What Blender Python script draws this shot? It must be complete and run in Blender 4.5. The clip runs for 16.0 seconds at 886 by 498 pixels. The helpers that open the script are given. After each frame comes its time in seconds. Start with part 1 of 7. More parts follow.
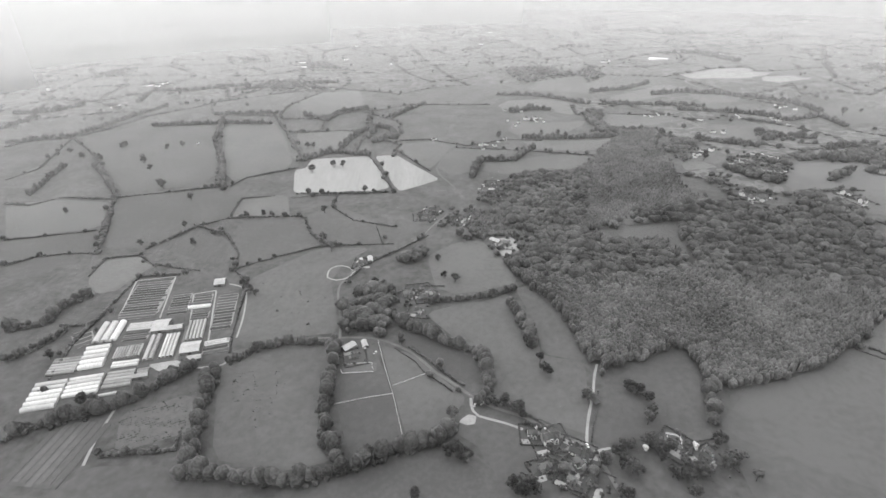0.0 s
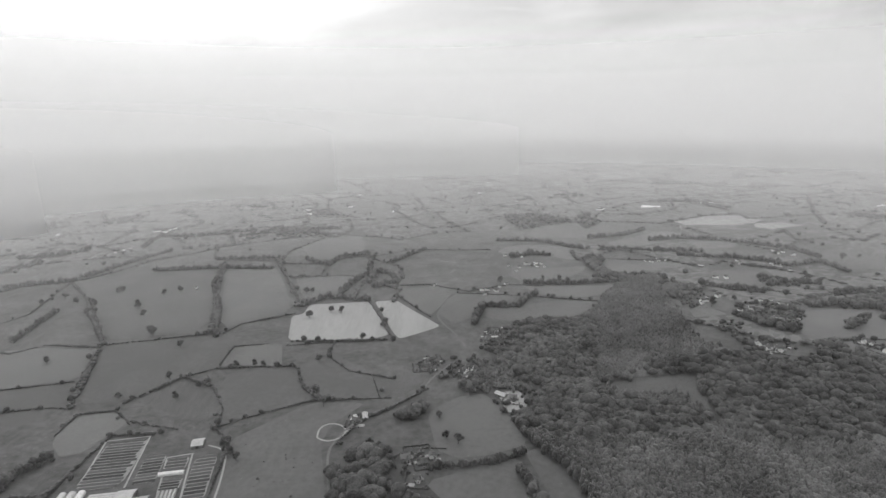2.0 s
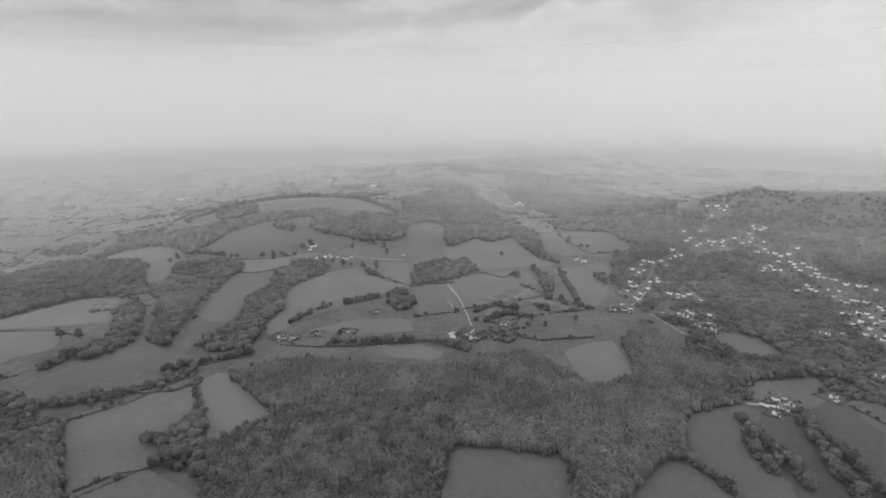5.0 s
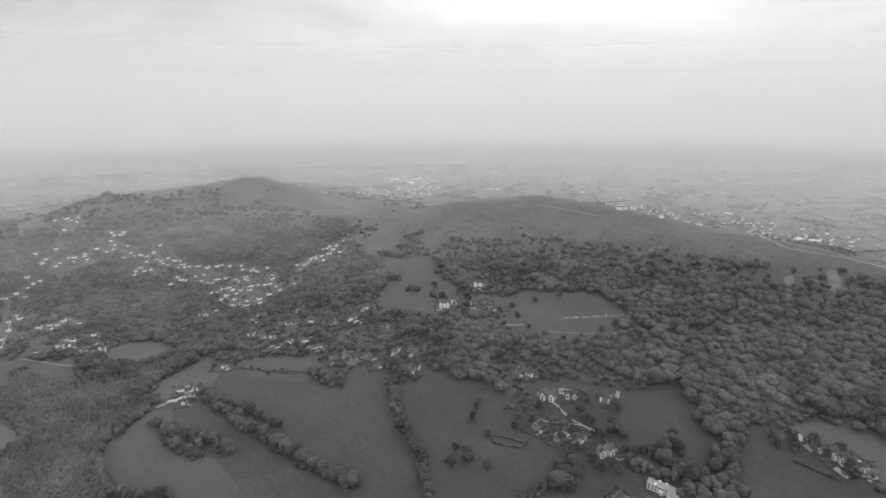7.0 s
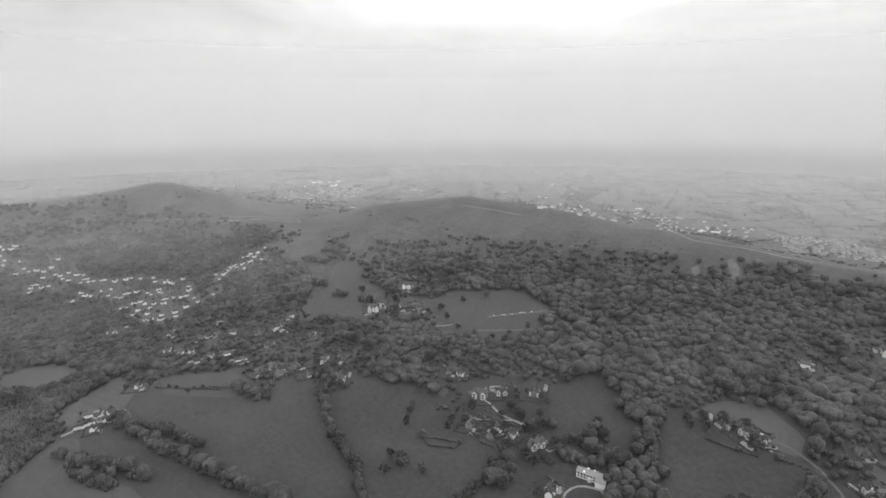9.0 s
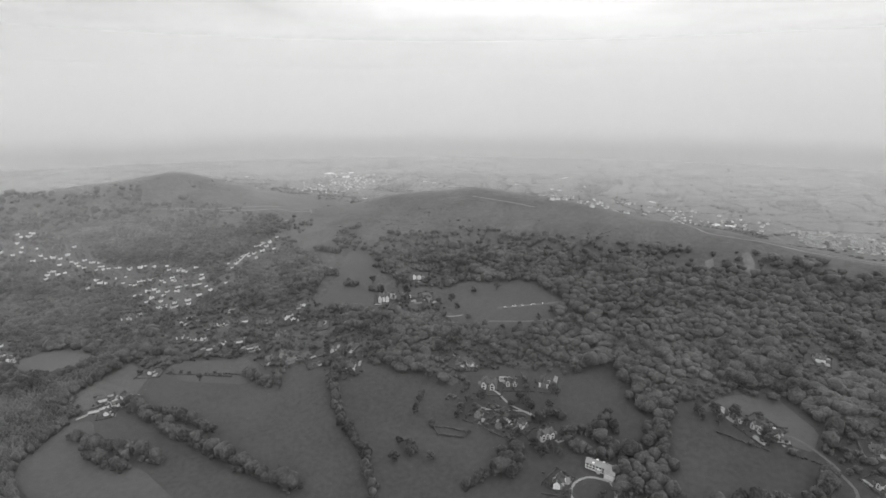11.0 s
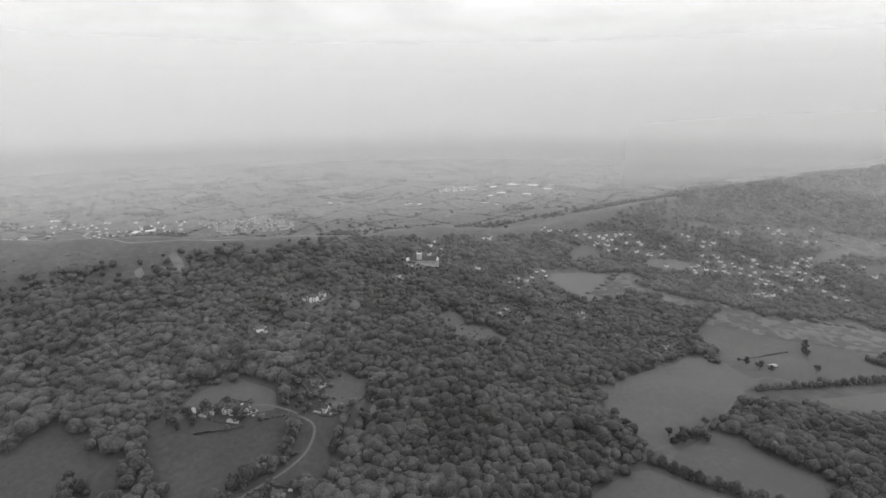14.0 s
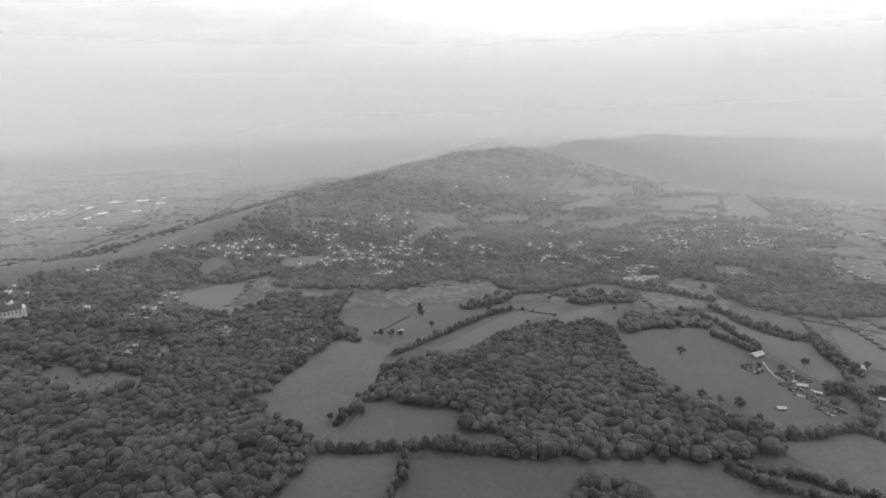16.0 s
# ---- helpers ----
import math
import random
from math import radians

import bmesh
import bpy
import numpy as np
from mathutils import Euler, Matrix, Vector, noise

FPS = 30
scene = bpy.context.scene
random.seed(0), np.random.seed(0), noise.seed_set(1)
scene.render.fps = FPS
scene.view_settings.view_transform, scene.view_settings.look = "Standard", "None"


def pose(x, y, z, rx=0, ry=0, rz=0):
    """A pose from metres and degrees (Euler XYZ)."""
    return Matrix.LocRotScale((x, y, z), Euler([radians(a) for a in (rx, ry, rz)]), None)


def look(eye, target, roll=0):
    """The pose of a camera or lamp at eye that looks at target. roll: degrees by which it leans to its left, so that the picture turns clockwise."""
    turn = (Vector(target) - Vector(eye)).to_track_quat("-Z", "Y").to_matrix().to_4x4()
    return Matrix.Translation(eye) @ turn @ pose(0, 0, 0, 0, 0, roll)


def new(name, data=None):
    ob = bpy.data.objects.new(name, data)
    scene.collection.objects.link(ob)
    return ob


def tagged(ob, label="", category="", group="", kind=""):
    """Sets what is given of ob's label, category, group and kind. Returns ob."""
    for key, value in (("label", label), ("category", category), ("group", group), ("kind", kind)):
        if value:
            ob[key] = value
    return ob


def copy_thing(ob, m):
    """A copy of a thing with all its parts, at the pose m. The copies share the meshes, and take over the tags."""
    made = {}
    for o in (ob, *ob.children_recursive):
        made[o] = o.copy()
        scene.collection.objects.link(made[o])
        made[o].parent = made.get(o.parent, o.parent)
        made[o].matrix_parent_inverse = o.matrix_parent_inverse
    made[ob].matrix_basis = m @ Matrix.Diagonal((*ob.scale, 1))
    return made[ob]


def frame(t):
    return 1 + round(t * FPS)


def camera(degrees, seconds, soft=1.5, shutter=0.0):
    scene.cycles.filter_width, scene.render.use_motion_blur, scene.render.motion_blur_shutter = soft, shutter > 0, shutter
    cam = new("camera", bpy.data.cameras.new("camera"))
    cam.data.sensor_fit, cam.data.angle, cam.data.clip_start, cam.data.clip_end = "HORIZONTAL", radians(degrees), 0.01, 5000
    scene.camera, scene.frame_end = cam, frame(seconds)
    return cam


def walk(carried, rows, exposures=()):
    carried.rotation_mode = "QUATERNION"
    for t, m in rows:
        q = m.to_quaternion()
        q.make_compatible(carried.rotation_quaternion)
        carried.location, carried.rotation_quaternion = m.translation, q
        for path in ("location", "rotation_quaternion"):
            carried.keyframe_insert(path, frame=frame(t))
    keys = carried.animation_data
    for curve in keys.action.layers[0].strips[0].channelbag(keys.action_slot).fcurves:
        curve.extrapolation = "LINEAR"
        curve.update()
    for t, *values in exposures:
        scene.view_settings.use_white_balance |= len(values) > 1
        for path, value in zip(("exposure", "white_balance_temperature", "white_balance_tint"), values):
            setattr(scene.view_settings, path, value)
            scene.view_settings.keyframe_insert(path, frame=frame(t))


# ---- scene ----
# ---- camera: a drone some 350 m over the plain, which glides to a stop and turns ----
cam = camera(78.62, 16.0, 1.5)
PATH = (
    (0.0, 1.8, -31.7, 350.5, 60.84, 0.72, -0.00),
    (0.5, 1.2, -22.7, 351.2, 64.09, 0.73, -0.03),
    (1.0, 0.8, -14.1, 351.8, 68.83, 0.73, -0.03),
    (1.5, -0.5, -6.5, 350.5, 75.41, 0.75, -0.09),
    (2.0, 0.0, 0.0, 350.0, 75.57, 0.70, 0.01),
    (2.5, 2.8, 4.5, 350.3, 75.50, 0.63, -7.90),
    (3.0, 3.7, 7.2, 349.3, 75.47, 0.44, -22.86),
    (3.5, 4.1, 9.6, 349.0, 75.46, 0.36, -40.37),
    (4.0, 4.1, 9.9, 348.4, 75.52, 0.32, -54.69),
    (4.5, 4.1, 6.4, 348.0, 75.62, 0.34, -69.18),
    (5.0, 4.3, 3.8, 347.6, 75.66, 0.30, -85.95),
    (5.2, 4.5, 3.1, 347.7, 75.68, 0.23, -92.54),
    (7.3, 6.8, -1.5, 353.1, 75.63, 0.20, -153.88),
    (7.5, 7.2, -1.8, 353.2, 75.65, 0.20, -156.33),
    (8.0, 7.6, -2.4, 352.8, 75.72, 0.14, -157.56),
    (8.5, 8.2, -2.3, 353.5, 75.73, 0.14, -157.75),
    (9.0, 8.7, -2.1, 353.9, 75.75, 0.15, -156.26),
    (11.3, 7.9, -3.8, 349.2, 74.94, -0.05, -154.95),
    (11.5, 7.3, -4.8, 349.0, 75.01, -0.01, -157.15),
    (12.0, 5.4, -8.1, 349.0, 75.03, 0.28, -166.16),
    (12.5, 4.7, -10.2, 348.1, 75.13, 0.41, -181.08),
    (13.0, 5.5, -11.1, 347.7, 75.20, 0.43, -193.19),
    (13.5, 5.6, -13.0, 348.7, 75.14, 0.42, -202.73),
    (14.0, 5.3, -14.3, 347.8, 75.24, 0.40, -212.49),
    (14.5, 3.9, -14.0, 347.5, 75.28, 0.56, -224.76),
    (15.0, 1.7, -14.1, 347.5, 75.26, 0.72, -236.96),
    (15.5, 0.7, -14.6, 346.9, 75.27, 0.86, -247.60),
    (16.0, 1.3, -16.6, 345.7, 75.34, 0.81, -251.30),
)
walk(cam, [(t, pose(*p)) for t, *p in PATH], [(0.0, 0.74), (0.7, 0.58), (1.0, 0.5), (1.5, 0.25), (2.0, 0.08), (2.5, -0.1), (3.0, -0.08), (3.5, -0.02), (5.0, 0.02), (9.0, 0.03), (12.5, -0.03), (14.5, 0.03), (16.0, 0.04)])

# ---- sky and light: hazy, thinly overcast afternoon ----
SUN_AZ, SUN_EL = -28, 38
world = bpy.data.worlds.new("sky")
scene.world = world
world.use_nodes = True
wn, wl = world.node_tree.nodes, world.node_tree.links
wn.clear()
w_out = wn.new("ShaderNodeOutputWorld")
w_bg = wn.new("ShaderNodeBackground")
w_co = wn.new("ShaderNodeTexCoord")
w_sep = wn.new("ShaderNodeSeparateXYZ")
wl.new(w_co.outputs["Generated"], w_sep.inputs[0])
# height over the horizon, which levels off smoothly below it
w_sq = wn.new("ShaderNodeMath")
w_sq.operation = "MULTIPLY_ADD"
w_sq.inputs[2].default_value = 0.006
wl.new(w_sep.outputs["Z"], w_sq.inputs[0])
wl.new(w_sep.outputs["Z"], w_sq.inputs[1])
w_rt = wn.new("ShaderNodeMath")
w_rt.operation = "SQRT"
wl.new(w_sq.outputs[0], w_rt.inputs[0])
w_sum = wn.new("ShaderNodeMath")
w_sum.operation = "ADD"
wl.new(w_rt.outputs[0], w_sum.inputs[0])
wl.new(w_sep.outputs["Z"], w_sum.inputs[1])
w_up = wn.new("ShaderNodeMath")
w_up.operation = "MULTIPLY"
w_up.inputs[1].default_value = 0.5
wl.new(w_sum.outputs[0], w_up.inputs[0])
w_dir = wn.new("ShaderNodeCombineXYZ")
wl.new(w_sep.outputs["X"], w_dir.inputs["X"])
wl.new(w_sep.outputs["Y"], w_dir.inputs["Y"])
wl.new(w_up.outputs[0], w_dir.inputs["Z"])
w_sky = wn.new("ShaderNodeTexSky")
w_sky.sky_type = "NISHITA"
w_sky.sun_disc = False
w_sky.sun_elevation = radians(SUN_EL)
w_sky.sun_rotation = radians(SUN_AZ)
w_sky.altitude = 400
w_sky.air_density = 1.0
w_sky.dust_density = 3.0
wl.new(w_dir.outputs[0], w_sky.inputs["Vector"])
w_bw = wn.new("ShaderNodeRGBToBW")
wl.new(w_sky.outputs[0], w_bw.inputs[0])
# cloud sheet: the direction is laid out on a flat layer, so that the clouds draw together towards the horizon
w_alt = wn.new("ShaderNodeMath")
w_alt.operation = "ADD"
w_alt.inputs[1].default_value = 0.12
wl.new(w_up.outputs[0], w_alt.inputs[0])
w_flat = wn.new("ShaderNodeVectorMath")
w_flat.operation = "DIVIDE"
w_a3 = wn.new("ShaderNodeCombineXYZ")
for k in range(3):
    wl.new(w_alt.outputs[0], w_a3.inputs[k])
wl.new(w_dir.outputs[0], w_flat.inputs[0])
wl.new(w_a3.outputs[0], w_flat.inputs[1])
w_noise = wn.new("ShaderNodeTexNoise")
w_noise.inputs["Scale"].default_value = 0.8
w_noise.inputs["Detail"].default_value = 7
w_noise.inputs["Roughness"].default_value = 0.55
w_noise.inputs["Distortion"].default_value = 0.5
wl.new(w_flat.outputs[0], w_noise.inputs["Vector"])
w_ramp = wn.new("ShaderNodeMapRange")
w_ramp.inputs["From Min"].default_value = 0.4
w_ramp.inputs["From Max"].default_value = 0.64
w_ramp.inputs["To Min"].default_value = 5.1
w_ramp.inputs["To Max"].default_value = 7.2
wl.new(w_noise.outputs["Fac"], w_ramp.inputs["Value"])
# the cloud is thicker in the east, and its texture drowns in haze near the horizon
w_east = wn.new("ShaderNodeVectorMath")
w_east.operation = "DOT_PRODUCT"
w_east.inputs[1].default_value = (-0.95, -0.31, 0.0)
wl.new(w_co.outputs["Generated"], w_east.inputs[0])
w_low = wn.new("ShaderNodeMapRange")
w_low.interpolation_type = "SMOOTHSTEP"
w_low.inputs["From Min"].default_value = 0.03
w_low.inputs["From Max"].default_value = 0.16
wl.new(w_up.outputs[0], w_low.inputs["Value"])
w_blur = wn.new("ShaderNodeMix")
w_blur.inputs["A"].default_value = 5.8
wl.new(w_low.outputs[0], w_blur.inputs["Factor"])
wl.new(w_ramp.outputs[0], w_blur.inputs["B"])
w_tilt = wn.new("ShaderNodeMath")
w_tilt.operation = "MULTIPLY_ADD"
w_tilt.inputs[1].default_value = 2.6
wl.new(w_east.outputs["Value"], w_tilt.inputs[0])
wl.new(w_blur.outputs["Result"], w_tilt.inputs[2])
# a veil of cloud evens the sky out; the clear part keeps the glow round the sun
w_half = wn.new("ShaderNodeMath")
w_half.operation = "MULTIPLY_ADD"
w_half.inputs[1].default_value = 0.33
wl.new(w_bw.outputs[0], w_half.inputs[0])
wl.new(w_tilt.outputs[0], w_half.inputs[2])
# bright wisps where the sheet is torn, high up only
w_lay = wn.new("ShaderNodeMapping")
w_lay.inputs["Rotation"].default_value = (0, 0, 0.5)
w_lay.inputs["Scale"].default_value = (0.7, 2.6, 1)
wl.new(w_flat.outputs[0], w_lay.inputs["Vector"])
w_wisp = wn.new("ShaderNodeTexNoise")
w_wisp.inputs["Scale"].default_value = 1.3
w_wisp.inputs["Detail"].default_value = 6
w_wisp.inputs["Distortion"].default_value = 0.8
wl.new(w_lay.outputs[0], w_wisp.inputs["Vector"])
w_torn = wn.new("ShaderNodeMapRange")
w_torn.interpolation_type = "SMOOTHSTEP"
w_torn.inputs["From Min"].default_value = 0.56
w_torn.inputs["From Max"].default_value = 0.74
w_torn.inputs["To Max"].default_value = 2.6
wl.new(w_wisp.outputs["Fac"], w_torn.inputs["Value"])
w_high = wn.new("ShaderNodeMapRange")
w_high.interpolation_type = "SMOOTHSTEP"
w_high.inputs["From Min"].default_value = 0.1
w_high.inputs["From Max"].default_value = 0.27
wl.new(w_up.outputs[0], w_high.inputs["Value"])
w_gleam = wn.new("ShaderNodeMath")
w_gleam.operation = "MULTIPLY_ADD"
wl.new(w_torn.outputs[0], w_gleam.inputs[0])
wl.new(w_high.outputs[0], w_gleam.inputs[1])
wl.new(w_half.outputs[0], w_gleam.inputs[2])
# an overcast sky brightens towards the zenith
w_zen = wn.new("ShaderNodeMath")
w_zen.operation = "MULTIPLY_ADD"
w_zen.inputs[1].default_value = 1.3
w_zen.inputs[2].default_value = 0.85
wl.new(w_up.outputs[0], w_zen.inputs[0])
w_all = wn.new("ShaderNodeMath")
w_all.operation = "MULTIPLY"
# thinner cloud lets more light through in the south-south-east and the west
lit = w_gleam
for az, gain in ((152, 1.5), (271, 1.4)):
    w_aim = wn.new("ShaderNodeVectorMath")
    w_aim.operation = "DOT_PRODUCT"
    w_aim.inputs[1].default_value = (math.sin(radians(az)) * 0.98, math.cos(radians(az)) * 0.98, 0.2)
    wl.new(w_co.outputs["Generated"], w_aim.inputs[0])
    w_wide = wn.new("ShaderNodeMapRange")
    w_wide.interpolation_type = "SMOOTHERSTEP"
    w_wide.inputs["From Min"].default_value = 0.84
    w_wide.inputs["From Max"].default_value = 1.02
    w_wide.inputs["To Max"].default_value = gain
    wl.new(w_aim.outputs["Value"], w_wide.inputs["Value"])
    w_add = wn.new("ShaderNodeMath")
    w_add.operation = "MULTIPLY_ADD"
    wl.new(w_wide.outputs[0], w_add.inputs[0])
    wl.new(w_low.outputs[0], w_add.inputs[1])
    wl.new(lit.outputs[0], w_add.inputs[2])
    lit = w_add
wl.new(lit.outputs[0], w_all.inputs[0])
wl.new(w_zen.outputs[0], w_all.inputs[1])
wl.new(w_all.outputs[0], w_bg.inputs["Color"])
w_bg.inputs["Strength"].default_value = 0.1
wl.new(w_bg.outputs[0], w_out.inputs[0])
sun = new("sun", bpy.data.lights.new("sun", "SUN"))
sun.data.energy = 0.6
sun.data.angle = radians(110)
sun.data.color = (1.0, 0.99, 0.98)
sa, se = radians(SUN_AZ), radians(SUN_EL)
sun.matrix_world = look((math.sin(sa) * math.cos(se) * 900, math.cos(sa) * math.cos(se) * 900, math.sin(se) * 900), (0, 0, 0))

# ---- lie of the land ----
# crest of the hill range, from the hill in the north-east to the far end in the south-west
CREST = np.array((
    (1490, -560, 92), (1528, -765, 133), (1516, -891, 133), (1334, -1066, 166), (1174, -1099, 135), (886, -1028, 99),
    (721, -1029, 127), (598, -1048, 156), (437, -1069, 180), (266, -1051, 171), (98, -998, 156), (-37, -951, 155),
    (-150, -908, 146), (-252, -885, 141), (-423, -951, 108), (-578, -971, 100), (-762, -938, 80), (-873, -905, 80),
    (-1030, -882, 104), (-1213, -857, 118), (-1519, -769, 136), (-1714, -700, 156), (-1971, -576, 176), (-2271, -370, 170),
    (-2694, -171, 188), (-3197, 95, 193), (-3671, 433, 158), (-4079, 980, 125)), float)
# lesser rises: x, y, height, radius
KNOLLS = ((520, 690, 38, 190), (1500, 560, 75, 270), (1450, 250, 30, 320), (2650, 300, 70, 420), (3300, -500, 60, 500),
          (760, -120, 14, 260), (-560, -120, 16, 220), (820, 1500, 25, 500))


def land(x, y):
    """Height of the ground at x, y (arrays)."""
    x, y = np.asarray(x, float), np.asarray(y, float)
    h = 3.0 * np.sin(x / 260 + 1) * np.sin(y / 310) + 1.6 * np.sin(x / 97 + y / 120) * np.sin(y / 88 - 2)
    top = np.zeros_like(x)
    for (ax, ay, az), (bx, by, bz) in zip(CREST[:-1], CREST[1:]):
        dx, dy = bx - ax, by - ay
        s = np.clip(((x - ax) * dx + (y - ay) * dy) / (dx * dx + dy * dy), 0, 1)
        d = np.hypot(x - ax - s * dx, y - ay - s * dy)
        d = np.sqrt(d * d + 625) - 25
        z = az + (bz - az) * s
        top = np.maximum(top, z * np.clip(1 - d / (220 + 3.0 * z), 0, 1) ** 1.6)
    for kx, ky, kh, kr in KNOLLS:
        h = h + kh * np.exp(-((x - kx) ** 2 + (y - ky) ** 2) / (2 * kr * kr))
    # the far plain climbs slowly to low country at the edge of sight
    r = np.hypot(x, y)
    u = np.clip((r - 2100) / 2850, 0, 1)
    climb = np.where(r > 2100, 350 - 350 * r / (2100 * 3.3 ** u), 0.03 * (r - 2100))
    return np.maximum(h + top, climb)

# ---- materials ----
def material(name, rough=0.9, metal=0.0):
    m = bpy.data.materials.new(name)
    m.use_nodes = True
    b = m.node_tree.nodes["Principled BSDF"]
    b.inputs["Roughness"].default_value = rough
    b.inputs["Metallic"].default_value = metal
    b.inputs["Specular IOR Level"].default_value = 0.25
    return m, m.node_tree.nodes, m.node_tree.links, b


def grey(v):
    return (v, v, v, 1)


def mottled(name, dark, light, scale, scale2=None, rough=0.95, bump=0.0, random_by=None, spread=0.0, stretch=None, metal=0.0, sheen=0.0):
    """A surface whose tone varies at two sizes, in metres; random_by: "object" or "tree" shifts the tone piece by piece."""
    m, n, l, b = material(name, rough, metal)
    b.inputs["Sheen Weight"].default_value = sheen
    b.inputs["Sheen Roughness"].default_value = 0.55
    geo = n.new("ShaderNodeNewGeometry")
    vec = geo.outputs["Position"]
    if stretch:
        mp = n.new("ShaderNodeMapping")
        mp.inputs["Rotation"].default_value = (0, 0, stretch[0])
        mp.inputs["Scale"].default_value = (stretch[1], stretch[2], 1)
        l.new(vec, mp.inputs["Vector"])
        vec = mp.outputs[0]
    a = n.new("ShaderNodeTexNoise")
    a.inputs["Scale"].default_value = 1 / scale
    a.inputs["Detail"].default_value = 4
    l.new(vec, a.inputs["Vector"])
    c = n.new("ShaderNodeTexNoise")
    c.inputs["Scale"].default_value = 1 / (scale2 or scale / 9)
    c.inputs["Detail"].default_value = 3
    l.new(vec, c.inputs["Vector"])
    add = n.new("ShaderNodeMath")
    add.operation = "MULTIPLY_ADD"
    add.inputs[1].default_value = 0.5
    l.new(c.outputs["Fac"], add.inputs[0])
    half = n.new("ShaderNodeMath")
    half.operation = "MULTIPLY"
    half.inputs[1].default_value = 0.5
    l.new(a.outputs["Fac"], half.inputs[0])
    l.new(half.outputs[0], add.inputs[2])
    value = add.outputs[0]
    if random_by:
        if random_by == "object":
            src = n.new("ShaderNodeObjectInfo").outputs["Random"]
        else:
            # one tone for each crown, a few of them much lighter
            cell, few = n.new("ShaderNodeTexVoronoi"), n.new("ShaderNodeMath")
            cell.voronoi_dimensions = "2D"
            cell.inputs["Scale"].default_value = 0.1
            few.operation = "POWER"
            few.inputs[1].default_value = 1.6
            l.new(geo.outputs["Position"], cell.inputs["Vector"])
            part_of = n.new("ShaderNodeSeparateColor")
            l.new(cell.outputs["Color"], part_of.inputs[0])
            l.new(part_of.outputs[0], few.inputs[0])
            src = few.outputs[0]
        sh = n.new("ShaderNodeMath")
        sh.operation = "MULTIPLY_ADD"
        sh.inputs[1].default_value = spread
        l.new(src, sh.inputs[0])
        l.new(value, sh.inputs[2])
        off = n.new("ShaderNodeMath")
        off.operation = "SUBTRACT"
        off.inputs[1].default_value = spread / (2 if random_by == "object" else 2.4)
        l.new(sh.outputs[0], off.inputs[0])
        value = off.outputs[0]
    r = n.new("ShaderNodeMapRange")
    r.inputs["From Min"].default_value = 0.32
    r.inputs["From Max"].default_value = 0.68
    r.inputs["To Min"].default_value = dark
    r.inputs["To Max"].default_value = light
    l.new(value, r.inputs["Value"])
    l.new(r.outputs[0], b.inputs["Base Color"])
    if bump:
        bp = n.new("ShaderNodeBump")
        bp.inputs["Distance"].default_value = bump
        l.new(c.outputs["Fac"], bp.inputs["Height"])
        l.new(bp.outputs[0], b.inputs["Normal"])
    return m


def veil_material(name, share, top, soft_foot):
    """Sheet standing in for haze: lets most light through and scatters the rest both ways; it thins out towards the
    ground and above.
    """
    m = bpy.data.materials.new(name)
    m.use_nodes = True
    n, l = m.node_tree.nodes, m.node_tree.links
    n.clear()
    out = n.new("ShaderNodeOutputMaterial")
    mix, both = n.new("ShaderNodeMixShader"), n.new("ShaderNodeMixShader")
    clear, front, back = n.new("ShaderNodeBsdfTransparent"), n.new("ShaderNodeBsdfDiffuse"), n.new("ShaderNodeBsdfTranslucent")
    for s in (front, back):
        s.inputs["Color"].default_value = grey(0.97)
    both.inputs[0].default_value = 0.5
    l.new(front.outputs[0], both.inputs[1])
    l.new(back.outputs[0], both.inputs[2])
    rise = n.new("ShaderNodeAttribute")
    rise.attribute_name = "above_ground"
    geo, sep = n.new("ShaderNodeNewGeometry"), n.new("ShaderNodeSeparateXYZ")
    l.new(geo.outputs["Position"], sep.inputs[0])
    up = n.new("ShaderNodeMapRange")
    up.interpolation_type = "SMOOTHSTEP"
    up.inputs["From Min"].default_value = 0
    up.inputs["From Max"].default_value = soft_foot
    up.inputs["To Max"].default_value = share
    l.new(rise.outputs["Fac"], up.inputs["Value"])
    down = n.new("ShaderNodeMapRange")
    down.interpolation_type = "SMOOTHSTEP"
    down.inputs["From Min"].default_value = 260
    down.inputs["From Max"].default_value = top
    down.inputs["To Min"].default_value = 1
    down.inputs["To Max"].default_value = 0
    l.new(sep.outputs["Z"], down.inputs["Value"])
    f = n.new("ShaderNodeMath")
    f.operation = "MULTIPLY"
    l.new(up.outputs[0], f.inputs[0])
    l.new(down.outputs[0], f.inputs[1])
    dense = n.new("ShaderNodeAttribute")
    dense.attribute_name = "thickness"
    g = n.new("ShaderNodeMath")
    g.operation = "MULTIPLY"
    l.new(f.outputs[0], g.inputs[0])
    l.new(dense.outputs["Fac"], g.inputs[1])
    l.new(g.outputs[0], mix.inputs[0])
    l.new(clear.outputs[0], mix.inputs[1])
    l.new(both.outputs[0], mix.inputs[2])
    l.new(mix.outputs[0], out.inputs[0])
    return m


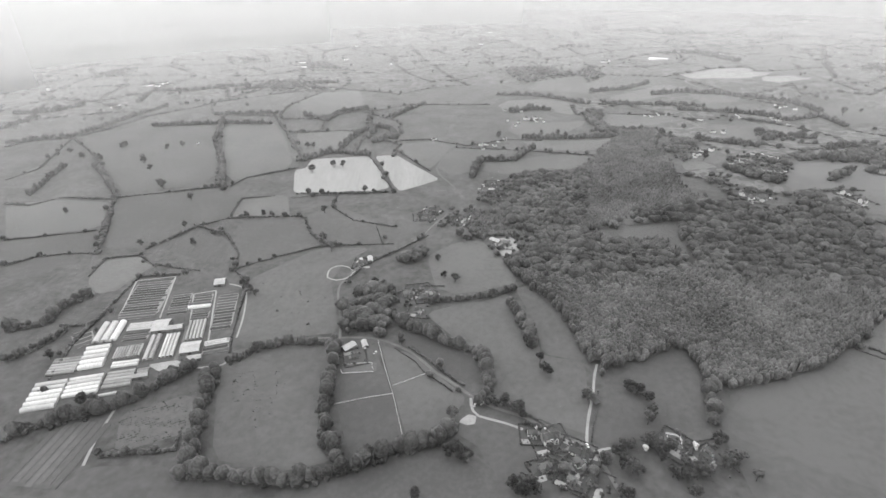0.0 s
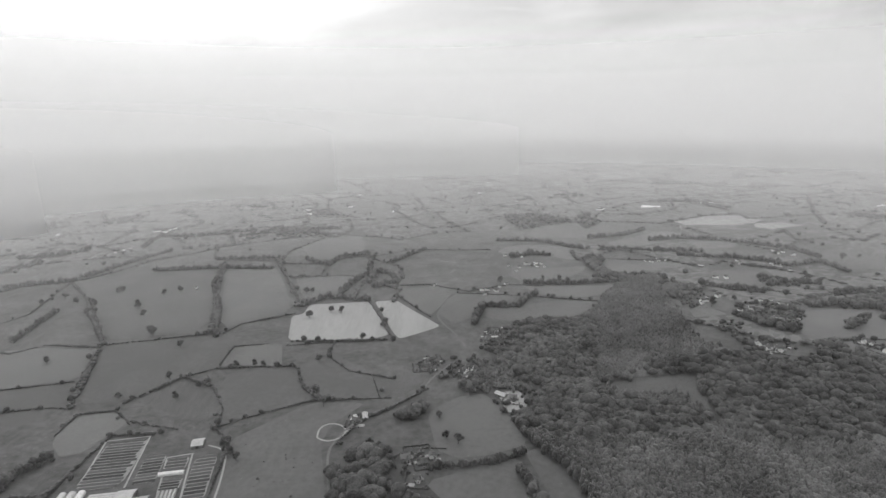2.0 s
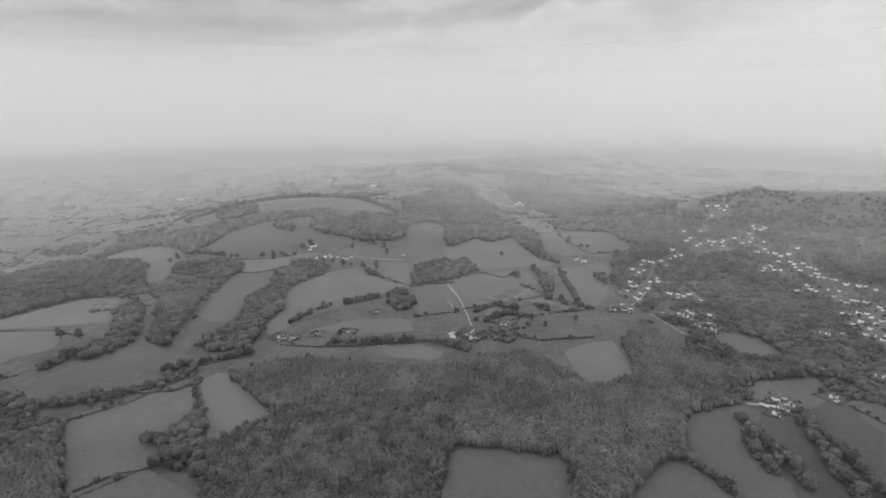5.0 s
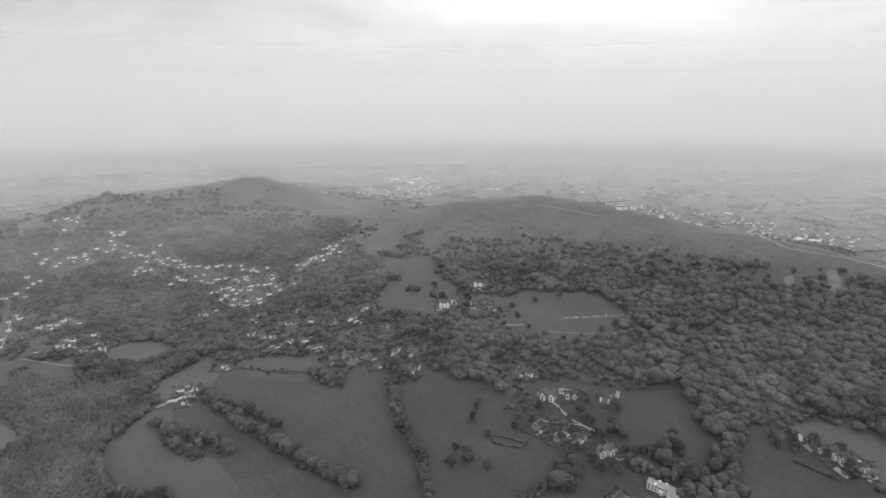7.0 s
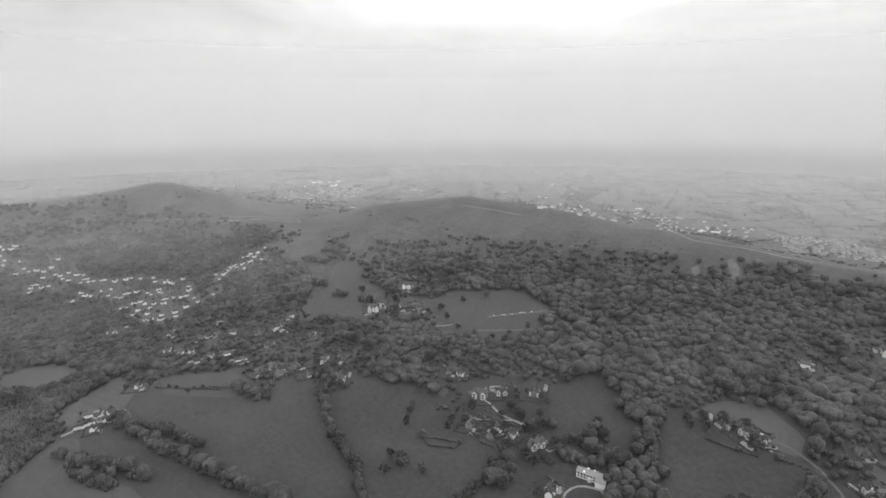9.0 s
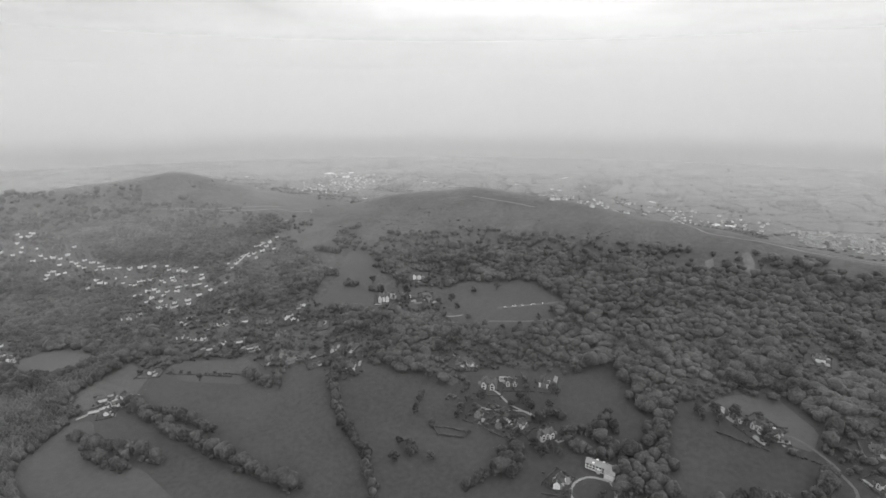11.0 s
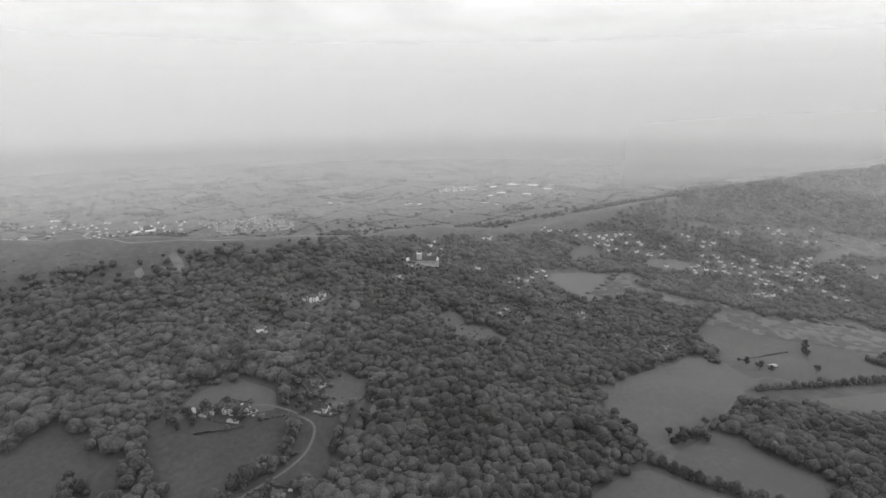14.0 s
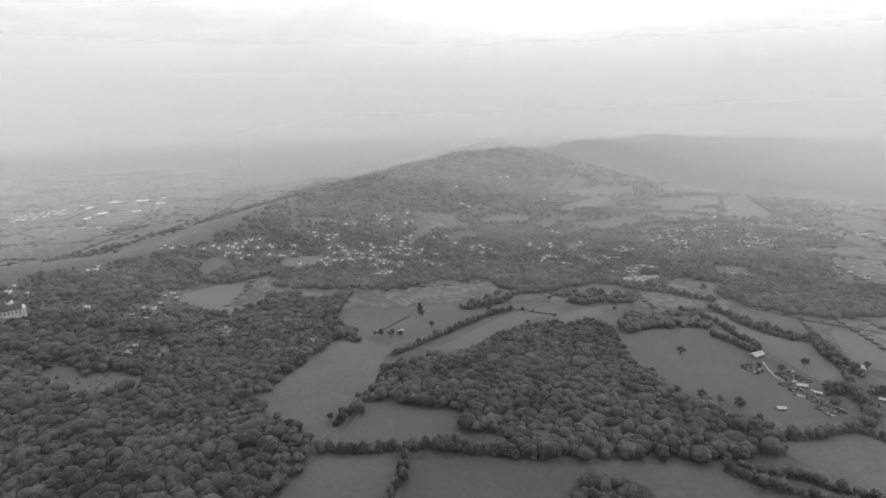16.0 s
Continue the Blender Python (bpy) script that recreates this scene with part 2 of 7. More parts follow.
GRASS = mottled("rough_grass", 0.025, 0.084, 50, 8, bump=0.4, sheen=0.12)
PASTURE = mottled("pasture", 0.047, 0.08, 70, 6, random_by="object", spread=0.35, sheen=0.16)
YOUNG_FOLIAGE = mottled("young_foliage", 0.014, 0.112, 60, 1.6, bump=0.9, random_by="tree", spread=0.14, sheen=0.1)
FOLIAGE = mottled("foliage", 0.009, 0.098, 60, 1.7, bump=1.0, random_by="tree", spread=0.15, sheen=0.06)
DEEP_FOLIAGE = mottled("deep_foliage", 0.008, 0.076, 50, 1.7, bump=1.0, random_by="tree", spread=0.18, sheen=0.06)
BLOSSOM = mottled("blossom", 0.3, 0.62, 40, 2.0, bump=0.8)

# ---- ground: one sheet out to the horizon ----
def mesh_object(name, verts, faces, mat, smooth=False):
    me = bpy.data.meshes.new(name)
    me.from_pydata(np.asarray(verts).tolist(), [], np.asarray(faces).tolist() if not isinstance(faces, list) else faces)
    if smooth:
        me.polygons.foreach_set("use_smooth", np.ones(len(me.polygons), bool))
    me.materials.append(mat)
    me.update()
    return new(name, me)


rings = np.concatenate(([0], np.geomspace(25, 4960, 190)))
spokes = np.linspace(0, 2 * math.pi, 360, endpoint=False)
rr, ss = np.meshgrid(rings[1:], spokes, indexing="ij")
gx, gy = rr * np.sin(ss), rr * np.cos(ss)
verts = np.column_stack((gx.ravel(), gy.ravel(), land(gx, gy).ravel()))
verts = np.vstack((verts, (0, 0, float(land(0, 0)))))
ns, nr = len(spokes), len(rings) - 1
ii, jj = np.meshgrid(np.arange(nr - 1), np.arange(ns), indexing="ij")
j2 = (jj + 1) % ns
quads = np.stack((ii * ns + jj, (ii + 1) * ns + jj, (ii + 1) * ns + j2, ii * ns + j2), -1).reshape(-1, 4)[:, ::-1]
faces = quads.tolist() + [((k + 1) % ns, k, nr * ns) for k in range(ns)]
ground = mesh_object("ground", verts, faces, GRASS, True)
tagged(ground, "rolling farmland and hill ground under short grass", "ground", kind="structure")

scene.cycles.transparent_max_bounces = 24

# ---- haze: translucent ring sheets added one behind another, which pale the distance ----
for r, share in ((235, 0.015), (520, 0.022), (860, 0.075), (1250, 0.14), (1650, 0.2), (2120, 0.23), (2680, 0.25), (3330, 0.26), (4010, 0.4), (4340, 0.36), (4700, 0.85)):
    a = np.linspace(0, 2 * math.pi, 480, endpoint=False)
    x, y, top = r * np.sin(a), r * np.cos(a), 380 + 0.17 * r
    foot = land(x, y)
    steps = np.array((0, 5, 12, 22, 36, 55, 80, 130))
    rows = [np.column_stack((x, y, foot + h)) for h in steps] + [np.column_stack((x, y, np.maximum(z, foot + 150 + 0.1 * z))) for z in (330.0, top * 0.7, top)]
    k, n = np.arange(480), 480
    faces = np.vstack([np.column_stack((k, (k + 1) % n, (k + 1) % n + n, k + n)) + i * n for i in range(len(rows) - 1)])
    veil = mesh_object("haze_sheet", np.vstack(rows), faces, veil_material("mist", share, top, 40 if 3500 < r < 4500 else max(22, 80 - 58 * max(0, r - 1000) / 2200)), True)
    above = veil.data.attributes.new("above_ground", "FLOAT", "POINT")
    above.data.foreach_set("value", np.concatenate([np.full(480, float(h)) for h in steps] + [np.full(1440, 300.0)]).astype(np.float32))
    # the sheets are denser towards the south-west and the north-west
    thick = veil.data.attributes.new("thickness", "FLOAT", "POINT")
    thick.data.foreach_set("value", np.tile(1 + (0.2 if r < 2200 else 0.0) * np.clip(np.cos(a - radians(272)), 0, 1) ** 2 + (0.2 if 500 < r < 3000 else 0.0) * np.clip(np.cos(a - radians(322)), 0, 1) ** 6, len(rows)).astype(np.float32))
    tagged(veil, "translucent ring sheet standing in for haze", "mist", kind="structure")

# ---- kit ----
GRID = verts[:-1, 2].reshape(nr, ns)
STEP = math.log(rings[2] / rings[1])


def lie(x, y):
    """Height of the ground sheet at x, y, between its own corners."""
    x, y = np.asarray(x, float), np.asarray(y, float)
    i = np.clip(np.log(np.maximum(np.hypot(x, y), 25.1) / rings[1]) / STEP, 0, nr - 1.001)
    j = (np.arctan2(x, y) % (2 * math.pi)) / (2 * math.pi) * ns
    i0, j0 = i.astype(int), j.astype(int) % ns
    u, v = i - i0, j - np.floor(j)
    r0, r1 = rings[1:][i0], rings[1:][i0 + 1]
    u = (np.hypot(x, y) - r0) / (r1 - r0)
    a, b = GRID[i0, j0] * (1 - v) + GRID[i0, (j0 + 1) % ns] * v, GRID[i0 + 1, j0] * (1 - v) + GRID[i0 + 1, (j0 + 1) % ns] * v
    return a * (1 - u) + b * u


def lift(x, y):
    return 0.08 + 0.0002 * np.hypot(x, y)


def inside(px, py, ring):
    """Which of the points px, py lie inside the outline ring."""
    ring = np.asarray(ring, float)
    hit = np.zeros(len(px), bool)
    for (ax, ay), (bx, by) in zip(ring, np.roll(ring, -1, 0)):
        cross = (ay > py) != (by > py)
        with np.errstate(divide="ignore", invalid="ignore"):
            hit ^= cross & (px < (bx - ax) * (py - ay) / (by - ay) + ax)
    return hit


def softened(ring, n=2):
    """An outline with its corners cut, for natural edges."""
    p = np.asarray(ring, float)
    for _ in range(n - 1):
        q = np.roll(p, -1, 0)
        p = np.stack((p * 0.88 + q * 0.12, p * 0.12 + q * 0.88), 1).reshape(-1, 2)
    return p


def along(line, step):
    """Points every step metres on a line, with the direction there."""
    p = np.asarray(line, float)
    seg = np.hypot(*np.diff(p, axis=0).T)
    s = np.concatenate(([0], np.cumsum(seg)))
    t = np.linspace(0, s[-1], max(2, int(s[-1] / step) + 1))
    x, y = np.interp(t, s, p[:, 0]), np.interp(t, s, p[:, 1])
    k = np.clip(np.searchsorted(s, t, "right") - 1, 0, len(seg) - 1)
    d = np.diff(p, axis=0)[k] / seg[k][:, None]
    return x, y, d


def curve_through(line, step=8.0):
    """A smooth line through the given points."""
    p = np.asarray(line, float)
    if len(p) < 3:
        return p
    q = np.vstack((2 * p[0] - p[1], p, 2 * p[-1] - p[-2]))
    out = []
    for a, b, c, d in zip(q[:-3], q[1:-2], q[2:-1], q[3:]):
        n = max(2, int(np.hypot(*(c - b)) / step))
        t = np.linspace(0, 1, n, endpoint=False)[:, None]
        out.append(0.5 * (2 * b + (c - a) * t + (2 * a - 5 * b + 4 * c - d) * t ** 2 + (3 * b - a - 3 * c + d) * t ** 3))
    return np.vstack(out + [p[-1:]])


def tri_mesh(name, v, t, mat, smooth=False):
    """One mesh from arrays of corners and triangles."""
    me = bpy.data.meshes.new(name)
    me.vertices.add(len(v))
    me.vertices.foreach_set("co", np.ascontiguousarray(v, np.float32).ravel())
    me.loops.add(3 * len(t))
    me.loops.foreach_set("vertex_index", np.ascontiguousarray(t, np.int32).ravel())
    me.polygons.add(len(t))
    me.polygons.foreach_set("loop_start", np.arange(0, 3 * len(t), 3, dtype=np.int32))
    if smooth:
        me.polygons.foreach_set("use_smooth", np.ones(len(t), bool))
    me.materials.append(mat)
    me.update(calc_edges=True)
    return me


def ball(level):
    bm = bmesh.new()
    bmesh.ops.create_icosphere(bm, subdivisions=level, radius=1)
    v = np.array([p.co for p in bm.verts])
    t = np.array([[p.index for p in f.verts] for f in bm.faces])
    bm.free()
    return v, t


BALL20, BALL80 = ball(1), ball(2)
RNG = np.random.default_rng(7)


def join(parts):
    vs, ts, n = [], [], 0
    for v, t in parts:
        vs.append(v)
        ts.append(t + n)
        n += len(v)
    return np.vstack(vs), np.vstack(ts)


def lump(base, rough, rng):
    v, t = base
    return v * (1 + rng.uniform(-rough, rough, (len(v), 1))) + rng.uniform(-rough, rough, v.shape) * 0.4, t


def stem(r0, r1, z0, z1, sides=4):
    a = np.linspace(0, 2 * math.pi, sides, endpoint=False)
    lo = np.column_stack((r0 * np.cos(a), r0 * np.sin(a), np.full(sides, z0)))
    hi = np.column_stack((r1 * np.cos(a), r1 * np.sin(a), np.full(sides, z1)))
    k = np.arange(sides)
    k2 = (k + 1) % sides
    return np.vstack((lo, hi)), np.vstack((np.column_stack((k, k2, k2 + sides)), np.column_stack((k, k2 + sides, k + sides))))


def leaves(rng, n, size, spread, centre):
    """Loose leafy sprays on the outside of a clump, turned every way."""
    d = rng.normal(0, 1, (n, 3))
    d[:, 2] = np.abs(d[:, 2]) * np.where(rng.uniform(0, 1, n) < 0.75, 1, -0.6)
    d /= np.linalg.norm(d, axis=1)[:, None]
    c = d * spread * rng.uniform(0.78, 1.1, (n, 1)) + centre
    m = d + rng.normal(0, 0.33, (n, 3))
    u = np.cross(m, rng.normal(0, 1, (n, 3)))
    u /= np.linalg.norm(u, axis=1)[:, None]
    w = np.cross(m, u)
    w /= np.linalg.norm(w, axis=1)[:, None]
    s = size * rng.uniform(0.6, 1.35, (n, 1))
    v = np.stack((c + u * s, c - u * s * 0.6 + w * s * 0.9, c - u * s * 0.5 - w * s * 0.9), 1).reshape(-1, 3)
    return v, np.arange(3 * n).reshape(-1, 3)


def clump(rng, c, s, flat=0.8):
    v, t = lump(BALL20, 0.16, rng)
    return v * (s, s, s * flat) + c, t


def crown_near(rng):
    """Crown of radius 1 on a stem, height 2: a broad uneven dome with side boughs and ragged leafy sprays."""
    v, t = lump(BALL80, 0.11, rng)
    parts = [(v * (0.8, 0.8, 0.86) + (0, 0, 1.08), t), stem(0.07, 0.05, -0.2, 0.9, 3)]
    for k in range(5):
        a, e, q = k * 1.26 + rng.uniform(-0.5, 0.5), rng.uniform(-0.5, 0.8), rng.uniform(0.5, 0.66)
        c = np.array((math.cos(a) * math.cos(e) * q, math.sin(a) * math.cos(e) * q, 1.02 + 0.68 * math.sin(e)))
        parts.append(clump(rng, c, rng.uniform(0.28, 0.42), 0.85))
    return join(parts + [leaves(rng, 48, 0.085, np.array((0.86, 0.86, 0.9)), np.array((0, 0, 1.08)))])


def crown_mid(rng):
    a = rng.uniform(0, 6.283)
    parts = [clump(rng, (0, 0, 1.02), 0.86, 1.0)]
    for k in range(2):
        e, b = rng.uniform(-0.3, 0.7), a + k * 2.6 + rng.uniform(-0.5, 0.5)
        parts.append(clump(rng, (0.5 * math.cos(b), 0.5 * math.sin(b), 1.0 + 0.6 * math.sin(e)), rng.uniform(0.36, 0.55), 0.9))
    return join(parts + [leaves(rng, 8, 0.13, np.array((0.85, 0.85, 0.85)), np.array((0, 0, 1.1)))])


def crown_far(rng):
    v, t = lump(BALL20, 0.2, rng)
    return join([(v * (0.92, 0.92, 0.8) + (0, 0, 0.95), t), leaves(rng, 7, 0.2, np.array((0.92, 0.92, 0.85)), np.array((0, 0, 1.0)))])


def crown_tiny(rng):
    v = np.array(((1, 0, 0), (0, 1, 0), (-1, 0, 0), (0, -1, 0), (0, 0, 1), (0, 0, -1)), float) * (1 + rng.uniform(-0.25, 0.25, (6, 1)))
    return v * (1.05, 1.05, 1) + (0, 0, 0.9), np.array(((0, 1, 4), (1, 2, 4), (2, 3, 4), (3, 0, 4), (1, 0, 5), (2, 1, 5), (3, 2, 5), (0, 3, 5)))


def spire(rng):
    """Conifer of radius 1 and height 4."""
    parts = []
    for z0, z1, r in ((0.2, 2.2, 1.0), (1.2, 3.1, 0.75), (2.2, 4.0, 0.48)):
        v, t = stem(r, 0.02, z0, z1, 7)
        parts.append((v + rng.uniform(-0.1, 0.1, v.shape) * (1, 1, 1.5), t))
    return join(parts)


def spike(rng):
    """Slim young conifer of radius 1 and height 2, pointed above."""
    a = np.linspace(0, 2 * math.pi, 6, endpoint=False)
    mid = np.column_stack((np.cos(a), np.sin(a), np.full(6, 0.85))) * (1 + rng.uniform(-0.2, 0.2, (6, 1)))
    v = np.vstack((mid, (rng.uniform(-0.15, 0.15), rng.uniform(-0.15, 0.15), 1.95), (0, 0, 0.1)))
    v[6, 2] = 1.7
    k = np.arange(6)
    k2 = (k + 1) % 6
    return v, np.vstack((np.column_stack((k, k2, np.full(6, 6))), np.column_stack((k2, k, np.full(6, 7)))))


def bud(rng):
    """Small rounded young crown of radius 1 and height 2."""
    a = np.linspace(0, 2 * math.pi, 6, endpoint=False)
    rows = [np.column_stack((q * np.cos(a + o), q * np.sin(a + o), np.full(6, z))) * (1 + rng.uniform(-0.16, 0.16, (6, 1))) for q, z, o in ((0.8, 0.5, 0), (1.0, 1.15, 0.5), (0.62, 1.7, 0.2))]
    v = np.vstack(rows + [np.array(((rng.uniform(-0.2, 0.2), rng.uniform(-0.2, 0.2), 1.95),))])
    k = np.arange(6)
    k2 = (k + 1) % 6
    t = [np.column_stack((k + 6 * r, k2 + 6 * r, k2 + 6 * r + 6)) for r in (0, 1)] + [np.column_stack((k + 6 * r, k2 + 6 * r + 6, k + 6 * r + 6)) for r in (0, 1)]
    return v, np.vstack(t + [np.column_stack((k + 12, k2 + 12, np.full(6, 18)))])


KINDS = {"bud": [bud(RNG) for _ in range(8)], "spike": [spike(RNG) for _ in range(6)], "near": [crown_near(RNG) for _ in range(9)], "mid": [crown_mid(RNG) for _ in range(9)],
         "far": [crown_far(RNG) for _ in range(8)], "tiny": [crown_tiny(RNG) for _ in range(8)], "spire": [spire(RNG) for _ in range(6)]}


def heap(kind, x, y, r, h, rng, z=None):
    """Arrays of corners and triangles for crowns at x, y with radius r and height h."""
    if not len(x):
        return np.zeros((0, 3)), np.zeros((0, 3), int)
    z = lie(x, y) if z is None else z
    pick = rng.integers(0, len(KINDS[kind]), len(x))
    turn = rng.uniform(0, 6.283, len(x))
    vs, ts, n = [], [], 0
    tall = 4.0 if kind == "spire" else 2.0
    for k, (v, t) in enumerate(KINDS[kind]):
        m = np.nonzero(pick == k)[0]
        if not len(m):
            continue
        c, s = np.cos(turn[m])[:, None], np.sin(turn[m])[:, None]
        px = (v[:, 0] * c - v[:, 1] * s) * r[m][:, None] + x[m][:, None]
        py = (v[:, 0] * s + v[:, 1] * c) * r[m][:, None] + y[m][:, None]
        pz = v[:, 2] * (h[m] / tall)[:, None] + z[m][:, None]
        vs.append(np.stack((px, py, pz), -1).reshape(-1, 3))
        ts.append((t[None] + (np.arange(len(m)) * len(v))[:, None, None]).reshape(-1, 3) + n)
        n += len(v) * len(m)
    return np.vstack(vs), np.vstack(ts)


def box(x0, x1, y0, y1, z0, z1):
    v = np.array([(x, y, z) for z in (z0, z1) for x, y in ((x0, y0), (x1, y0), (x1, y1), (x0, y1))], float)
    return v, [(3, 2, 1, 0), (4, 5, 6, 7), (0, 1, 5, 4), (1, 2, 6, 5), (2, 3, 7, 6), (3, 0, 4, 7)]


def solid(pieces):
    vs, fs, n = [], [], 0
    for v, f in pieces:
        vs.append(np.asarray(v, float))
        fs += [tuple(i + n for i in q) for q in f]
        n += len(v)
    return np.vstack(vs), fs


def part(name, piece, mat, parent, label=""):
    v, f = piece
    ob = mesh_object(name, v, f, mat)
    ob.parent = parent
    if label:
        ob["label"] = label
    return ob


def prism(x0, x1, y0, y1, z0, z1):
    """Gabled block along x: eaves at z0, ridge at z1."""
    m = (y0 + y1) / 2
    v = np.array(((x0, y0, z0), (x1, y0, z0), (x1, y1, z0), (x0, y1, z0), (x0, m, z1), (x1, m, z1)), float)
    return v, [(3, 2, 1, 0), (0, 1, 5, 4), (2, 3, 4, 5), (0, 4, 3), (1, 2, 5)]


def gable_roof(x0, x1, y0, y1, z0, z1, t=0.35):
    """Two sloping slabs that meet at the ridge."""
    m = (y0 + y1) / 2
    v = np.array([(x, yy, zz) for x in (x0, x1) for yy, zz in ((y0, z0), (m, z1), (y1, z0), (y1, z0 + t), (m, z1 + t), (y0, z0 + t))], float)
    f = [(0, 1, 7, 6), (1, 2, 8, 7), (2, 3, 9, 8), (3, 4, 10, 9), (4, 5, 11, 10), (5, 0, 6, 11), (0, 5, 4, 1), (1, 4, 3, 2), (6, 7, 10, 11), (7, 8, 9, 10)]
    return v, f

# ---- more materials ----
STUBBLE = mottled("stubble", 0.2, 0.28, 40, 2.5, stretch=(0.25, 1.0, 0.08))
PLOUGH = mottled("young_crop", 0.06, 0.095, 30, 2.0, stretch=(1.0, 1.0, 0.1))
# near fields MEADOW, farther ones lighter PASTURE and LAWN: haze put into their tone
MEADOW = mottled("meadow", 0.044, 0.072, 80, 6, random_by="object", spread=0.3, sheen=0.18)
LUSH = mottled("lush_meadow", 0.029, 0.054, 70, 5, random_by="object", spread=0.08, sheen=0.12)
LAWN = mottled("mown_hazed_grass", 0.056, 0.09, 55, 4, random_by="object", spread=0.4, sheen=0.16)
FAR_FIELD = mottled("far_fields", 0.046, 0.1, 150, 40, random_by="tree", spread=0.6, sheen=0.12)
HEDGE = mottled("hedge_leaves", 0.016, 0.098, 18, 1.5, bump=0.9, random_by="tree", spread=0.1, sheen=0.1)
CONIFER = mottled("conifer_needles", 0.014, 0.092, 24, 1.7, bump=0.8, random_by="tree", spread=0.12, sheen=0.06)
BARK = mottled("bark", 0.05, 0.12, 1.5, 0.2, bump=0.1)
TARMAC = mottled("worn_lane", 0.085, 0.14, 15, 1.5)
GRAVEL = mottled("gravel", 0.19, 0.3, 14, 1.2)
ROCK = mottled("quarry_rock", 0.09, 0.17, 12, 1.5, bump=0.8)
WATER = mottled("pond_water", 0.07, 0.095, 30, 6, rough=0.5)
WHITE = mottled("white_render", 0.5, 0.74, 5, 0.6, rough=0.8, random_by="object", spread=0.3)
BRICK = mottled("brick", 0.12, 0.22, 3, 0.4, rough=0.9, random_by="object", spread=0.6)
STONE = mottled("pale_stone", 0.4, 0.58, 4, 0.5, rough=0.9)
SLATE = mottled("slate_roof", 0.05, 0.1, 4, 0.5, rough=0.8, random_by="object", spread=0.6)
TILE = mottled("tiled_roof", 0.055, 0.12, 4, 0.5, rough=0.9, random_by="object", spread=0.6)
BRIGHT = mottled("white_coated_roof", 0.62, 0.8, 8, 1, rough=0.5)
PALE_TILE = mottled("weathered_tile", 0.19, 0.28, 4, 0.5, rough=0.8)
SHEET = mottled("sheet_roof", 0.24, 0.4, 6, 0.8, rough=0.5)
GLAZING = mottled("window_glass", 0.02, 0.04, 3, 1, rough=0.1)
WOODWORK = mottled("painted_wood", 0.08, 0.22, 1, 0.2, rough=0.6)
FILM_WHITE = mottled("white_tunnel_film", 0.36, 0.56, 7, 1.0, rough=0.45, random_by="object", spread=0.5)
FILM_GREY = mottled("clear_tunnel_film", 0.17, 0.29, 7, 1.0, rough=0.4, random_by="object", spread=0.6)
SOIL = mottled("tilled_bed", 0.035, 0.075, 6, 0.8, bump=0.1, random_by="object", spread=0.5)
PATH_STUFF = mottled("ground_cover_mat", 0.15, 0.24, 10, 1.0)
CROP = mottled("pot_plants", 0.035, 0.09, 5, 0.7, bump=0.3, random_by="object", spread=0.5)

FIELDS, HOUSES, LANES, SCRUB = [], [], [], []
TONES = {"stubble": (STUBBLE, "pale stubble field after harvest"), "plough": (PLOUGH, "field of young crop in rows"),
         "lawn": (LAWN, "light grass field, its paleness partly haze"), "grass": (PASTURE, "grass field bounded by hedges"),
         "meadow": (MEADOW, "smooth meadow of even grass"), "lush": (LUSH, "dark lush meadow below a wooded hill")}
PATCHES = {"pond": (WATER, "still farm pond", "pond"), "gravel": (GRAVEL, "pale gravel yard", "yard"),
           "quarry": (ROCK, "bare rock scar of an old quarry", "rock face")}


def sheet(name, ring, mat, up, fine=None):
    """A patch of ground inside the outline ring that follows the land."""
    p = softened(ring)
    size = max(np.ptp(p[:, 0]), np.ptp(p[:, 1]))
    bm = bmesh.new()
    bm.faces.new([bm.verts.new((x, y, 0)) for x, y in p])
    step = fine or max(14.0, size / 22)
    for axis in (0, 1):
        for s in np.arange(p[:, axis].min() + step / 2, p[:, axis].max(), step):
            co, no = [0, 0, 0], [0, 0, 0]
            co[axis], no[axis] = s, 1
            bmesh.ops.bisect_plane(bm, geom=bm.verts[:] + bm.edges[:] + bm.faces[:], plane_co=co, plane_no=no)
    bmesh.ops.triangulate(bm, faces=bm.faces[:])
    xy = np.array([v.co for v in bm.verts])
    z = lie(xy[:, 0], xy[:, 1]) + lift(xy[:, 0], xy[:, 1]) + up
    for v, h in zip(bm.verts, z):
        v.co.z = h
    bm.normal_update()
    if sum(f.normal.z for f in bm.faces) < 0:
        bmesh.ops.reverse_faces(bm, faces=bm.faces[:])
    me = bpy.data.meshes.new(name)
    bm.to_mesh(me)
    bm.free()
    me.materials.append(mat)
    me.polygons.foreach_set("use_smooth", np.ones(len(me.polygons), bool))
    return new(name, me)


def field(tone, ring):
    mat, label = TONES[tone]
    tagged(sheet("field", ring, mat, 0.05 * (len(FIELDS) % 5)), label, "field", kind="structure")
    FIELDS.append(softened(ring))


def meadow_floor(ring):
    """Dark grass under the trees, gardens and paddocks of the valley."""
    tagged(sheet("meadow_floor", ring, LUSH, -0.07, 15.0), "dark lush grass between hamlets and trees", "grass", kind="structure")


def patch(what, ring):
    mat, label, cat = PATCHES[what]
    tagged(sheet(cat.replace(" ", "_"), ring, mat, 0.35), label, cat, kind="structure")
    FIELDS.append(softened(ring))


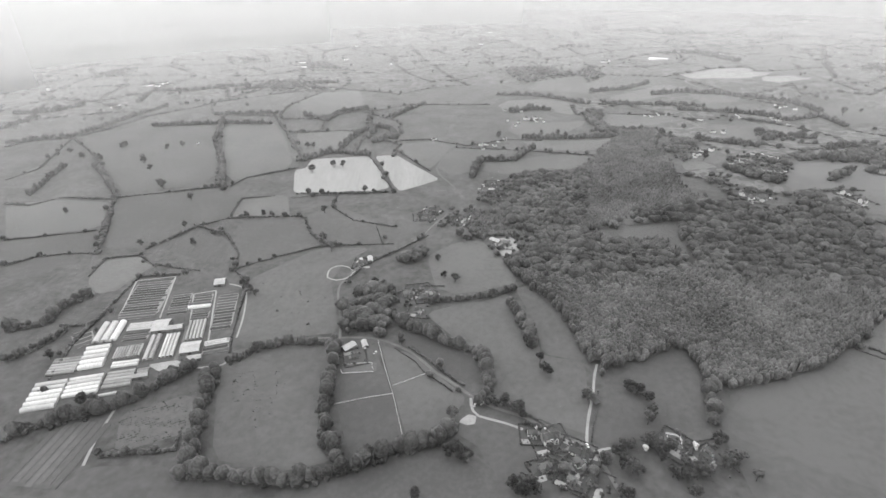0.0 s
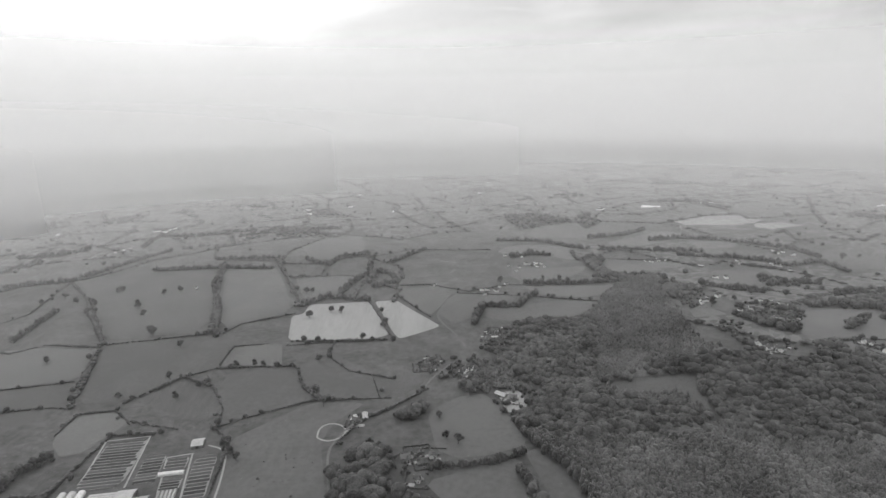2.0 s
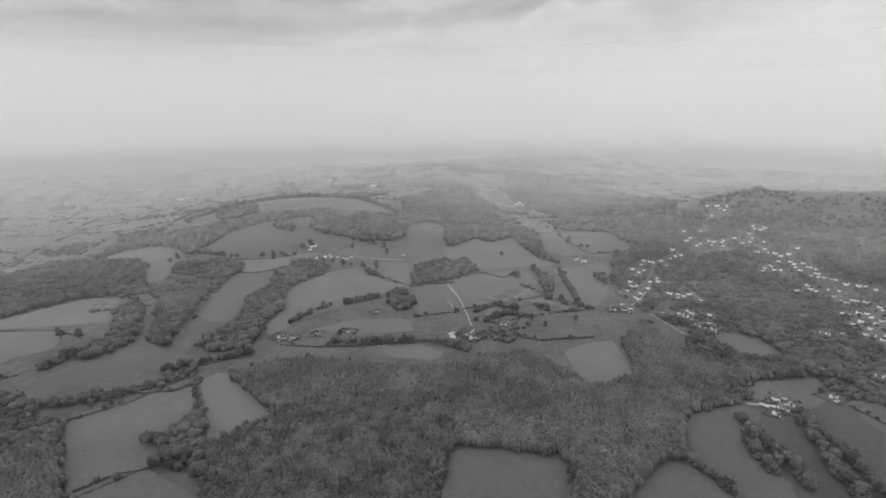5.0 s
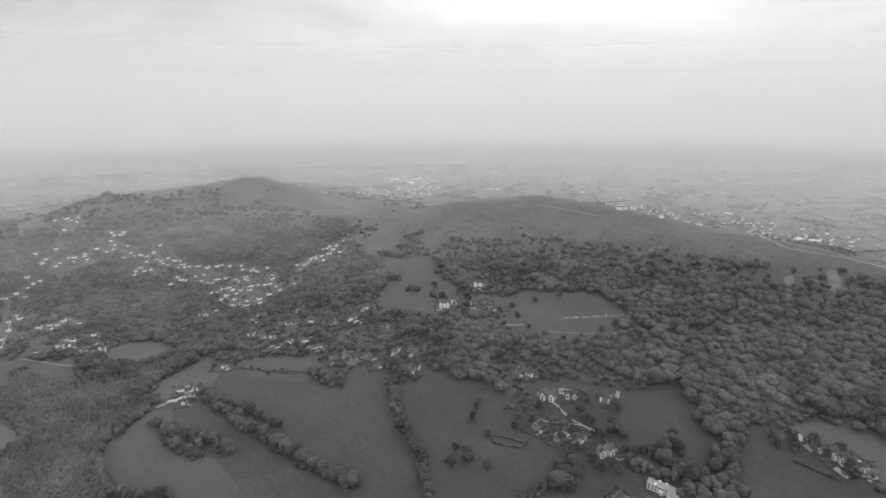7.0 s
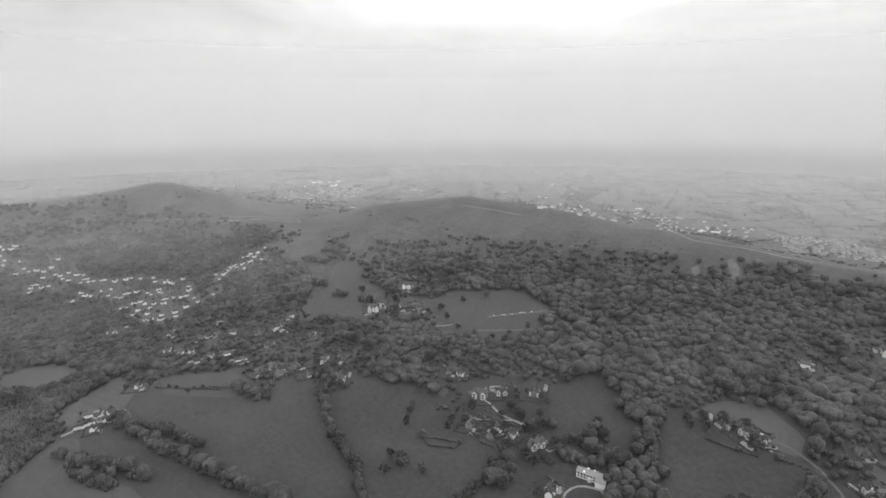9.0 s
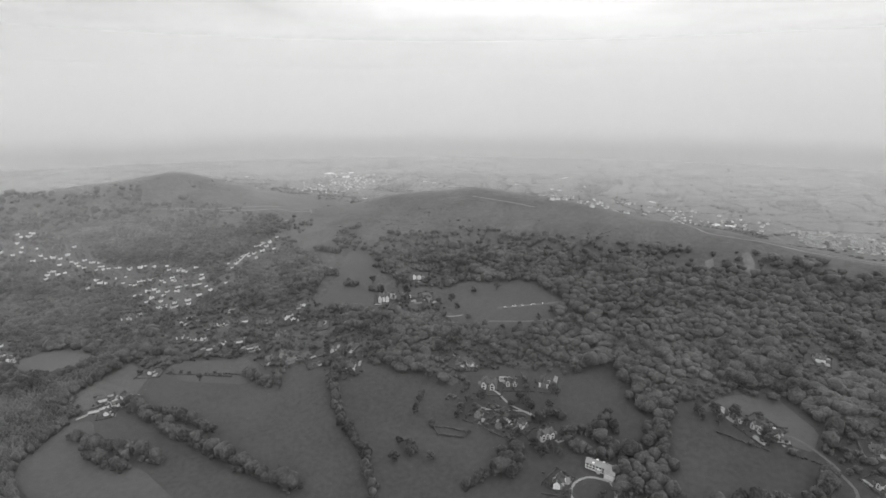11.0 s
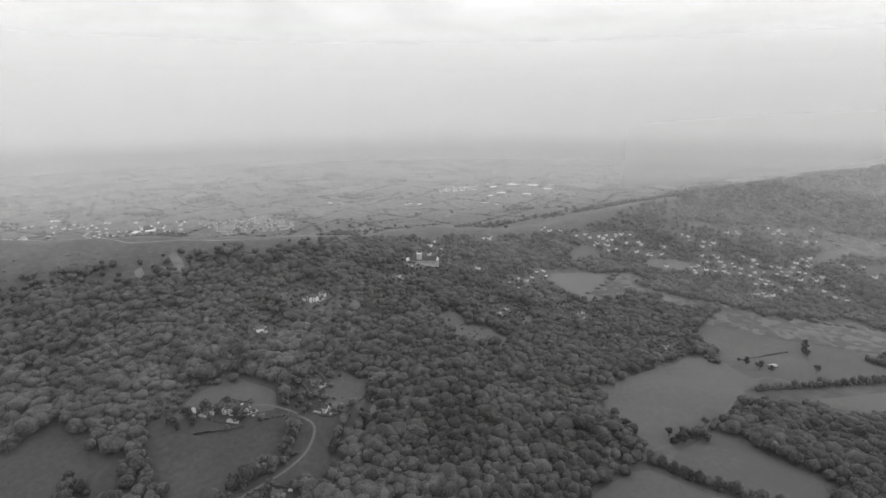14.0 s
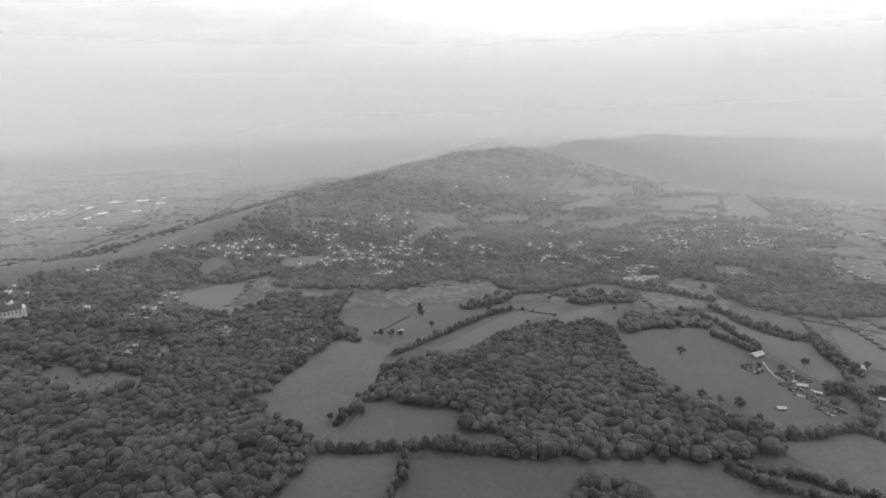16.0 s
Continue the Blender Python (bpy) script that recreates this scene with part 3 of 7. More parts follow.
def road(width, line):
    width = width * 0.8
    p = curve_through(line, 9)
    x, y, d = along(p, 7)
    n = np.column_stack((-d[:, 1], d[:, 0])) * width / 2
    wob = 1 + 0.12 * np.sin(np.arange(len(x)) * 1.7)
    l, r = np.column_stack((x, y)) + n * wob[:, None], np.column_stack((x, y)) - n
    q = np.vstack((r, l))
    v = np.column_stack((q, lie(q[:, 0], q[:, 1]) + lift(q[:, 0], q[:, 1]) * 1.4 + 0.4))
    k = np.arange(len(x) - 1)
    m = len(x)
    ob = mesh_object("lane" if width > 2.6 else "track", v, np.column_stack((k, k + 1, k + 1 + m, k + m)), TARMAC if width > 2.6 else GRAVEL, True)
    tagged(ob, "narrow pale country lane between hedges" if width > 2.6 else "pale gravel track across grass", "road", kind="structure")
    LANES.append((p, width))


WOODS = []


def wood(sort, ring):
    WOODS.append((sort, softened(ring)))


def scrub(count, size, ring):
    SCRUB.append((count, size, softened(ring)))


def free_of(x, y, house=9.0, lane=4.0, ragged=0.0):
    """Which points stand clear of fields, buildings and lanes."""
    ok = np.ones(len(x), bool)
    rng = np.random.default_rng(len(x))
    fx, fy = x + rng.normal(0, 1, len(x)) * ragged, y + rng.normal(0, 1, len(x)) * ragged
    for ring in FIELDS:
        lo, hi = ring.min(0), ring.max(0)
        near = ok & (fx > lo[0]) & (fx < hi[0]) & (fy > lo[1]) & (fy < hi[1])
        k = np.nonzero(near)[0]
        if len(k):
            ok[k[inside(fx[k], fy[k], ring)]] = False
    for hx, hy, hr in HOUSES:
        ok &= np.hypot(x - hx, y - hy) > house + max(hr, 4)
    for p, w in LANES:
        lo, hi = p.min(0) - 8, p.max(0) + 8
        k = np.nonzero(ok & (x > lo[0]) & (x < hi[0]) & (y > lo[1]) & (y < hi[1]))[0]
        if len(k):
            qx, qy, _ = along(p, 5)
            ok[k[np.min(np.hypot(x[k][:, None] - qx, y[k][:, None] - qy), 1) < lane + w / 2]] = False
    return ok


def scatter(ring, gap, rng):
    lo, hi = ring.min(0), ring.max(0)
    gx, gy = np.meshgrid(np.arange(lo[0], hi[0], gap), np.arange(lo[1], hi[1], gap * 0.87))
    gx = gx + (np.arange(len(gx)) % 2)[:, None] * gap / 2
    x, y = gx.ravel() + rng.uniform(-0.38, 0.38, gx.size) * gap, gy.ravel() + rng.uniform(-0.38, 0.38, gx.size) * gap
    # the outline is ragged by about a crown's width
    k = inside(x + rng.normal(0, gap * 0.45, len(x)), y + rng.normal(0, gap * 0.45, len(x)), ring)
    return x[k], y[k]


def garden(x, y):
    """Trees in the gardens round houses stay small."""
    s = np.ones(len(x))
    for hx, hy, hr in HOUSES:
        near = math.hypot(hx, hy) < 520
        close = np.hypot(x - hx, y - hy) < (16 if near else 34) + hr
        s[close] = np.minimum(s[close], 0.75 if near else 0.5)
    return s


def understorey(ring, gap, near, far, sort, rng):
    """Leafy lower storey that fills the gaps between the crowns."""
    lo, hi = ring.min(0) - gap, ring.max(0) + gap
    gx, gy = np.meshgrid(np.arange(lo[0], hi[0], gap), np.arange(lo[1], hi[1], gap))
    n, m = gx.shape
    x, y = gx.ravel() + rng.uniform(-0.3, 0.3, gx.size) * gap, gy.ravel() + rng.uniform(-0.3, 0.3, gx.size) * gap
    d = np.hypot(x, y)
    ok = inside(x, y, ring) & (d >= near - gap) & (d < far + gap)
    k = np.nonzero(ok)[0]
    ok[k] = free_of(x[k], y[k], 9.0, 5.0)
    whole = ok.reshape(n, m)
    deep = whole.copy()
    for axis in (0, 1):
        deep &= np.roll(whole, 1, axis) & np.roll(whole, -1, axis)
    tall = (5.4 if sort == "broad" else 6.6) * garden(x, y) * rng.uniform(0.6, 1.35, len(x))
    z = lie(x, y) + np.where(deep.ravel(), tall, 0.8)
    i, j = np.meshgrid(np.arange(n - 1), np.arange(m - 1), indexing="ij")
    a = (i * m + j).ravel()
    a = a[ok[a] & ok[a + 1] & ok[a + m] & ok[a + m + 1]]
    return np.column_stack((x, y, z)), np.vstack((np.column_stack((a, a + 1, a + m + 1)), np.column_stack((a, a + m + 1, a + m))))


def packed(v, t):
    used, inv = np.unique(t, return_inverse=True)
    return v[used], inv.reshape(-1, 3)


def plant_woods():
    taken = []
    rng = np.random.default_rng(11)
    for sort, ring in WOODS:
        deep = sort == "deep"
        sort = "broad" if deep else sort
        heaps = []
        for near, far, gap, kind in ((0, 560, 9.4, "near"), (560, 800, 9.0, "mid"), (800, 1500, 8.6, "far"), (1500, 2400, 12.0, "far"), (2400, 4900, 18.0, "tiny")):
            if sort == "garden":
                gap = 8.5
            g = 3.7 if sort == "fine" and far <= 560 else 4.3 if sort == "fine" and far < 1600 else 4.6 if sort == "conifer" and far < 1600 else gap
            x, y = scatter(ring, g, rng)
            d = np.hypot(x, y)
            m = (d >= near) & (d < far)
            x, y = x[m], y[m]
            for other in taken:
                m = ~inside(x, y, other)
                x, y = x[m], y[m]
            m = free_of(x, y, 9.0 if sort != "garden" else 6.0, 3.0, 4.0)
            x, y = x[m], y[m]
            if not len(x):
                continue
            r = g * np.clip(0.78 * np.exp(rng.normal(0, 0.25, len(x))), 0.4, 1.35)
            if sort == "open":
                thin = 0.34 + 0.3 * np.sin(x / 31 + np.sin(y / 19)) * np.sin(y / 27 + 2)
                m = rng.uniform(0, 1, len(x)) < thin
                x, y, r = x[m], y[m], r[m] * rng.uniform(0.45, 1.0, m.sum())
                heaps.append(heap("mid" if far <= 800 else "far", x, y, r, 3 + 1.2 * r, rng))
            elif sort == "garden":
                m = rng.uniform(0, 1, len(x)) < (0.8 if far < 900 else 0.55)
                x, y, r = x[m], y[m], r[m]
                size = rng.uniform(0.35, 0.75, len(x))
                heaps.append(heap("near" if far < 1000 else "far", x, y, r * size, 11 * size, rng))
            elif sort != "broad" and far < 1600:
                swell = 1.4 * np.sin(x / 17 + np.sin(y / 23)) * np.sin(y / 14 + 1)
                heaps.append(heap("spike" if sort == "conifer" else "bud" if far <= 560 else "tiny", x, y, r * 1.02, rng.uniform(10.2, 12.2, len(x)) * garden(x, y) + swell + 0.4 * r, rng))
            else:
                size = garden(x, y)
                swell = np.sin(x / 37 + 1.3 * np.sin(y / 29)) * np.sin(y / 33 + 1.3 * np.sin(x / 41))
                r = r * (1 + 0.14 * swell)
                heaps.append(heap(kind, x, y, r * size, (7.2 + 0.8 * r + 0.9 * swell + rng.normal(0, 1.7, len(x))) * size, rng))
        taken.append(ring)
        if heaps:
            if sort in ("fine", "conifer"):
                x, y, _ = along(np.vstack((ring, ring[:1])), 7.5)
                x, y = x + rng.normal(0, 3, len(x)), y + rng.normal(0, 3, len(x))
                m = free_of(x, y, 8, 3) & (rng.uniform(0, 1, len(x)) < 0.8)
                for other in taken[:-1]:
                    m &= ~inside(x, y, other)
                size = rng.uniform(0.7, 1.2, m.sum())
                close = np.hypot(x, y)[m] < 620
                heaps.append(heap("near", x[m][close], y[m][close], 4.4 * size[close], 11.5 * size[close], rng))
                heaps.append(heap("mid", x[m][~close], y[m][~close], 4.1 * size[~close], 10.5 * size[~close], rng))
            if sort not in ("garden", "open"):
                v, t = understorey(ring, 11.0, 0, 1500, sort, rng)
                if len(t):
                    heaps.append(packed(v, t))
            ob = new("woodland", tri_mesh("woodland", *join(heaps), CONIFER if sort == "conifer" else YOUNG_FOLIAGE if sort == "fine" else DEEP_FOLIAGE if deep else FOLIAGE, True))
            tagged(ob, "dense conifer plantation, dark and even" if sort == "conifer" else "garden trees and shrubs between houses" if sort == "garden" else "loose trees and bushes on a grassy slope" if sort == "open" else "dense broadleaf woodland in full dark leaf", "wood", kind="stuff")


def hedge(width, line):
    """A bushy line of uneven height with trees left standing in it."""
    rng = np.random.default_rng(abs(int(line[0][0] * 7 + line[0][1])) + 1)
    far = np.hypot(*np.mean(line, axis=0))
    step = max(1.6, width * 0.55) * (1 if far < 700 else 1.35)
    x, y, d = along(line, step)
    x, y = x + rng.normal(0, width * 0.16, len(x)), y + rng.normal(0, width * 0.16, len(x))
    keep = rng.uniform(0, 1, len(x)) > 0.03
    x, y = x[keep], y[keep]
    thick = 1 + 0.3 * np.sin(np.arange(len(x)) * step / 23 + rng.uniform(0, 6)) + rng.normal(0, 0.12, len(x))
    r = np.clip(width * 0.56 * thick, 0.9, 6) * (1 if far < 700 else 1.2)
    h = np.clip((1.0 + width * 0.62) * thick, 1.4, 7)
    tx, ty, _ = along(line, 13 + width)
    k = rng.uniform(0, 1, len(tx)) < 0.16 + 0.07 * width
    tx, ty = tx[k] + rng.normal(0, 4, k.sum()), ty[k] + rng.normal(0, 1.5, k.sum())
    size = rng.uniform(0.55, 1.2, len(tx))
    kind = "mid" if far < 600 else "far"
    pieces = [heap("far", x, y, r, h, rng), heap(kind, tx, ty, 4.6 * size, 9.5 * size, rng)]
    ob = new("hedge", tri_mesh("hedge", *join(pieces), HEDGE, True))
    tagged(ob, "overgrown field hedge with scattered trees" if width > 4 else "dark field hedge with a few trees", "hedge", "field hedges", "stuff" if far > 1100 else "thing")


def belt(width, line):
    """Trees of many sizes in a ragged row, closed below by shrubs."""
    rng = np.random.default_rng(abs(int(line[0][0] * 5 + line[0][1])) + 3)
    far = np.hypot(*np.mean(line, axis=0))
    x, y, _ = along(line, width * 0.48)
    x, y = x + rng.normal(0, width * 0.2, len(x)), y + rng.normal(0, width * 0.2, len(x))
    s = np.clip(rng.gamma(12, 0.08, len(x)), 0.5, 1.4)
    kind = "near" if far < 480 else "mid" if far < 800 else "far"
    bx, by, _ = along(line, max(2.6, width * 0.3))
    bx, by = bx + rng.normal(0, width * 0.24, len(bx)), by + rng.normal(0, width * 0.24, len(bx))
    b = rng.uniform(0.6, 1.3, len(bx))
    pieces = [heap(kind, x, y, width * 0.58 * s, (3.5 + min(width, 11) * 1.05) * s, rng), heap("far", bx, by, width * 0.36 * b, (2 + min(width, 11) * 0.42) * b, rng)]
    ob = new("tree_belt", tri_mesh("tree_belt", *join(pieces), FOLIAGE, True))
    tagged(ob, "row of leafy trees along a field edge", "tree belt", "tree belts", "stuff")


def plant_scrub():
    rng = np.random.default_rng(5)
    for count, size, ring in SCRUB:
        lo, hi = ring.min(0), ring.max(0)
        cx, cy = rng.uniform(lo[0], hi[0], count // 5 + 12), rng.uniform(lo[1], hi[1], count // 5 + 12)
        pick = rng.integers(0, len(cx), count * 4)
        loose = rng.choice((6.0, 16.0, 60.0), count * 4, p=(0.3, 0.4, 0.3))
        x, y = cx[pick] + rng.normal(0, 1, count * 4) * loose, cy[pick] + rng.normal(0, 1, count * 4) * loose
        k = inside(x, y, ring)
        x, y = x[k][:count], y[k][:count]
        if not len(x):
            continue
        r = (rng.gamma(3.0, 0.75, len(x)) + 0.6) * size
        ob = new("scrub", tri_mesh("scrub", *heap("far", x, y, r, r * 1.3, rng), HEDGE))
        tagged(ob, "scattered bushes and bracken on rough grass", "bushes", kind="stuff")


# ---- single trees ----
TREE_KINDS = []


def tree_template(k):
    rng = np.random.default_rng(40 + k)
    top = new("tree")
    trunk = [stem(0.55, 0.3, -0.6, 5, 7)]
    for _ in range(4):
        a = rng.uniform(0, 6.283)
        v, t = stem(0.22, 0.08, 0, 4.5, 5)
        m = np.array(Euler((radians(rng.uniform(25, 50)), 0, a)).to_matrix())
        trunk.append((v @ m.T + (0, 0, rng.uniform(3, 4.5)), t))
    ob = new("trunk", tri_mesh("trunk", *join(trunk), BARK))
    ob.parent = top
    clumps = []
    for _ in range(11):
        a, e, q = rng.uniform(0, 6.283), rng.uniform(-0.8, 1.4), rng.uniform(0.35, 0.9)
        c = np.array((math.cos(a) * math.cos(e) * 4.6 * q, math.sin(a) * math.cos(e) * 4.6 * q, 6.4 + 4.6 * math.sin(e) * q))
        s = rng.uniform(1.7, 2.6)
        v, t = lump(BALL20, 0.2, rng)
        clumps += [(v * s * 0.75 + c, t), leaves(rng, 42, 0.55, np.array((s, s, s * 0.85)), c)]
    ob = new("crown", tri_mesh("crown", *join(clumps), FOLIAGE))
    ob.parent = top
    return tagged(top, "full-leaved broadleaf tree standing in a field", "tree", "field trees")


def trees(spots):
    for x, y in spots:
        rng = random.Random(x * 31 + y)
        k = rng.randrange(5)
        s = rng.uniform(0.85, 1.3) * (1.0 if math.hypot(x, y) < 900 else 1.2)
        m = pose(x, y, float(lie(x, y)), 0, 0, rng.uniform(0, 360))
        if len(TREE_KINDS) < 5:
            ob = tree_template(len(TREE_KINDS))
            ob.matrix_basis = m
            TREE_KINDS.append(ob)
        else:
            ob = copy_thing(TREE_KINDS[k], m)
        ob.scale = (s * rng.uniform(0.9, 1.1), s, s * rng.uniform(0.85, 1.1))


def pale_tree(x, y):
    """A garden tree in full pale blossom."""
    rng = np.random.default_rng(int(x * 3 + y))
    top = new("blossom_tree")
    ob = new("trunk", tri_mesh("trunk", *stem(0.3, 0.2, -0.4, 3, 6), BARK))
    ob.parent = top
    clumps = []
    for k in range(9):
        a, e, q = k * 2.4, rng.uniform(-0.4, 1.3), rng.uniform(0.9, 2.3)
        c = np.array((math.cos(a) * math.cos(e) * q, math.sin(a) * math.cos(e) * q, 4.2 + 2.4 * math.sin(e)))
        s = rng.uniform(1.0, 1.7)
        clumps += [clump(rng, c, s, 0.9), leaves(rng, 30, 0.35, np.array((s, s, s * 0.9)), c)]
    ob = new("crown", tri_mesh("crown", *join(clumps), BLOSSOM))
    ob.parent = top
    top.matrix_basis = pose(x, y, float(lie(x, y)))
    tagged(top, "small garden tree in full pale blossom", "tree", "blossom trees")


# ---- buildings ----
def window(parent, x, y, z, w, h, face):
    """A window in a wall that faces along y (face -1 or 1)."""
    fr = part("window", solid([box(x - w / 2, x + w / 2, min(y, y + 0.12 * face), max(y, y + 0.12 * face), z, z + h)]), WOODWORK, parent)
    part("pane", solid([box(x - w / 2 + 0.12, x + w / 2 - 0.12, min(y + 0.12 * face, y + 0.16 * face), max(y + 0.12 * face, y + 0.16 * face), z + 0.12, z + h - 0.12)]), GLAZING, fr)


def house_template(kind, detail):
    top = new({"barn": "barn", "bigbarn": "barn", "abbey": "abbey"}.get(kind, "house"))
    if kind in ("cottage", "brick"):
        wall, roof = (WHITE, SLATE) if kind == "cottage" else (BRICK, TILE)
        part("wall", solid([box(-5.2, 5.2, -3.1, 3.1, -2, 4.4), prism(-5.2, 5.2, -3.1, 3.1, 4.404, 7.2)]), wall, top)
        part("roof", solid([gable_roof(-5.7, 5.7, -3.8, 3.8, 4.1, 7.5)]), roof, top)
        v, f = prism(-3, 3.3, -2.2, 2.2, 4.2, 6.4)
        w, g = gable_roof(-3, 3.7, -2.7, 2.7, 3.9, 6.7)
        spun = np.array(((0, -1, 0), (1, 0, 0), (0, 0, 1)))
        part("wing", solid([box(-0.2, 4.2, -6.4, -3.1, -2, 4.2), (v @ spun + (2.0, -3.1, 0), f)]), wall, top)
        part("wing_roof", (w @ spun + (2.0, -3.1, 0), g), roof, top)
        part("porch", solid([box(-4.6, -2.0, -5.0, -3.104, -1, 2.4), gable_roof(-4.9, -1.7, -5.3, -3.0, 2.404, 3.3, 0.2)]), BRICK, top)
        part("outhouse", solid([box(5.2, 8.2, -2.2, 2.0, -2, 2.5), gable_roof(5.0, 8.5, -2.5, 2.3, 2.504, 3.7, 0.2)]), BRICK, top)
        part("chimney", solid([box(-5.0, -4.1, -0.5, 0.5, 6.0, 9.0)]), BRICK, top)
        part("chimney", solid([box(4.1, 5.0, -0.5, 0.5, 6.0, 8.8)]), BRICK, top)
        if detail:
            part("door", solid([box(-3.8, -2.8, -5.12, -5.0, -0.2, 2.0)]), WOODWORK, top)
            for x in (-4, -2.2):
                window(top, x, -3.1, 2.7, 1.1, 1.3, -1)
            window(top, 2.0, -6.4, 0.6, 1.8, 1.4, -1)
            window(top, 2.0, -6.4, 2.8, 1.3, 1.2, -1)
            for x in (-3.5, 0, 3.5):
                window(top, x, 3.1, 0.6, 1.4, 1.4, 1)
                window(top, x, 3.1, 2.8, 1.3, 1.2, 1)
        label = "white-rendered cottage with a slate roof and gabled wing" if kind == "cottage" else "brick house with a brown tiled roof and gabled wing"
    elif kind == "large":
        part("wall", solid([box(-9, 9, -3.8, 3.8, -3, 6.4), prism(-9, 9, -3.8, 3.8, 6.404, 9.8)]), BRICK, top)
        part("roof", solid([gable_roof(-9.5, 9.5, -4.5, 4.5, 6.0, 10.1)]), SLATE, top)
        spun = np.array(((0, -1, 0), (1, 0, 0), (0, 0, 1)))
        for cx, side in ((-5.8, -1), (5.2, -1), (-4.5, 1), (5.5, 1)):
            v, f = prism(-3.6, 3.2, -2.5, 2.5, 6.2, 9.2)
            w, g = gable_roof(-3.6, 3.6, -3.0, 3.0, 5.8, 9.5)
            turn_ = spun if side < 0 else np.array(((0, 1, 0), (-1, 0, 0), (0, 0, 1)))
            part("wing", solid([box(cx - 2.5, cx + 2.5, min(side * 3.8, side * 7.0), max(side * 3.8, side * 7.0), -3, 6.2), (v @ turn_ + (cx, side * 3.8, 0), f)]), WHITE, top)
            part("wing_roof", (w @ turn_ + (cx, side * 3.8, 0), g), SLATE, top)
            if detail:
                for z in (0.8, 3.8):
                    window(top, cx, side * 7.0, z, 2.6, 1.8, side)
        part("bay", solid([box(-1.6, 1.6, -5.2, -3.804, -2, 5.4), box(-1.8, 1.8, -5.4, -3.804, 5.404, 5.7)]), WHITE, top)
        part("outhouse", solid([box(9, 13, -3, 2.2, -2, 3), gable_roof(8.8, 13.4, -3.3, 2.5, 3.004, 4.6, 0.25)]), BRICK, top)
        for x in (-7, 0, 7):
            part("chimney", solid([box(x - 0.6, x + 0.6, -0.5, 0.5, 8.8, 11.8)]), BRICK, top)
        if detail:
            for z in (0.8, 3.8):
                window(top, 0, -5.2, z, 2.2, 1.6, -1)
                window(top, 1.0, 3.8, z, 1.3, 1.8, 1)
            part("door", solid([box(2.0, 3.1, -3.92, -3.8, -0.2, 2.1)]), WOODWORK, top)
        label = "large brick villa with white gabled wings and slate roofs"
    elif kind == "villa":
        part("wall", solid([box(-13, 13, -4, 4, -3, 5.5), box(6, 15, -9, -4, -3, 5)]), WHITE, top)
        part("roof", solid([gable_roof(-13.5, 13.5, -4.8, 4.8, 5.3, 8.2), gable_roof(5.5, 15.5, -9.6, -3.8, 4.8, 7.0)]), PALE_TILE, top)
        part("terrace", solid([box(-14, 6, 4.2, 7, -2, 0.3)]), PATH_STUFF, top, "grey paved terrace")
        part("chimney", solid([box(-8.6, -7.4, -0.5, 0.5, 7, 9.6)]), BRICK, top)
        part("chimney", solid([box(5.4, 6.6, -0.5, 0.5, 7, 9.6)]), BRICK, top)
        part("dormer", solid([box(-5, -3, 1.5, 4.1, 5.6, 7.4)]), WHITE, top)
        part("dormer", solid([box(1, 3, 1.5, 4.1, 5.6, 7.4)]), WHITE, top)
        part("dormer", solid([box(-7, -5, -4.1, -1.5, 5.6, 7.4)]), WHITE, top)
        part("porch", solid([box(-1.5, 1.5, -6.2, -4.004, -1, 3.0), gable_roof(-1.8, 1.8, -6.6, -3.9, 3.004, 4.0)]), STONE, top)
        for z in (0.8, 3.4):
            for x in (-11, -8, -5, -2, 1, 4, 7, 10):
                window(top, x, 4, z, 2.1, 1.7, 1)
                if x < 6:
                    window(top, x, -4, z, 2.1, 1.7, -1)
        part("door", solid([box(-0.9, 0.3, 4, 4.12, -0.3, 2)]), WOODWORK, top, "dark front door")
        label = "long pale country house with dormers above a round drive"
    elif kind == "abbey":
        part("wall", solid([box(-26, 20, -5, 5, -4, 8), prism(-26, 20, -5, 5, 8.004, 13), box(-30, -26, -9, 9, -4, 9), box(20, 26, -10, 10, -4, 9)]), STONE, top)
        part("roof", solid([gable_roof(-26.4, 20.4, -5.8, 5.8, 7.6, 13.4)]), SLATE, top)
        part("tower", solid([box(-1, 8, -4.5, 4.5, 8, 18), box(-1.3, 8.3, -4.8, 4.8, 18.004, 19)]), STONE, top, "square pale stone tower")
        for x, y in ((-0.6, -4.1), (7.6, -4.1), (-0.6, 4.1), (7.6, 4.1)):
            part("pinnacle", solid([box(x - 0.5, x + 0.5, y - 0.5, y + 0.5, 19.004, 22)]), STONE, top)
        for x in range(-23, 20, 4):
            window(top, x, 5, 2.0, 1.1, 4, 1)
        label = "pale stone abbey buildings with a square tower among trees"
    elif kind in ("barn", "bigbarn"):
        s = 0.8 if kind == "barn" else 1.15
        part("wall", solid([box(-9 * s, 9 * s, -4.5 * s, 4.5 * s, -2, 4.2 * s), prism(-9 * s, 9 * s, -4.5 * s, 4.5 * s, 4.2 * s + 0.004, 6.2 * s)]), WOODWORK, top)
        part("roof", solid([gable_roof(-9.4 * s, 9.4 * s, -5 * s, 5 * s, 4.0 * s, 6.5 * s)]), SHEET, top)
        part("door", solid([box(-2, 2, -4.5 * s - 0.15, -4.5 * s, -0.3, 3.6 * s)]), SLATE, top, "dark sliding barn door")
        label = "farm barn with a pale sheet roof" if kind == "barn" else "very large barn with a white sheet roof"
    else:
        part("wall", solid([box(-17, 17, -9, 9, -2, 6)]), SHEET, top)
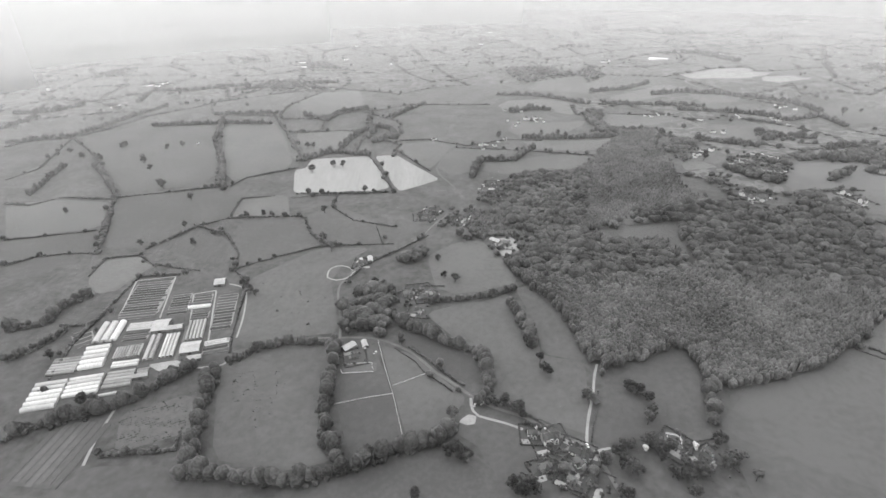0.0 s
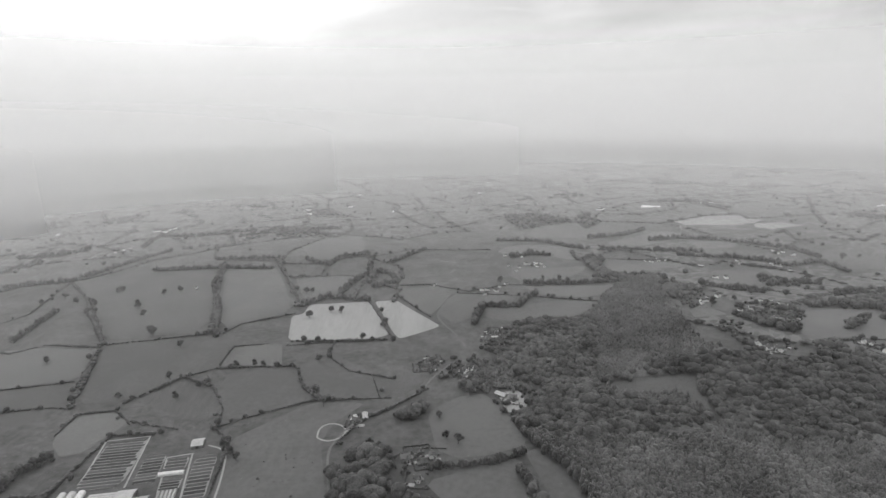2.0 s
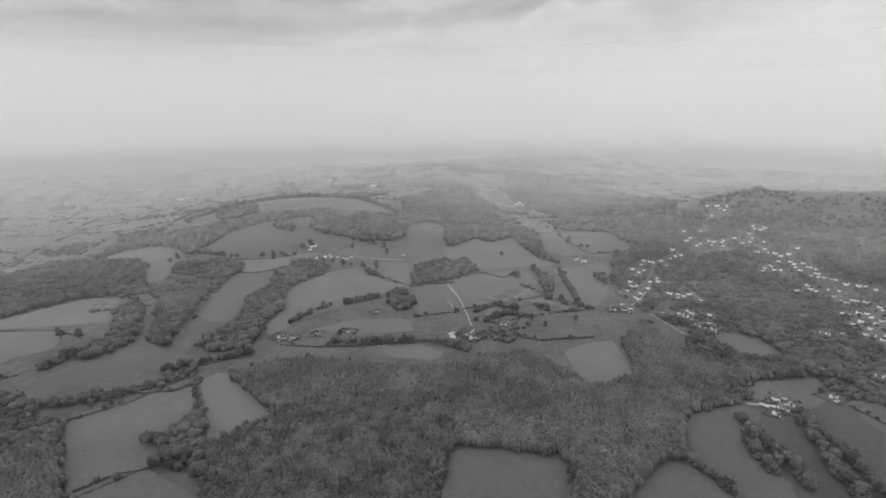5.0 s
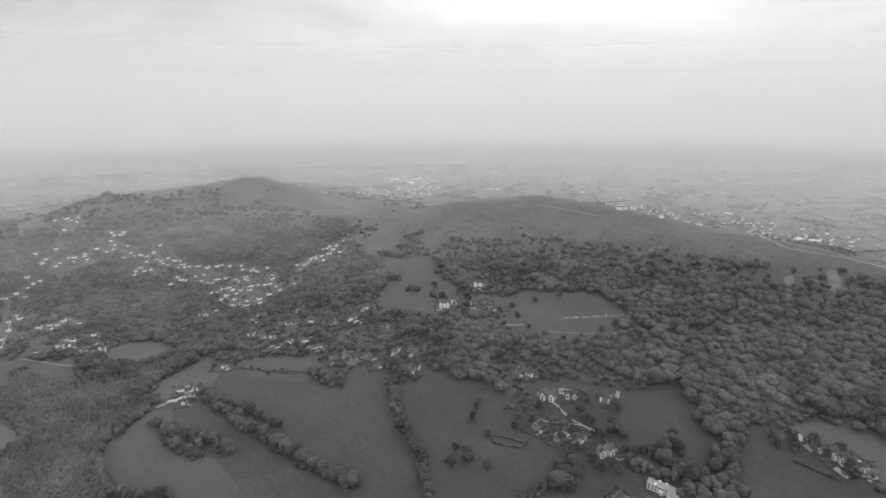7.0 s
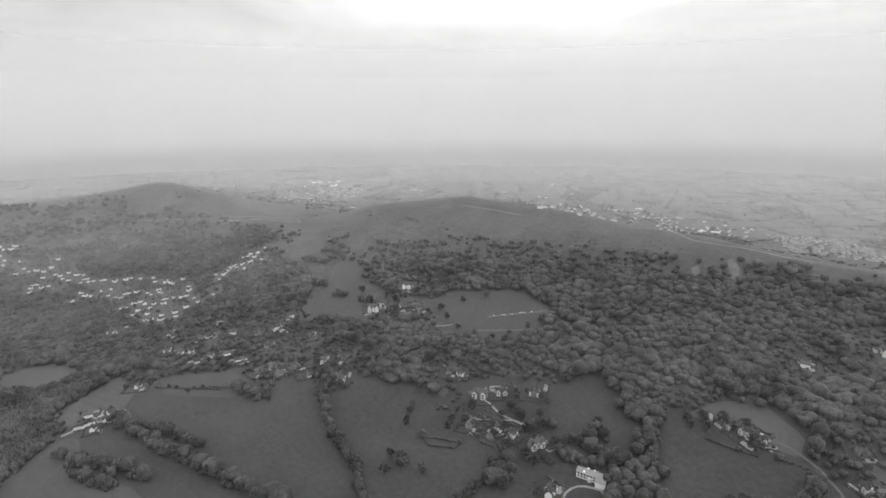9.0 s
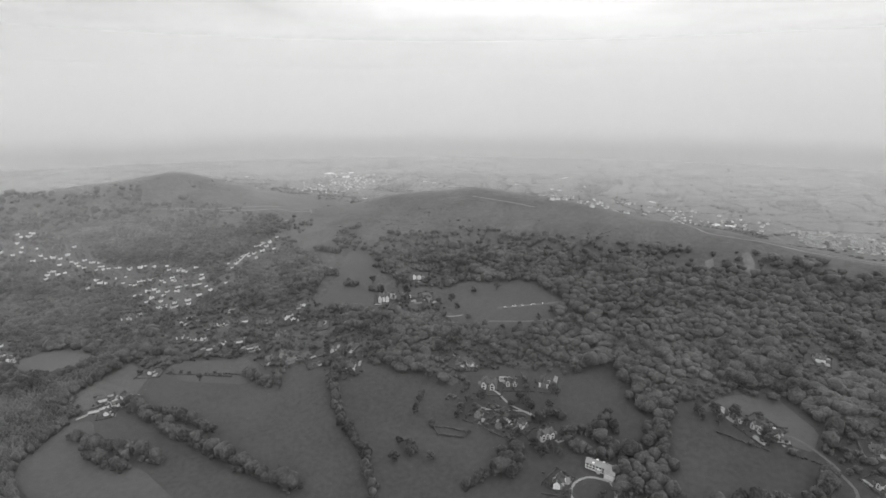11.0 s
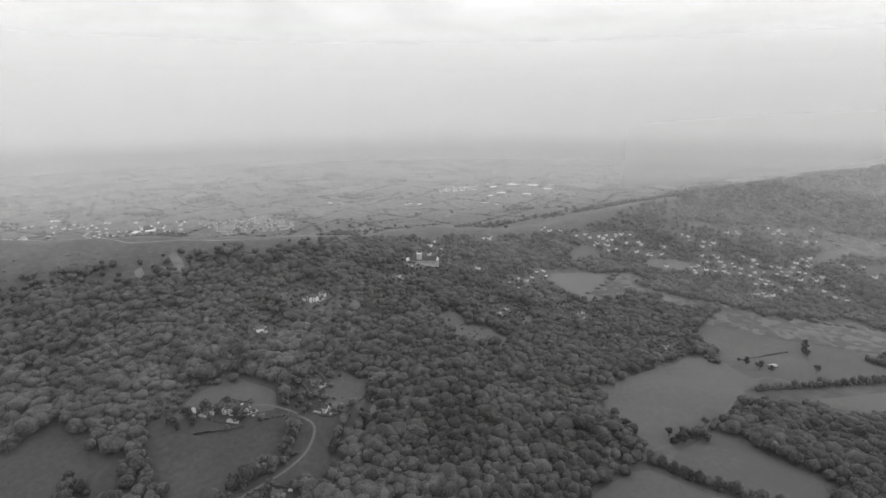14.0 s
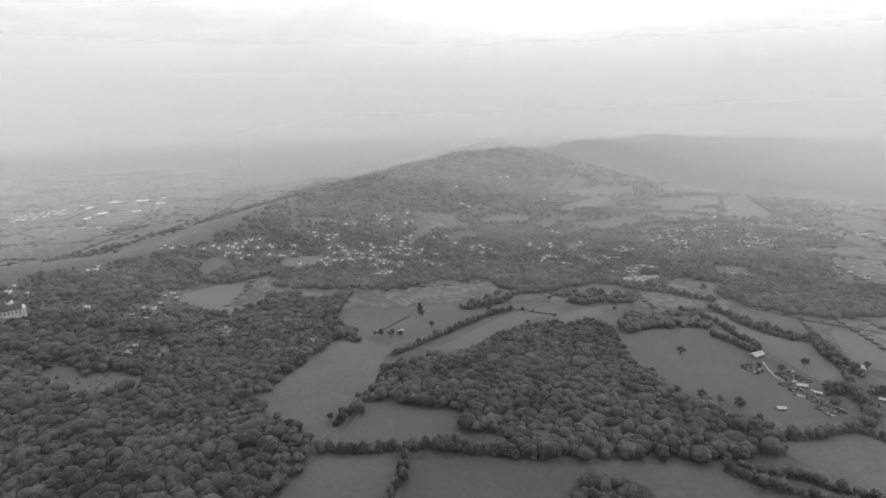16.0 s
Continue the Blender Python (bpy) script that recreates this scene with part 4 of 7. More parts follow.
        part("roof", solid([gable_roof(-17.5, 17.5, -9.5, 9.5, 6.004, 8.5)]), BRIGHT, top)
        part("door", solid([box(-3, 3, -9.15, -9, 0, 4.5)]), SLATE, top)
        label = "large white-roofed works building far out on the plain"
    return tagged(top, label, {"barn": "barn", "bigbarn": "barn", "abbey": "abbey", "bigsheds": "warehouse"}.get(kind, "house"), "buildings of the valley")


HOUSE_KINDS = {}
FAR_HOUSES = {"cottage": [], "brick": []}
SIZE = {"cottage": 5, "brick": 5, "large": 9, "villa": 13, "abbey": 22, "barn": 9, "bigbarn": 14, "bigsheds": 20}
TURN = {"villa": 172, "abbey": -31, "bigbarn": 135}


def buildings(kind, spots):
    for x, y in spots:
        rng = random.Random(x * 17 + y * 3)
        detail = math.hypot(x, y) < 620
        if kind in ("cottage", "brick") and math.hypot(x, y) > 930:
            FAR_HOUSES[kind].append((x, y))
            HOUSES.append((x, y, 0))
            continue
        turn = TURN.get(kind, math.degrees(math.atan2(-x, y)) + rng.choice((0, 0, 90, 180, 25, -30, 60)) + rng.uniform(-14, 14))
        m = pose(x, y, float(lie(x, y)), 0, 0, turn)
        if (kind, detail) not in HOUSE_KINDS:
            HOUSE_KINDS[kind, detail] = ob = house_template(kind, detail)
            ob.matrix_basis = m
        else:
            ob = copy_thing(HOUSE_KINDS[kind, detail], m)
            s = rng.uniform(0.7, 0.95) * (1 if math.hypot(x, y) < 650 else 0.95)
            if kind == "bigsheds" and math.hypot(x, y) > 2200:
                s = rng.uniform(0.9, 1.4)
            if kind not in ("villa", "abbey"):
                ob.scale = (s, s * rng.uniform(0.9, 1.15), s * rng.uniform(0.9, 1.1))
        HOUSES.append((x, y, SIZE[kind] * (1 if detail else 0.8)))
        if kind in ("cottage", "brick", "large") and math.hypot(x, y) < 950:
            PLOTS.append((x, y, turn, SIZE[kind]))


PLOTS = []


def plots():
    """Round each house a gravelled forecourt, a clipped hedge, shrubs and here and there a shed."""
    for x, y, turn, size in PLOTS:
        rng = np.random.default_rng(abs(int(x * 7 + y * 3)))
        half = size + rng.uniform(5, 9)
        depth = half * rng.uniform(0.8, 1.2)
        side = rng.choice((-1, 1))
        corners = [turned(x, y, turn, side * u, v) for u, v in ((size * 0.3, -size), (half, -size), (half, -size - 5), (size * 0.3, -size - 5))]
        tagged(sheet("forecourt", corners, GRAVEL, 0.3), "small gravel forecourt beside a house", "yard", kind="structure")
        lawn = [turned(x, y, turn, u, v) for u, v in ((-half, -depth), (half, -depth), (half, depth), (-half, depth))]
        ring = lawn[int(rng.integers(0, 4)):] + lawn[:int(rng.integers(1, 3))]
        if len(ring) > 1:
            hx, hy, _ = along(ring, 1.5)
            keep = rng.uniform(0, 1, len(hx)) > 0.1
            hx, hy = hx[keep], hy[keep]
            bx, by = zip(*[turned(x, y, turn, rng.uniform(-half, half), rng.choice((-1, 1)) * rng.uniform(size, depth + 1)) for _ in range(9)])
            hx, hy = np.concatenate((hx, bx)), np.concatenate((hy, by))
            r = np.concatenate((np.full(len(hx) - 9, 1.1), rng.uniform(0.8, 2.4, 9)))
            ok = np.ones(len(hx), bool)
            for ox, oy, orad in HOUSES:
                ok &= np.hypot(hx - ox, hy - oy) > orad * 0.9
            if ok.sum() > 4:
                hx, hy, r = hx[ok], hy[ok], r[ok]
                ob = new("garden_hedge", tri_mesh("garden_hedge", *heap("tiny", hx, hy, r * rng.uniform(0.85, 1.2, len(r)), r * 1.9, rng), HEDGE))
                tagged(ob, "clipped garden hedge and shrubs round a house", "hedge", "garden hedges", "stuff")
        if rng.random() < 0.45:
            sx, sy = turned(x, y, turn, -side * (half - 2), depth - 3)
            if all(math.hypot(sx - ox, sy - oy) > orad + 3 for ox, oy, orad in HOUSES):
                top = new("garden_shed")
                part("wall", solid([box(-2, 2, -1.4, 1.4, -0.6, 2.1), prism(-2, 2, -1.4, 1.4, 2.104, 2.9)]), WOODWORK, top)
                part("roof", solid([gable_roof(-2.2, 2.2, -1.7, 1.7, 2.0, 3.0, 0.12)]), SHEET if rng.random() < 0.4 else SLATE, top)
                part("door", solid([box(-0.5, 0.5, -1.46, -1.4, 0, 1.9)]), SLATE, top)
                top.matrix_basis = pose(sx, sy, float(lie(sx, sy)), 0, 0, turn)
                tagged(top, "small wooden garden shed behind a house", "shed", "garden sheds")


def far_houses():
    """The houses of the far villages, each with its gabled roof, chimney and rear wing."""
    rng = np.random.default_rng(17)
    for kind, spots in FAR_HOUSES.items():
        store = {"wall": [], "roof": [], "chimney": []}
        # each house has a smaller neighbour or two close by
        row = list(spots)
        for px, py in spots:
            for _ in range(int(rng.integers(0, 3))):
                a, d = rng.uniform(0, 6.28), rng.uniform(15, 30)
                row.append((px + d * math.cos(a), py + d * math.sin(a)))
                HOUSES.append((*row[-1], 0))
        for k, (px, py) in enumerate(row):
            z, a, s = float(lie(px, py)), rng.uniform(0, 6.28), rng.uniform(0.52, 0.8) * (1 if k < len(spots) else 0.8)
            rot = np.array(((math.cos(a), math.sin(a), 0), (-math.sin(a), math.cos(a), 0), (0, 0, 1))) * s
            for name, (v, f) in (("wall", solid([box(-5.5, 5.5, -3.3, 3.3, -2, 5.6), prism(-5.5, 5.5, -3.3, 3.3, 5.604, 7.9), box(-1, 3.5, -6.5, -3.3, -2, 4.6)])),
                                 ("roof", solid([gable_roof(-5.6, 5.6, -3.6, 3.6, 5.5, 8.1, 0.25), gable_roof(-1.2, 3.7, -6.7, -3.2, 4.5, 6.0, 0.25)])),
                                 ("chimney", box(-5.3, -4.3, -0.5, 0.5, 6.5, 9.6))):
                store[name].append((v @ rot + (px, py, z), f))
        top = new("village")
        part("wall", solid(store["wall"]), WHITE if kind == "cottage" else BRICK, top)
        part("roof", solid(store["roof"]), SLATE if kind == "cottage" else TILE, top)
        part("chimney", solid(store["chimney"]), BRICK, top)
        tagged(top, "white cottages of far hillside villages among trees" if kind == "cottage" else "brick houses of far hillside villages among trees", "village houses", kind="stuff")


def town(count, ring):
    """Roofs of a far town, too small to tell apart."""
    rng = np.random.default_rng(count)
    ring = np.asarray(ring, float)
    lo, hi = ring.min(0), ring.max(0)
    x, y = rng.uniform(lo[0], hi[0], count * 6), rng.uniform(lo[1], hi[1], count * 6)
    k = inside(x, y, ring)
    x, y = x[k][:count], y[k][:count]
    walls, roofs = [], []
    for px, py in zip(x, y):
        z, a, s = float(lie(px, py)), rng.uniform(0, 3.14), rng.uniform(0.4, 0.9)
        rot = np.array(((math.cos(a), math.sin(a), 0), (-math.sin(a), math.cos(a), 0), (0, 0, 1))) * rng.uniform(0.75, 1)
        for piece, store in ((box(-6 * s, 6 * s, -4, 4, -2, 5.5), walls), (gable_roof(-6.4 * s, 6.4 * s, -4.6, 4.6, 5.504, 8.5), roofs)):
            store.append((piece[0] @ rot + (px, py, z), piece[1]))
    top = new("town_district")
    part("wall", solid(walls), WHITE, top)
    part("roof", solid(roofs), PALE_TILE, top)
    tagged(top, "crowded pale houses of a hazy far town", "town houses", kind="stuff")


def fence(line):
    """White post-and-rail fence."""
    x, y, d = along(line, 3.0)
    top = new("fence")
    z = lie(x, y)
    rails = []
    for h in (0.55, 1.1):
        for k in range(len(x) - 1):
            a, b = np.array((x[k], y[k], z[k] + h)), np.array((x[k + 1], y[k + 1], z[k + 1] + h))
            n = np.array((-d[k][1], d[k][0], 0)) * 0.07
            up = np.array((0, 0, 0.14))
            rails.append((np.array((a - n, b - n, b + n, a + n, a - n + up, b - n + up, b + n + up, a + n + up)), box(0, 1, 0, 1, 0, 1)[1]))
    part("rails", solid(rails), WHITE, top)
    post = None
    for px, py, pz in zip(x, y, z):
        if post is None:
            post = part("post", solid([box(-0.09, 0.09, -0.09, 0.09, -0.5, 1.35)]), WHITE, top)
        else:
            post = post.copy()
            scene.collection.objects.link(post)
        post.location = (px, py, pz)
    tagged(top, "white post-and-rail paddock fence", "fence", "paddock fences")


CAR_KIND = []


def cars(spots):
    for x, y in spots:
        rng = random.Random(x * 13 + y)
        m = pose(x, y, float(lie(x, y)) + 0.6, 0, 0, rng.uniform(0, 360))
        if CAR_KIND:
            copy_thing(CAR_KIND[0], m)
            continue
        top = new("car")
        part("body", solid([box(-2.1, 2.1, -0.85, 0.85, 0.35, 0.95)]), WHITE, top)
        v, f = box(-1.3, 1.1, -0.75, 0.75, 0.954, 1.5)
        v[4:, 0] *= 0.75
        v[4:, 1] *= 0.85
        part("cabin", (v, f), GLAZING, top, "dark glazed cabin")
        part("roof", solid([box(-0.9, 0.75, -0.6, 0.6, 1.504, 1.54)]), WHITE, top)
        for wx in (-1.3, 1.3):
            for wy in (-0.8, 0.8):
                a = np.linspace(0, 6.283, 12, endpoint=False)
                ring = [(wx + 0.33 * math.cos(t), wy + s, 0.33 + 0.33 * math.sin(t)) for s in (-0.1, 0.1) for t in a]
                part("wheel", (np.array(ring), [(i, (i + 1) % 12, (i + 1) % 12 + 12, i + 12) for i in range(12)] + [tuple(range(12)), tuple(range(12, 24))]), SLATE, top)
        top.matrix_basis = m
        CAR_KIND.append(tagged(top, "pale car parked on a yard", "car", "parked cars"))


# ---- nursery ----
def turned(x, y, turn, u, v):
    a = radians(turn)
    return x + u * math.cos(a) - v * math.sin(a), y + u * math.sin(a) + v * math.cos(a)


TUNNELS = {}


def tunnels(film, x, y, turn, length, depth, count):
    w = depth / count
    key = (film, length, count, depth)
    for k in range(count):
        v = (k + 0.5) * w - depth / 2
        px, py = turned(x, y, turn, 0, v)
        m = pose(px, py, float(lie(px, py)) + 0.3, 0, 0, turn)
        if key in TUNNELS:
            copy_thing(TUNNELS[key], m)
            continue
        top = new("polytunnel")
        n, r = 12, w * 0.43
        arc = [(math.cos(t) * r, max(0.0, math.sin(t)) ** 0.8 * min(3.6, w * 0.5)) for t in np.linspace(0, math.pi, n)]
        vs = [(s * length / 2, a, b) for s in (-1, 1) for a, b in arc]
        part("film", (np.array(vs), [(i, i + 1, n + i + 1, n + i) for i in range(n - 1)] + [tuple(range(n))[::-1], tuple(range(n, 2 * n))]),
             FILM_WHITE if film == "white" else FILM_GREY, top)
        for s in np.arange(-length / 2, length / 2 + 0.1, length / 6):
            ring = [(s + o, a * q, b * q) for o in (-0.12, 0.12) for q in (1.025,) for a, b in arc]
            part("hoop", (np.array(ring), [(i, i + 1, n + i + 1, n + i) for i in range(n - 1)]), SHEET, top)
        part("door", solid([box(-length / 2 - 0.1, -length / 2 - 0.01, -1, 1, 0, 2.1)]), WOODWORK, top)
        top.matrix_basis = m
        TUNNELS[key] = tagged(top, "long white film polytunnel in a nursery row" if film == "white" else "grey clear-film polytunnel in a nursery row",
                              "polytunnel", "nursery tunnels")


def beds(look_of, x, y, turn, length, depth, count):
    w = depth / count
    corners = [turned(x, y, turn, a, b) for a, b in ((-length / 2, -depth / 2), (length / 2, -depth / 2), (length / 2, depth / 2), (-length / 2, depth / 2))]
    mat = {"dark": SOIL, "crop": CROP, "pale": SHEET, "strip": LAWN}[look_of]
    top = new("planting_beds")
    base = sheet("matting", corners, PASTURE if look_of in ("strip", "crop") else PATH_STUFF, 0.35)
    base.parent = top
    rng = random.Random(int(x * 3 + y))
    for k in range(count):
        v0, v1 = k * w - depth / 2 + 0.12 * w, (k + 1) * w - depth / 2 - 0.12 * w
        l0, l1 = -length / 2 + rng.uniform(0, 0.05) * length, length / 2 - rng.uniform(0, 0.12) * length
        if look_of == "crop":
            gen = np.random.default_rng(int(abs(x) * 3 + k))
            us = np.arange(l0, l1, 1.7)
            us = us[gen.uniform(0, 1, len(us)) < 0.45 + 0.4 * np.sin(us / 7 + k)]
            row = np.array([turned(x, y, turn, u, k * w - depth / 2 + gen.normal(0.5, 0.07) * w) for u in us])
            r = gen.uniform(0.5, 1.05, len(us))
            part("shrub_row", heap("tiny", row[:, 0], row[:, 1], r, r * 1.7, gen), mat, top)
            continue
        n = 7
        us = np.linspace(l0, l1, n)
        pts = np.array([turned(x, y, turn, u, v) for v in (v0, v1) for u in us])
        z = lie(pts[:, 0], pts[:, 1]) + lift(pts[:, 0], pts[:, 1]) + 0.35
        low, high = np.column_stack((pts, z - 0.3)), np.column_stack((pts, z + 0.15 + 0.1 * rng.random()))
        vs = np.vstack((low, high))
        fs = []
        for i in range(n - 1):
            a, b, c, d = 2 * n + i, 2 * n + i + 1, 3 * n + i + 1, 3 * n + i
            fs += [(a, b, c, d), (i, i + 1, b, a), (n + i + 1, n + i, d, c)]
        part("bed", (vs, fs), mat, top)
    FIELDS.append(np.array(corners))
    tagged(top, {"dark": "dark planted beds with pale paths between", "crop": "rows of small nursery shrubs on open ground",
                 "pale": "pale covered beds beside a lane", "strip": "strips of mown and unmown grass"}[look_of], "plant beds", "nursery beds")


def sheds(what, x, y, turn, length, depth, count):
    top = new("shed")
    l, d = length / 2, depth / 2
    part("wall", solid([box(-l, l, -d, d, -1, 3.6), prism(-l, l, -d, d, 3.604, 5.2)]), WOODWORK, top)
    part("roof", solid([gable_roof(-l - 0.4, l + 0.4, -d - 0.5, d + 0.5, 3.4, 5.4)]), SHEET, top)
    part("door", solid([box(-1.5, 1.5, -d - 0.15, -d, 0, 3)]), SLATE, top)
    top.matrix_basis = pose(x, y, float(lie(x, y)), 0, 0, turn)
    HOUSES.append((x, y, l))
    tagged(top, "nursery shed with a bright white sheet roof", "shed", "nursery sheds")


# ---- far countryside: hedged fields and copses to the edge of sight ----
def far_country():
    rng = np.random.default_rng(21)
    cell = 135
    n = int(9900 / cell)
    ax = (np.arange(n + 1) - n / 2) * cell
    gx, gy = np.meshgrid(ax, ax, indexing="ij")
    gx, gy = gx + rng.uniform(-0.42, 0.42, gx.shape) * cell, gy + rng.uniform(-0.42, 0.42, gy.shape) * cell
    a = 0.35
    gx, gy = gx * math.cos(a) - gy * math.sin(a), gx * math.sin(a) + gy * math.cos(a)
    d = np.hypot(gx, gy)
    rise = land(gx, gy)
    az = np.degrees(np.arctan2(gx, gy)) % 360
    # nearest reach of the loose far pattern, by direction: nearer in the open plain behind the hills
    edge = np.where((az > 110) & (az < 225), 1300, np.where((az > 225) & (az < 300), 900, np.where((az > 12) & (az <= 110), 800, 1450)))
    climb = np.clip(rise - (d > 2100) * (350 - 350 * d / (2100 * 3.3 ** np.clip((d - 2100) / 2850, 0, 1))), 0, None)
    usable = (d > edge) & (d < 4850) & ((climb < 60) | ((rise < 150) & ((gx < -650) | (gx > 1700))))
    lines = {"mid": [], "far": []}
    mx, my = [(g[:-1, :-1] + g[1:, :-1] + g[1:, 1:] + g[:-1, 1:]).ravel() / 4 for g in (gx, gy)]
    covered = np.zeros(len(mx), bool)
    for ring in FIELDS + [ring for _, ring in WOODS]:
        covered |= inside(mx, my, ring)
    covered = covered.reshape(n, n)
    fields, woods = [], []
    u = np.linspace(0.02, 0.98, 4)
    for i in range(n):
        for j in range(n):
            c = [(i, j), (i + 1, j), (i + 1, j + 1), (i, j + 1)]
            if not all(usable[k] for k in c):
                continue
            q = np.array([(gx[k], gy[k]) for k in c])
            if covered[i, j]:
                continue
            U, V = np.meshgrid(u, u, indexing="ij")
            P = (q[0] * ((1 - U) * (1 - V))[..., None] + q[1] * (U * (1 - V))[..., None] + q[2] * (U * V)[..., None] + q[3] * ((1 - U) * V)[..., None]).reshape(-1, 2)
            z = lie(P[:, 0], P[:, 1]) + lift(P[:, 0], P[:, 1]) * 1.5 + 0.5
            fields.append((np.column_stack((P, z)), [(r * 4 + s, (r + 1) * 4 + s, (r + 1) * 4 + s + 1, r * 4 + s + 1) for r in range(3) for s in range(3)]))
            if rng.random() < (0.10 if climb[i, j] < 45 else 0.45):
                woods.append(q.mean(0) + (q - q.mean(0)) * rng.uniform(0.4, 1.0))
            for k in (1, 3):
                if rng.random() < 0.82:
                    lines["far"].append((q[0], q[k]))
    v, f = solid(fields)
    ob = mesh_object("far_fields", v, f, FAR_FIELD, True)
    tagged(ob, "patchwork of far hedged fields in many tones", "fields", kind="stuff")
    xs, ys, rs, hs = [], [], [], []
    for p, q in lines["far"]:
        dist = np.hypot(*((p + q) / 2))
        step = 9 + dist / 150
        x, y, _ = along((p, (p + q) / 2 + rng.normal(0, 9, 2), q), step)
        keep = rng.uniform(0, 1, len(x)) > 0.12
        x, y = x[keep], y[keep]
        big = rng.choice((0.7, 1.0, 1.7), len(x), p=(0.5, 0.36, 0.14))
        xs.append(x), ys.append(y), rs.append(step * 0.55 * rng.uniform(0.8, 1.1, len(x)) * np.sqrt(big)), hs.append((3.4 + dist / 1100) * big)
    x, y, r, h = map(np.concatenate, (xs, ys, rs, hs))
    ob = new("far_hedges", tri_mesh("far_hedges", *heap("tiny", x, y, r, h, rng), HEDGE))
    tagged(ob, "far dark hedgerows between fields", "hedges", kind="stuff")
    xs, ys = [], []
    for ring in woods:
        x, y = scatter(ring, 17, rng)
        xs.append(x), ys.append(y)
    x, y = np.concatenate(xs), np.concatenate(ys)
    ob = new("far_copses", tri_mesh("far_copses", *heap("tiny", x, y, rng.uniform(8, 12, len(x)), rng.uniform(9, 15, len(x)), rng), FOLIAGE, True))
    tagged(ob, "small dark copses among far fields", "wood", kind="stuff")
    # trees standing about in the fields
    x, y = [], []
    for i, j in zip(*np.nonzero(usable[:-1, :-1] & ~covered)):
        if d[i, j] < 3000:
            m = rng.integers(0, 5)
            x.append(gx[i, j] + rng.normal(0, 70, m)), y.append(gy[i, j] + rng.normal(0, 70, m))
    x, y = np.concatenate(x), np.concatenate(y)
    m = free_of(x, y, 3, 2)
    x, y = x[m], y[m]
    s = rng.uniform(0.6, 1.2, len(x))
    ob = new("far_trees", tri_mesh("far_trees", *heap("far", x, y, 5.5 * s, 11 * s, rng), FOLIAGE, True))
    tagged(ob, "loose trees dotted over far fields", "trees", kind="stuff")
    # lone farmsteads
    walls, roofs = [], []
    for k in range(150):
        a, d = rng.uniform(0, 6.283), rng.uniform(1700, 4300)
        px, py = d * math.sin(a), d * math.cos(a)
        for _ in range(rng.integers(1, 4)):
            qx, qy, t, s = px + rng.normal(0, 22), py + rng.normal(0, 22), rng.uniform(0, 3.14), rng.uniform(0.8, 2.0)
            rot = np.array(((math.cos(t), math.sin(t), 0), (-math.sin(t), math.cos(t), 0), (0, 0, 1)))
            z = float(lie(qx, qy))
            walls.append((box(-6 * s, 6 * s, -4, 4, -2, 5.5)[0] @ rot + (qx, qy, z), box(0, 1, 0, 1, 0, 1)[1]))
            g = gable_roof(-6.4 * s, 6.4 * s, -4.6, 4.6, 5.504, 8.5)
            roofs.append((g[0] @ rot + (qx, qy, z), g[1]))
    top = new("far_farmsteads")
    part("wall", solid(walls), WHITE, top)
    part("roof", solid(roofs), TILE, top)
    tagged(top, "scattered pale farm buildings far off", "farms", kind="stuff")


# ---- the plan, in metres ----
# fields with a tone (field tone)
field("stubble", ((-249, 790), (-272, 896), (-254, 908), (-253, 952), (-194, 956), (-143, 961), (-114, 890), (-89, 805), (-129, 783), (-205, 793)))
field("stubble", ((-133, 960), (-92, 963), (-62, 913), (-35, 873), (-8, 831), (-43, 805), (-73, 787), (-86, 815), (-111, 895)))
field("plough", ((-393, 614), (-355, 665), (-312, 634), (-281, 605), (-277, 575), (-296, 565)))
field("lawn", ((-326, 706), (-330, 770), (-277, 782), (-254, 776), (-232, 700), (-290, 706)))
field("grass", ((-380, 839), (-504, 1201), (-393, 1203), (-329, 1064), (-280, 919)))
field("grass", ((-537, 795), (-454, 809), (-372, 831), (-315, 788), (-324, 704), (-364, 676), (-409, 615), (-460, 608), (-497, 685)))
field("grass", ((-805, 1132), (-667, 1183), (-523, 1192), (-397, 840), (-533, 797), (-579, 858), (-676, 979)))
field("grass", ((-211, 697), (-167, 735), (-99, 676), (-73, 659), (-37, 666), (-32, 638), (-92, 606), (-153, 608), (-188, 646)))
field("grass", ((-305, 685), (-219, 692), (-197, 650), (-164, 604), (-223, 582), (-261, 563), (-283, 609)))
field("grass", ((-244, 522), (-167, 600), (-98, 594), (-129, 554), (-137, 516), (-110, 416), (-164, 408), (-211, 401)))
field("grass", ((-23, 567), (14, 602), (48, 608), (70, 561), (86, 502), (44, 486), (11, 483), (-11, 496)))
field("grass", ((-23, 448), (50, 476), (72, 480), (89, 438), (93, 384), (97, 375), (133, 366), (117, 278), (83, 293), (38, 323), (43, 368), (10, 403)))
field("grass", ((80, 489), (97, 496), (122, 451), (131, 408), (133, 366), (95, 379), (94, 428)))
field("grass", ((-48, 414), (-25, 418), (9, 390), (31, 369), (24, 338), (3, 349), (-24, 382)))
field("grass", ((-215, 388), (-162, 403), (-116, 400), (-111, 356), (-110, 313), (-102, 270), (-90, 254), (-131, 245), (-184, 259), (-215, 359)))
field("grass", ((-101, 397), (-73, 398), (-50, 332), (-33, 277), (-64, 257), (-78, 264), (-95, 312), (-98, 355)))
field("grass", ((-65, 395), (-35, 382), (3, 338), (18, 320), (3, 294), (-11, 282), (-32, 277), (-48, 332)))
field("grass", ((-298, 224), (-278, 254), (-207, 252), (-173, 241), (-152, 228), (-142, 176), (-290, 178)))
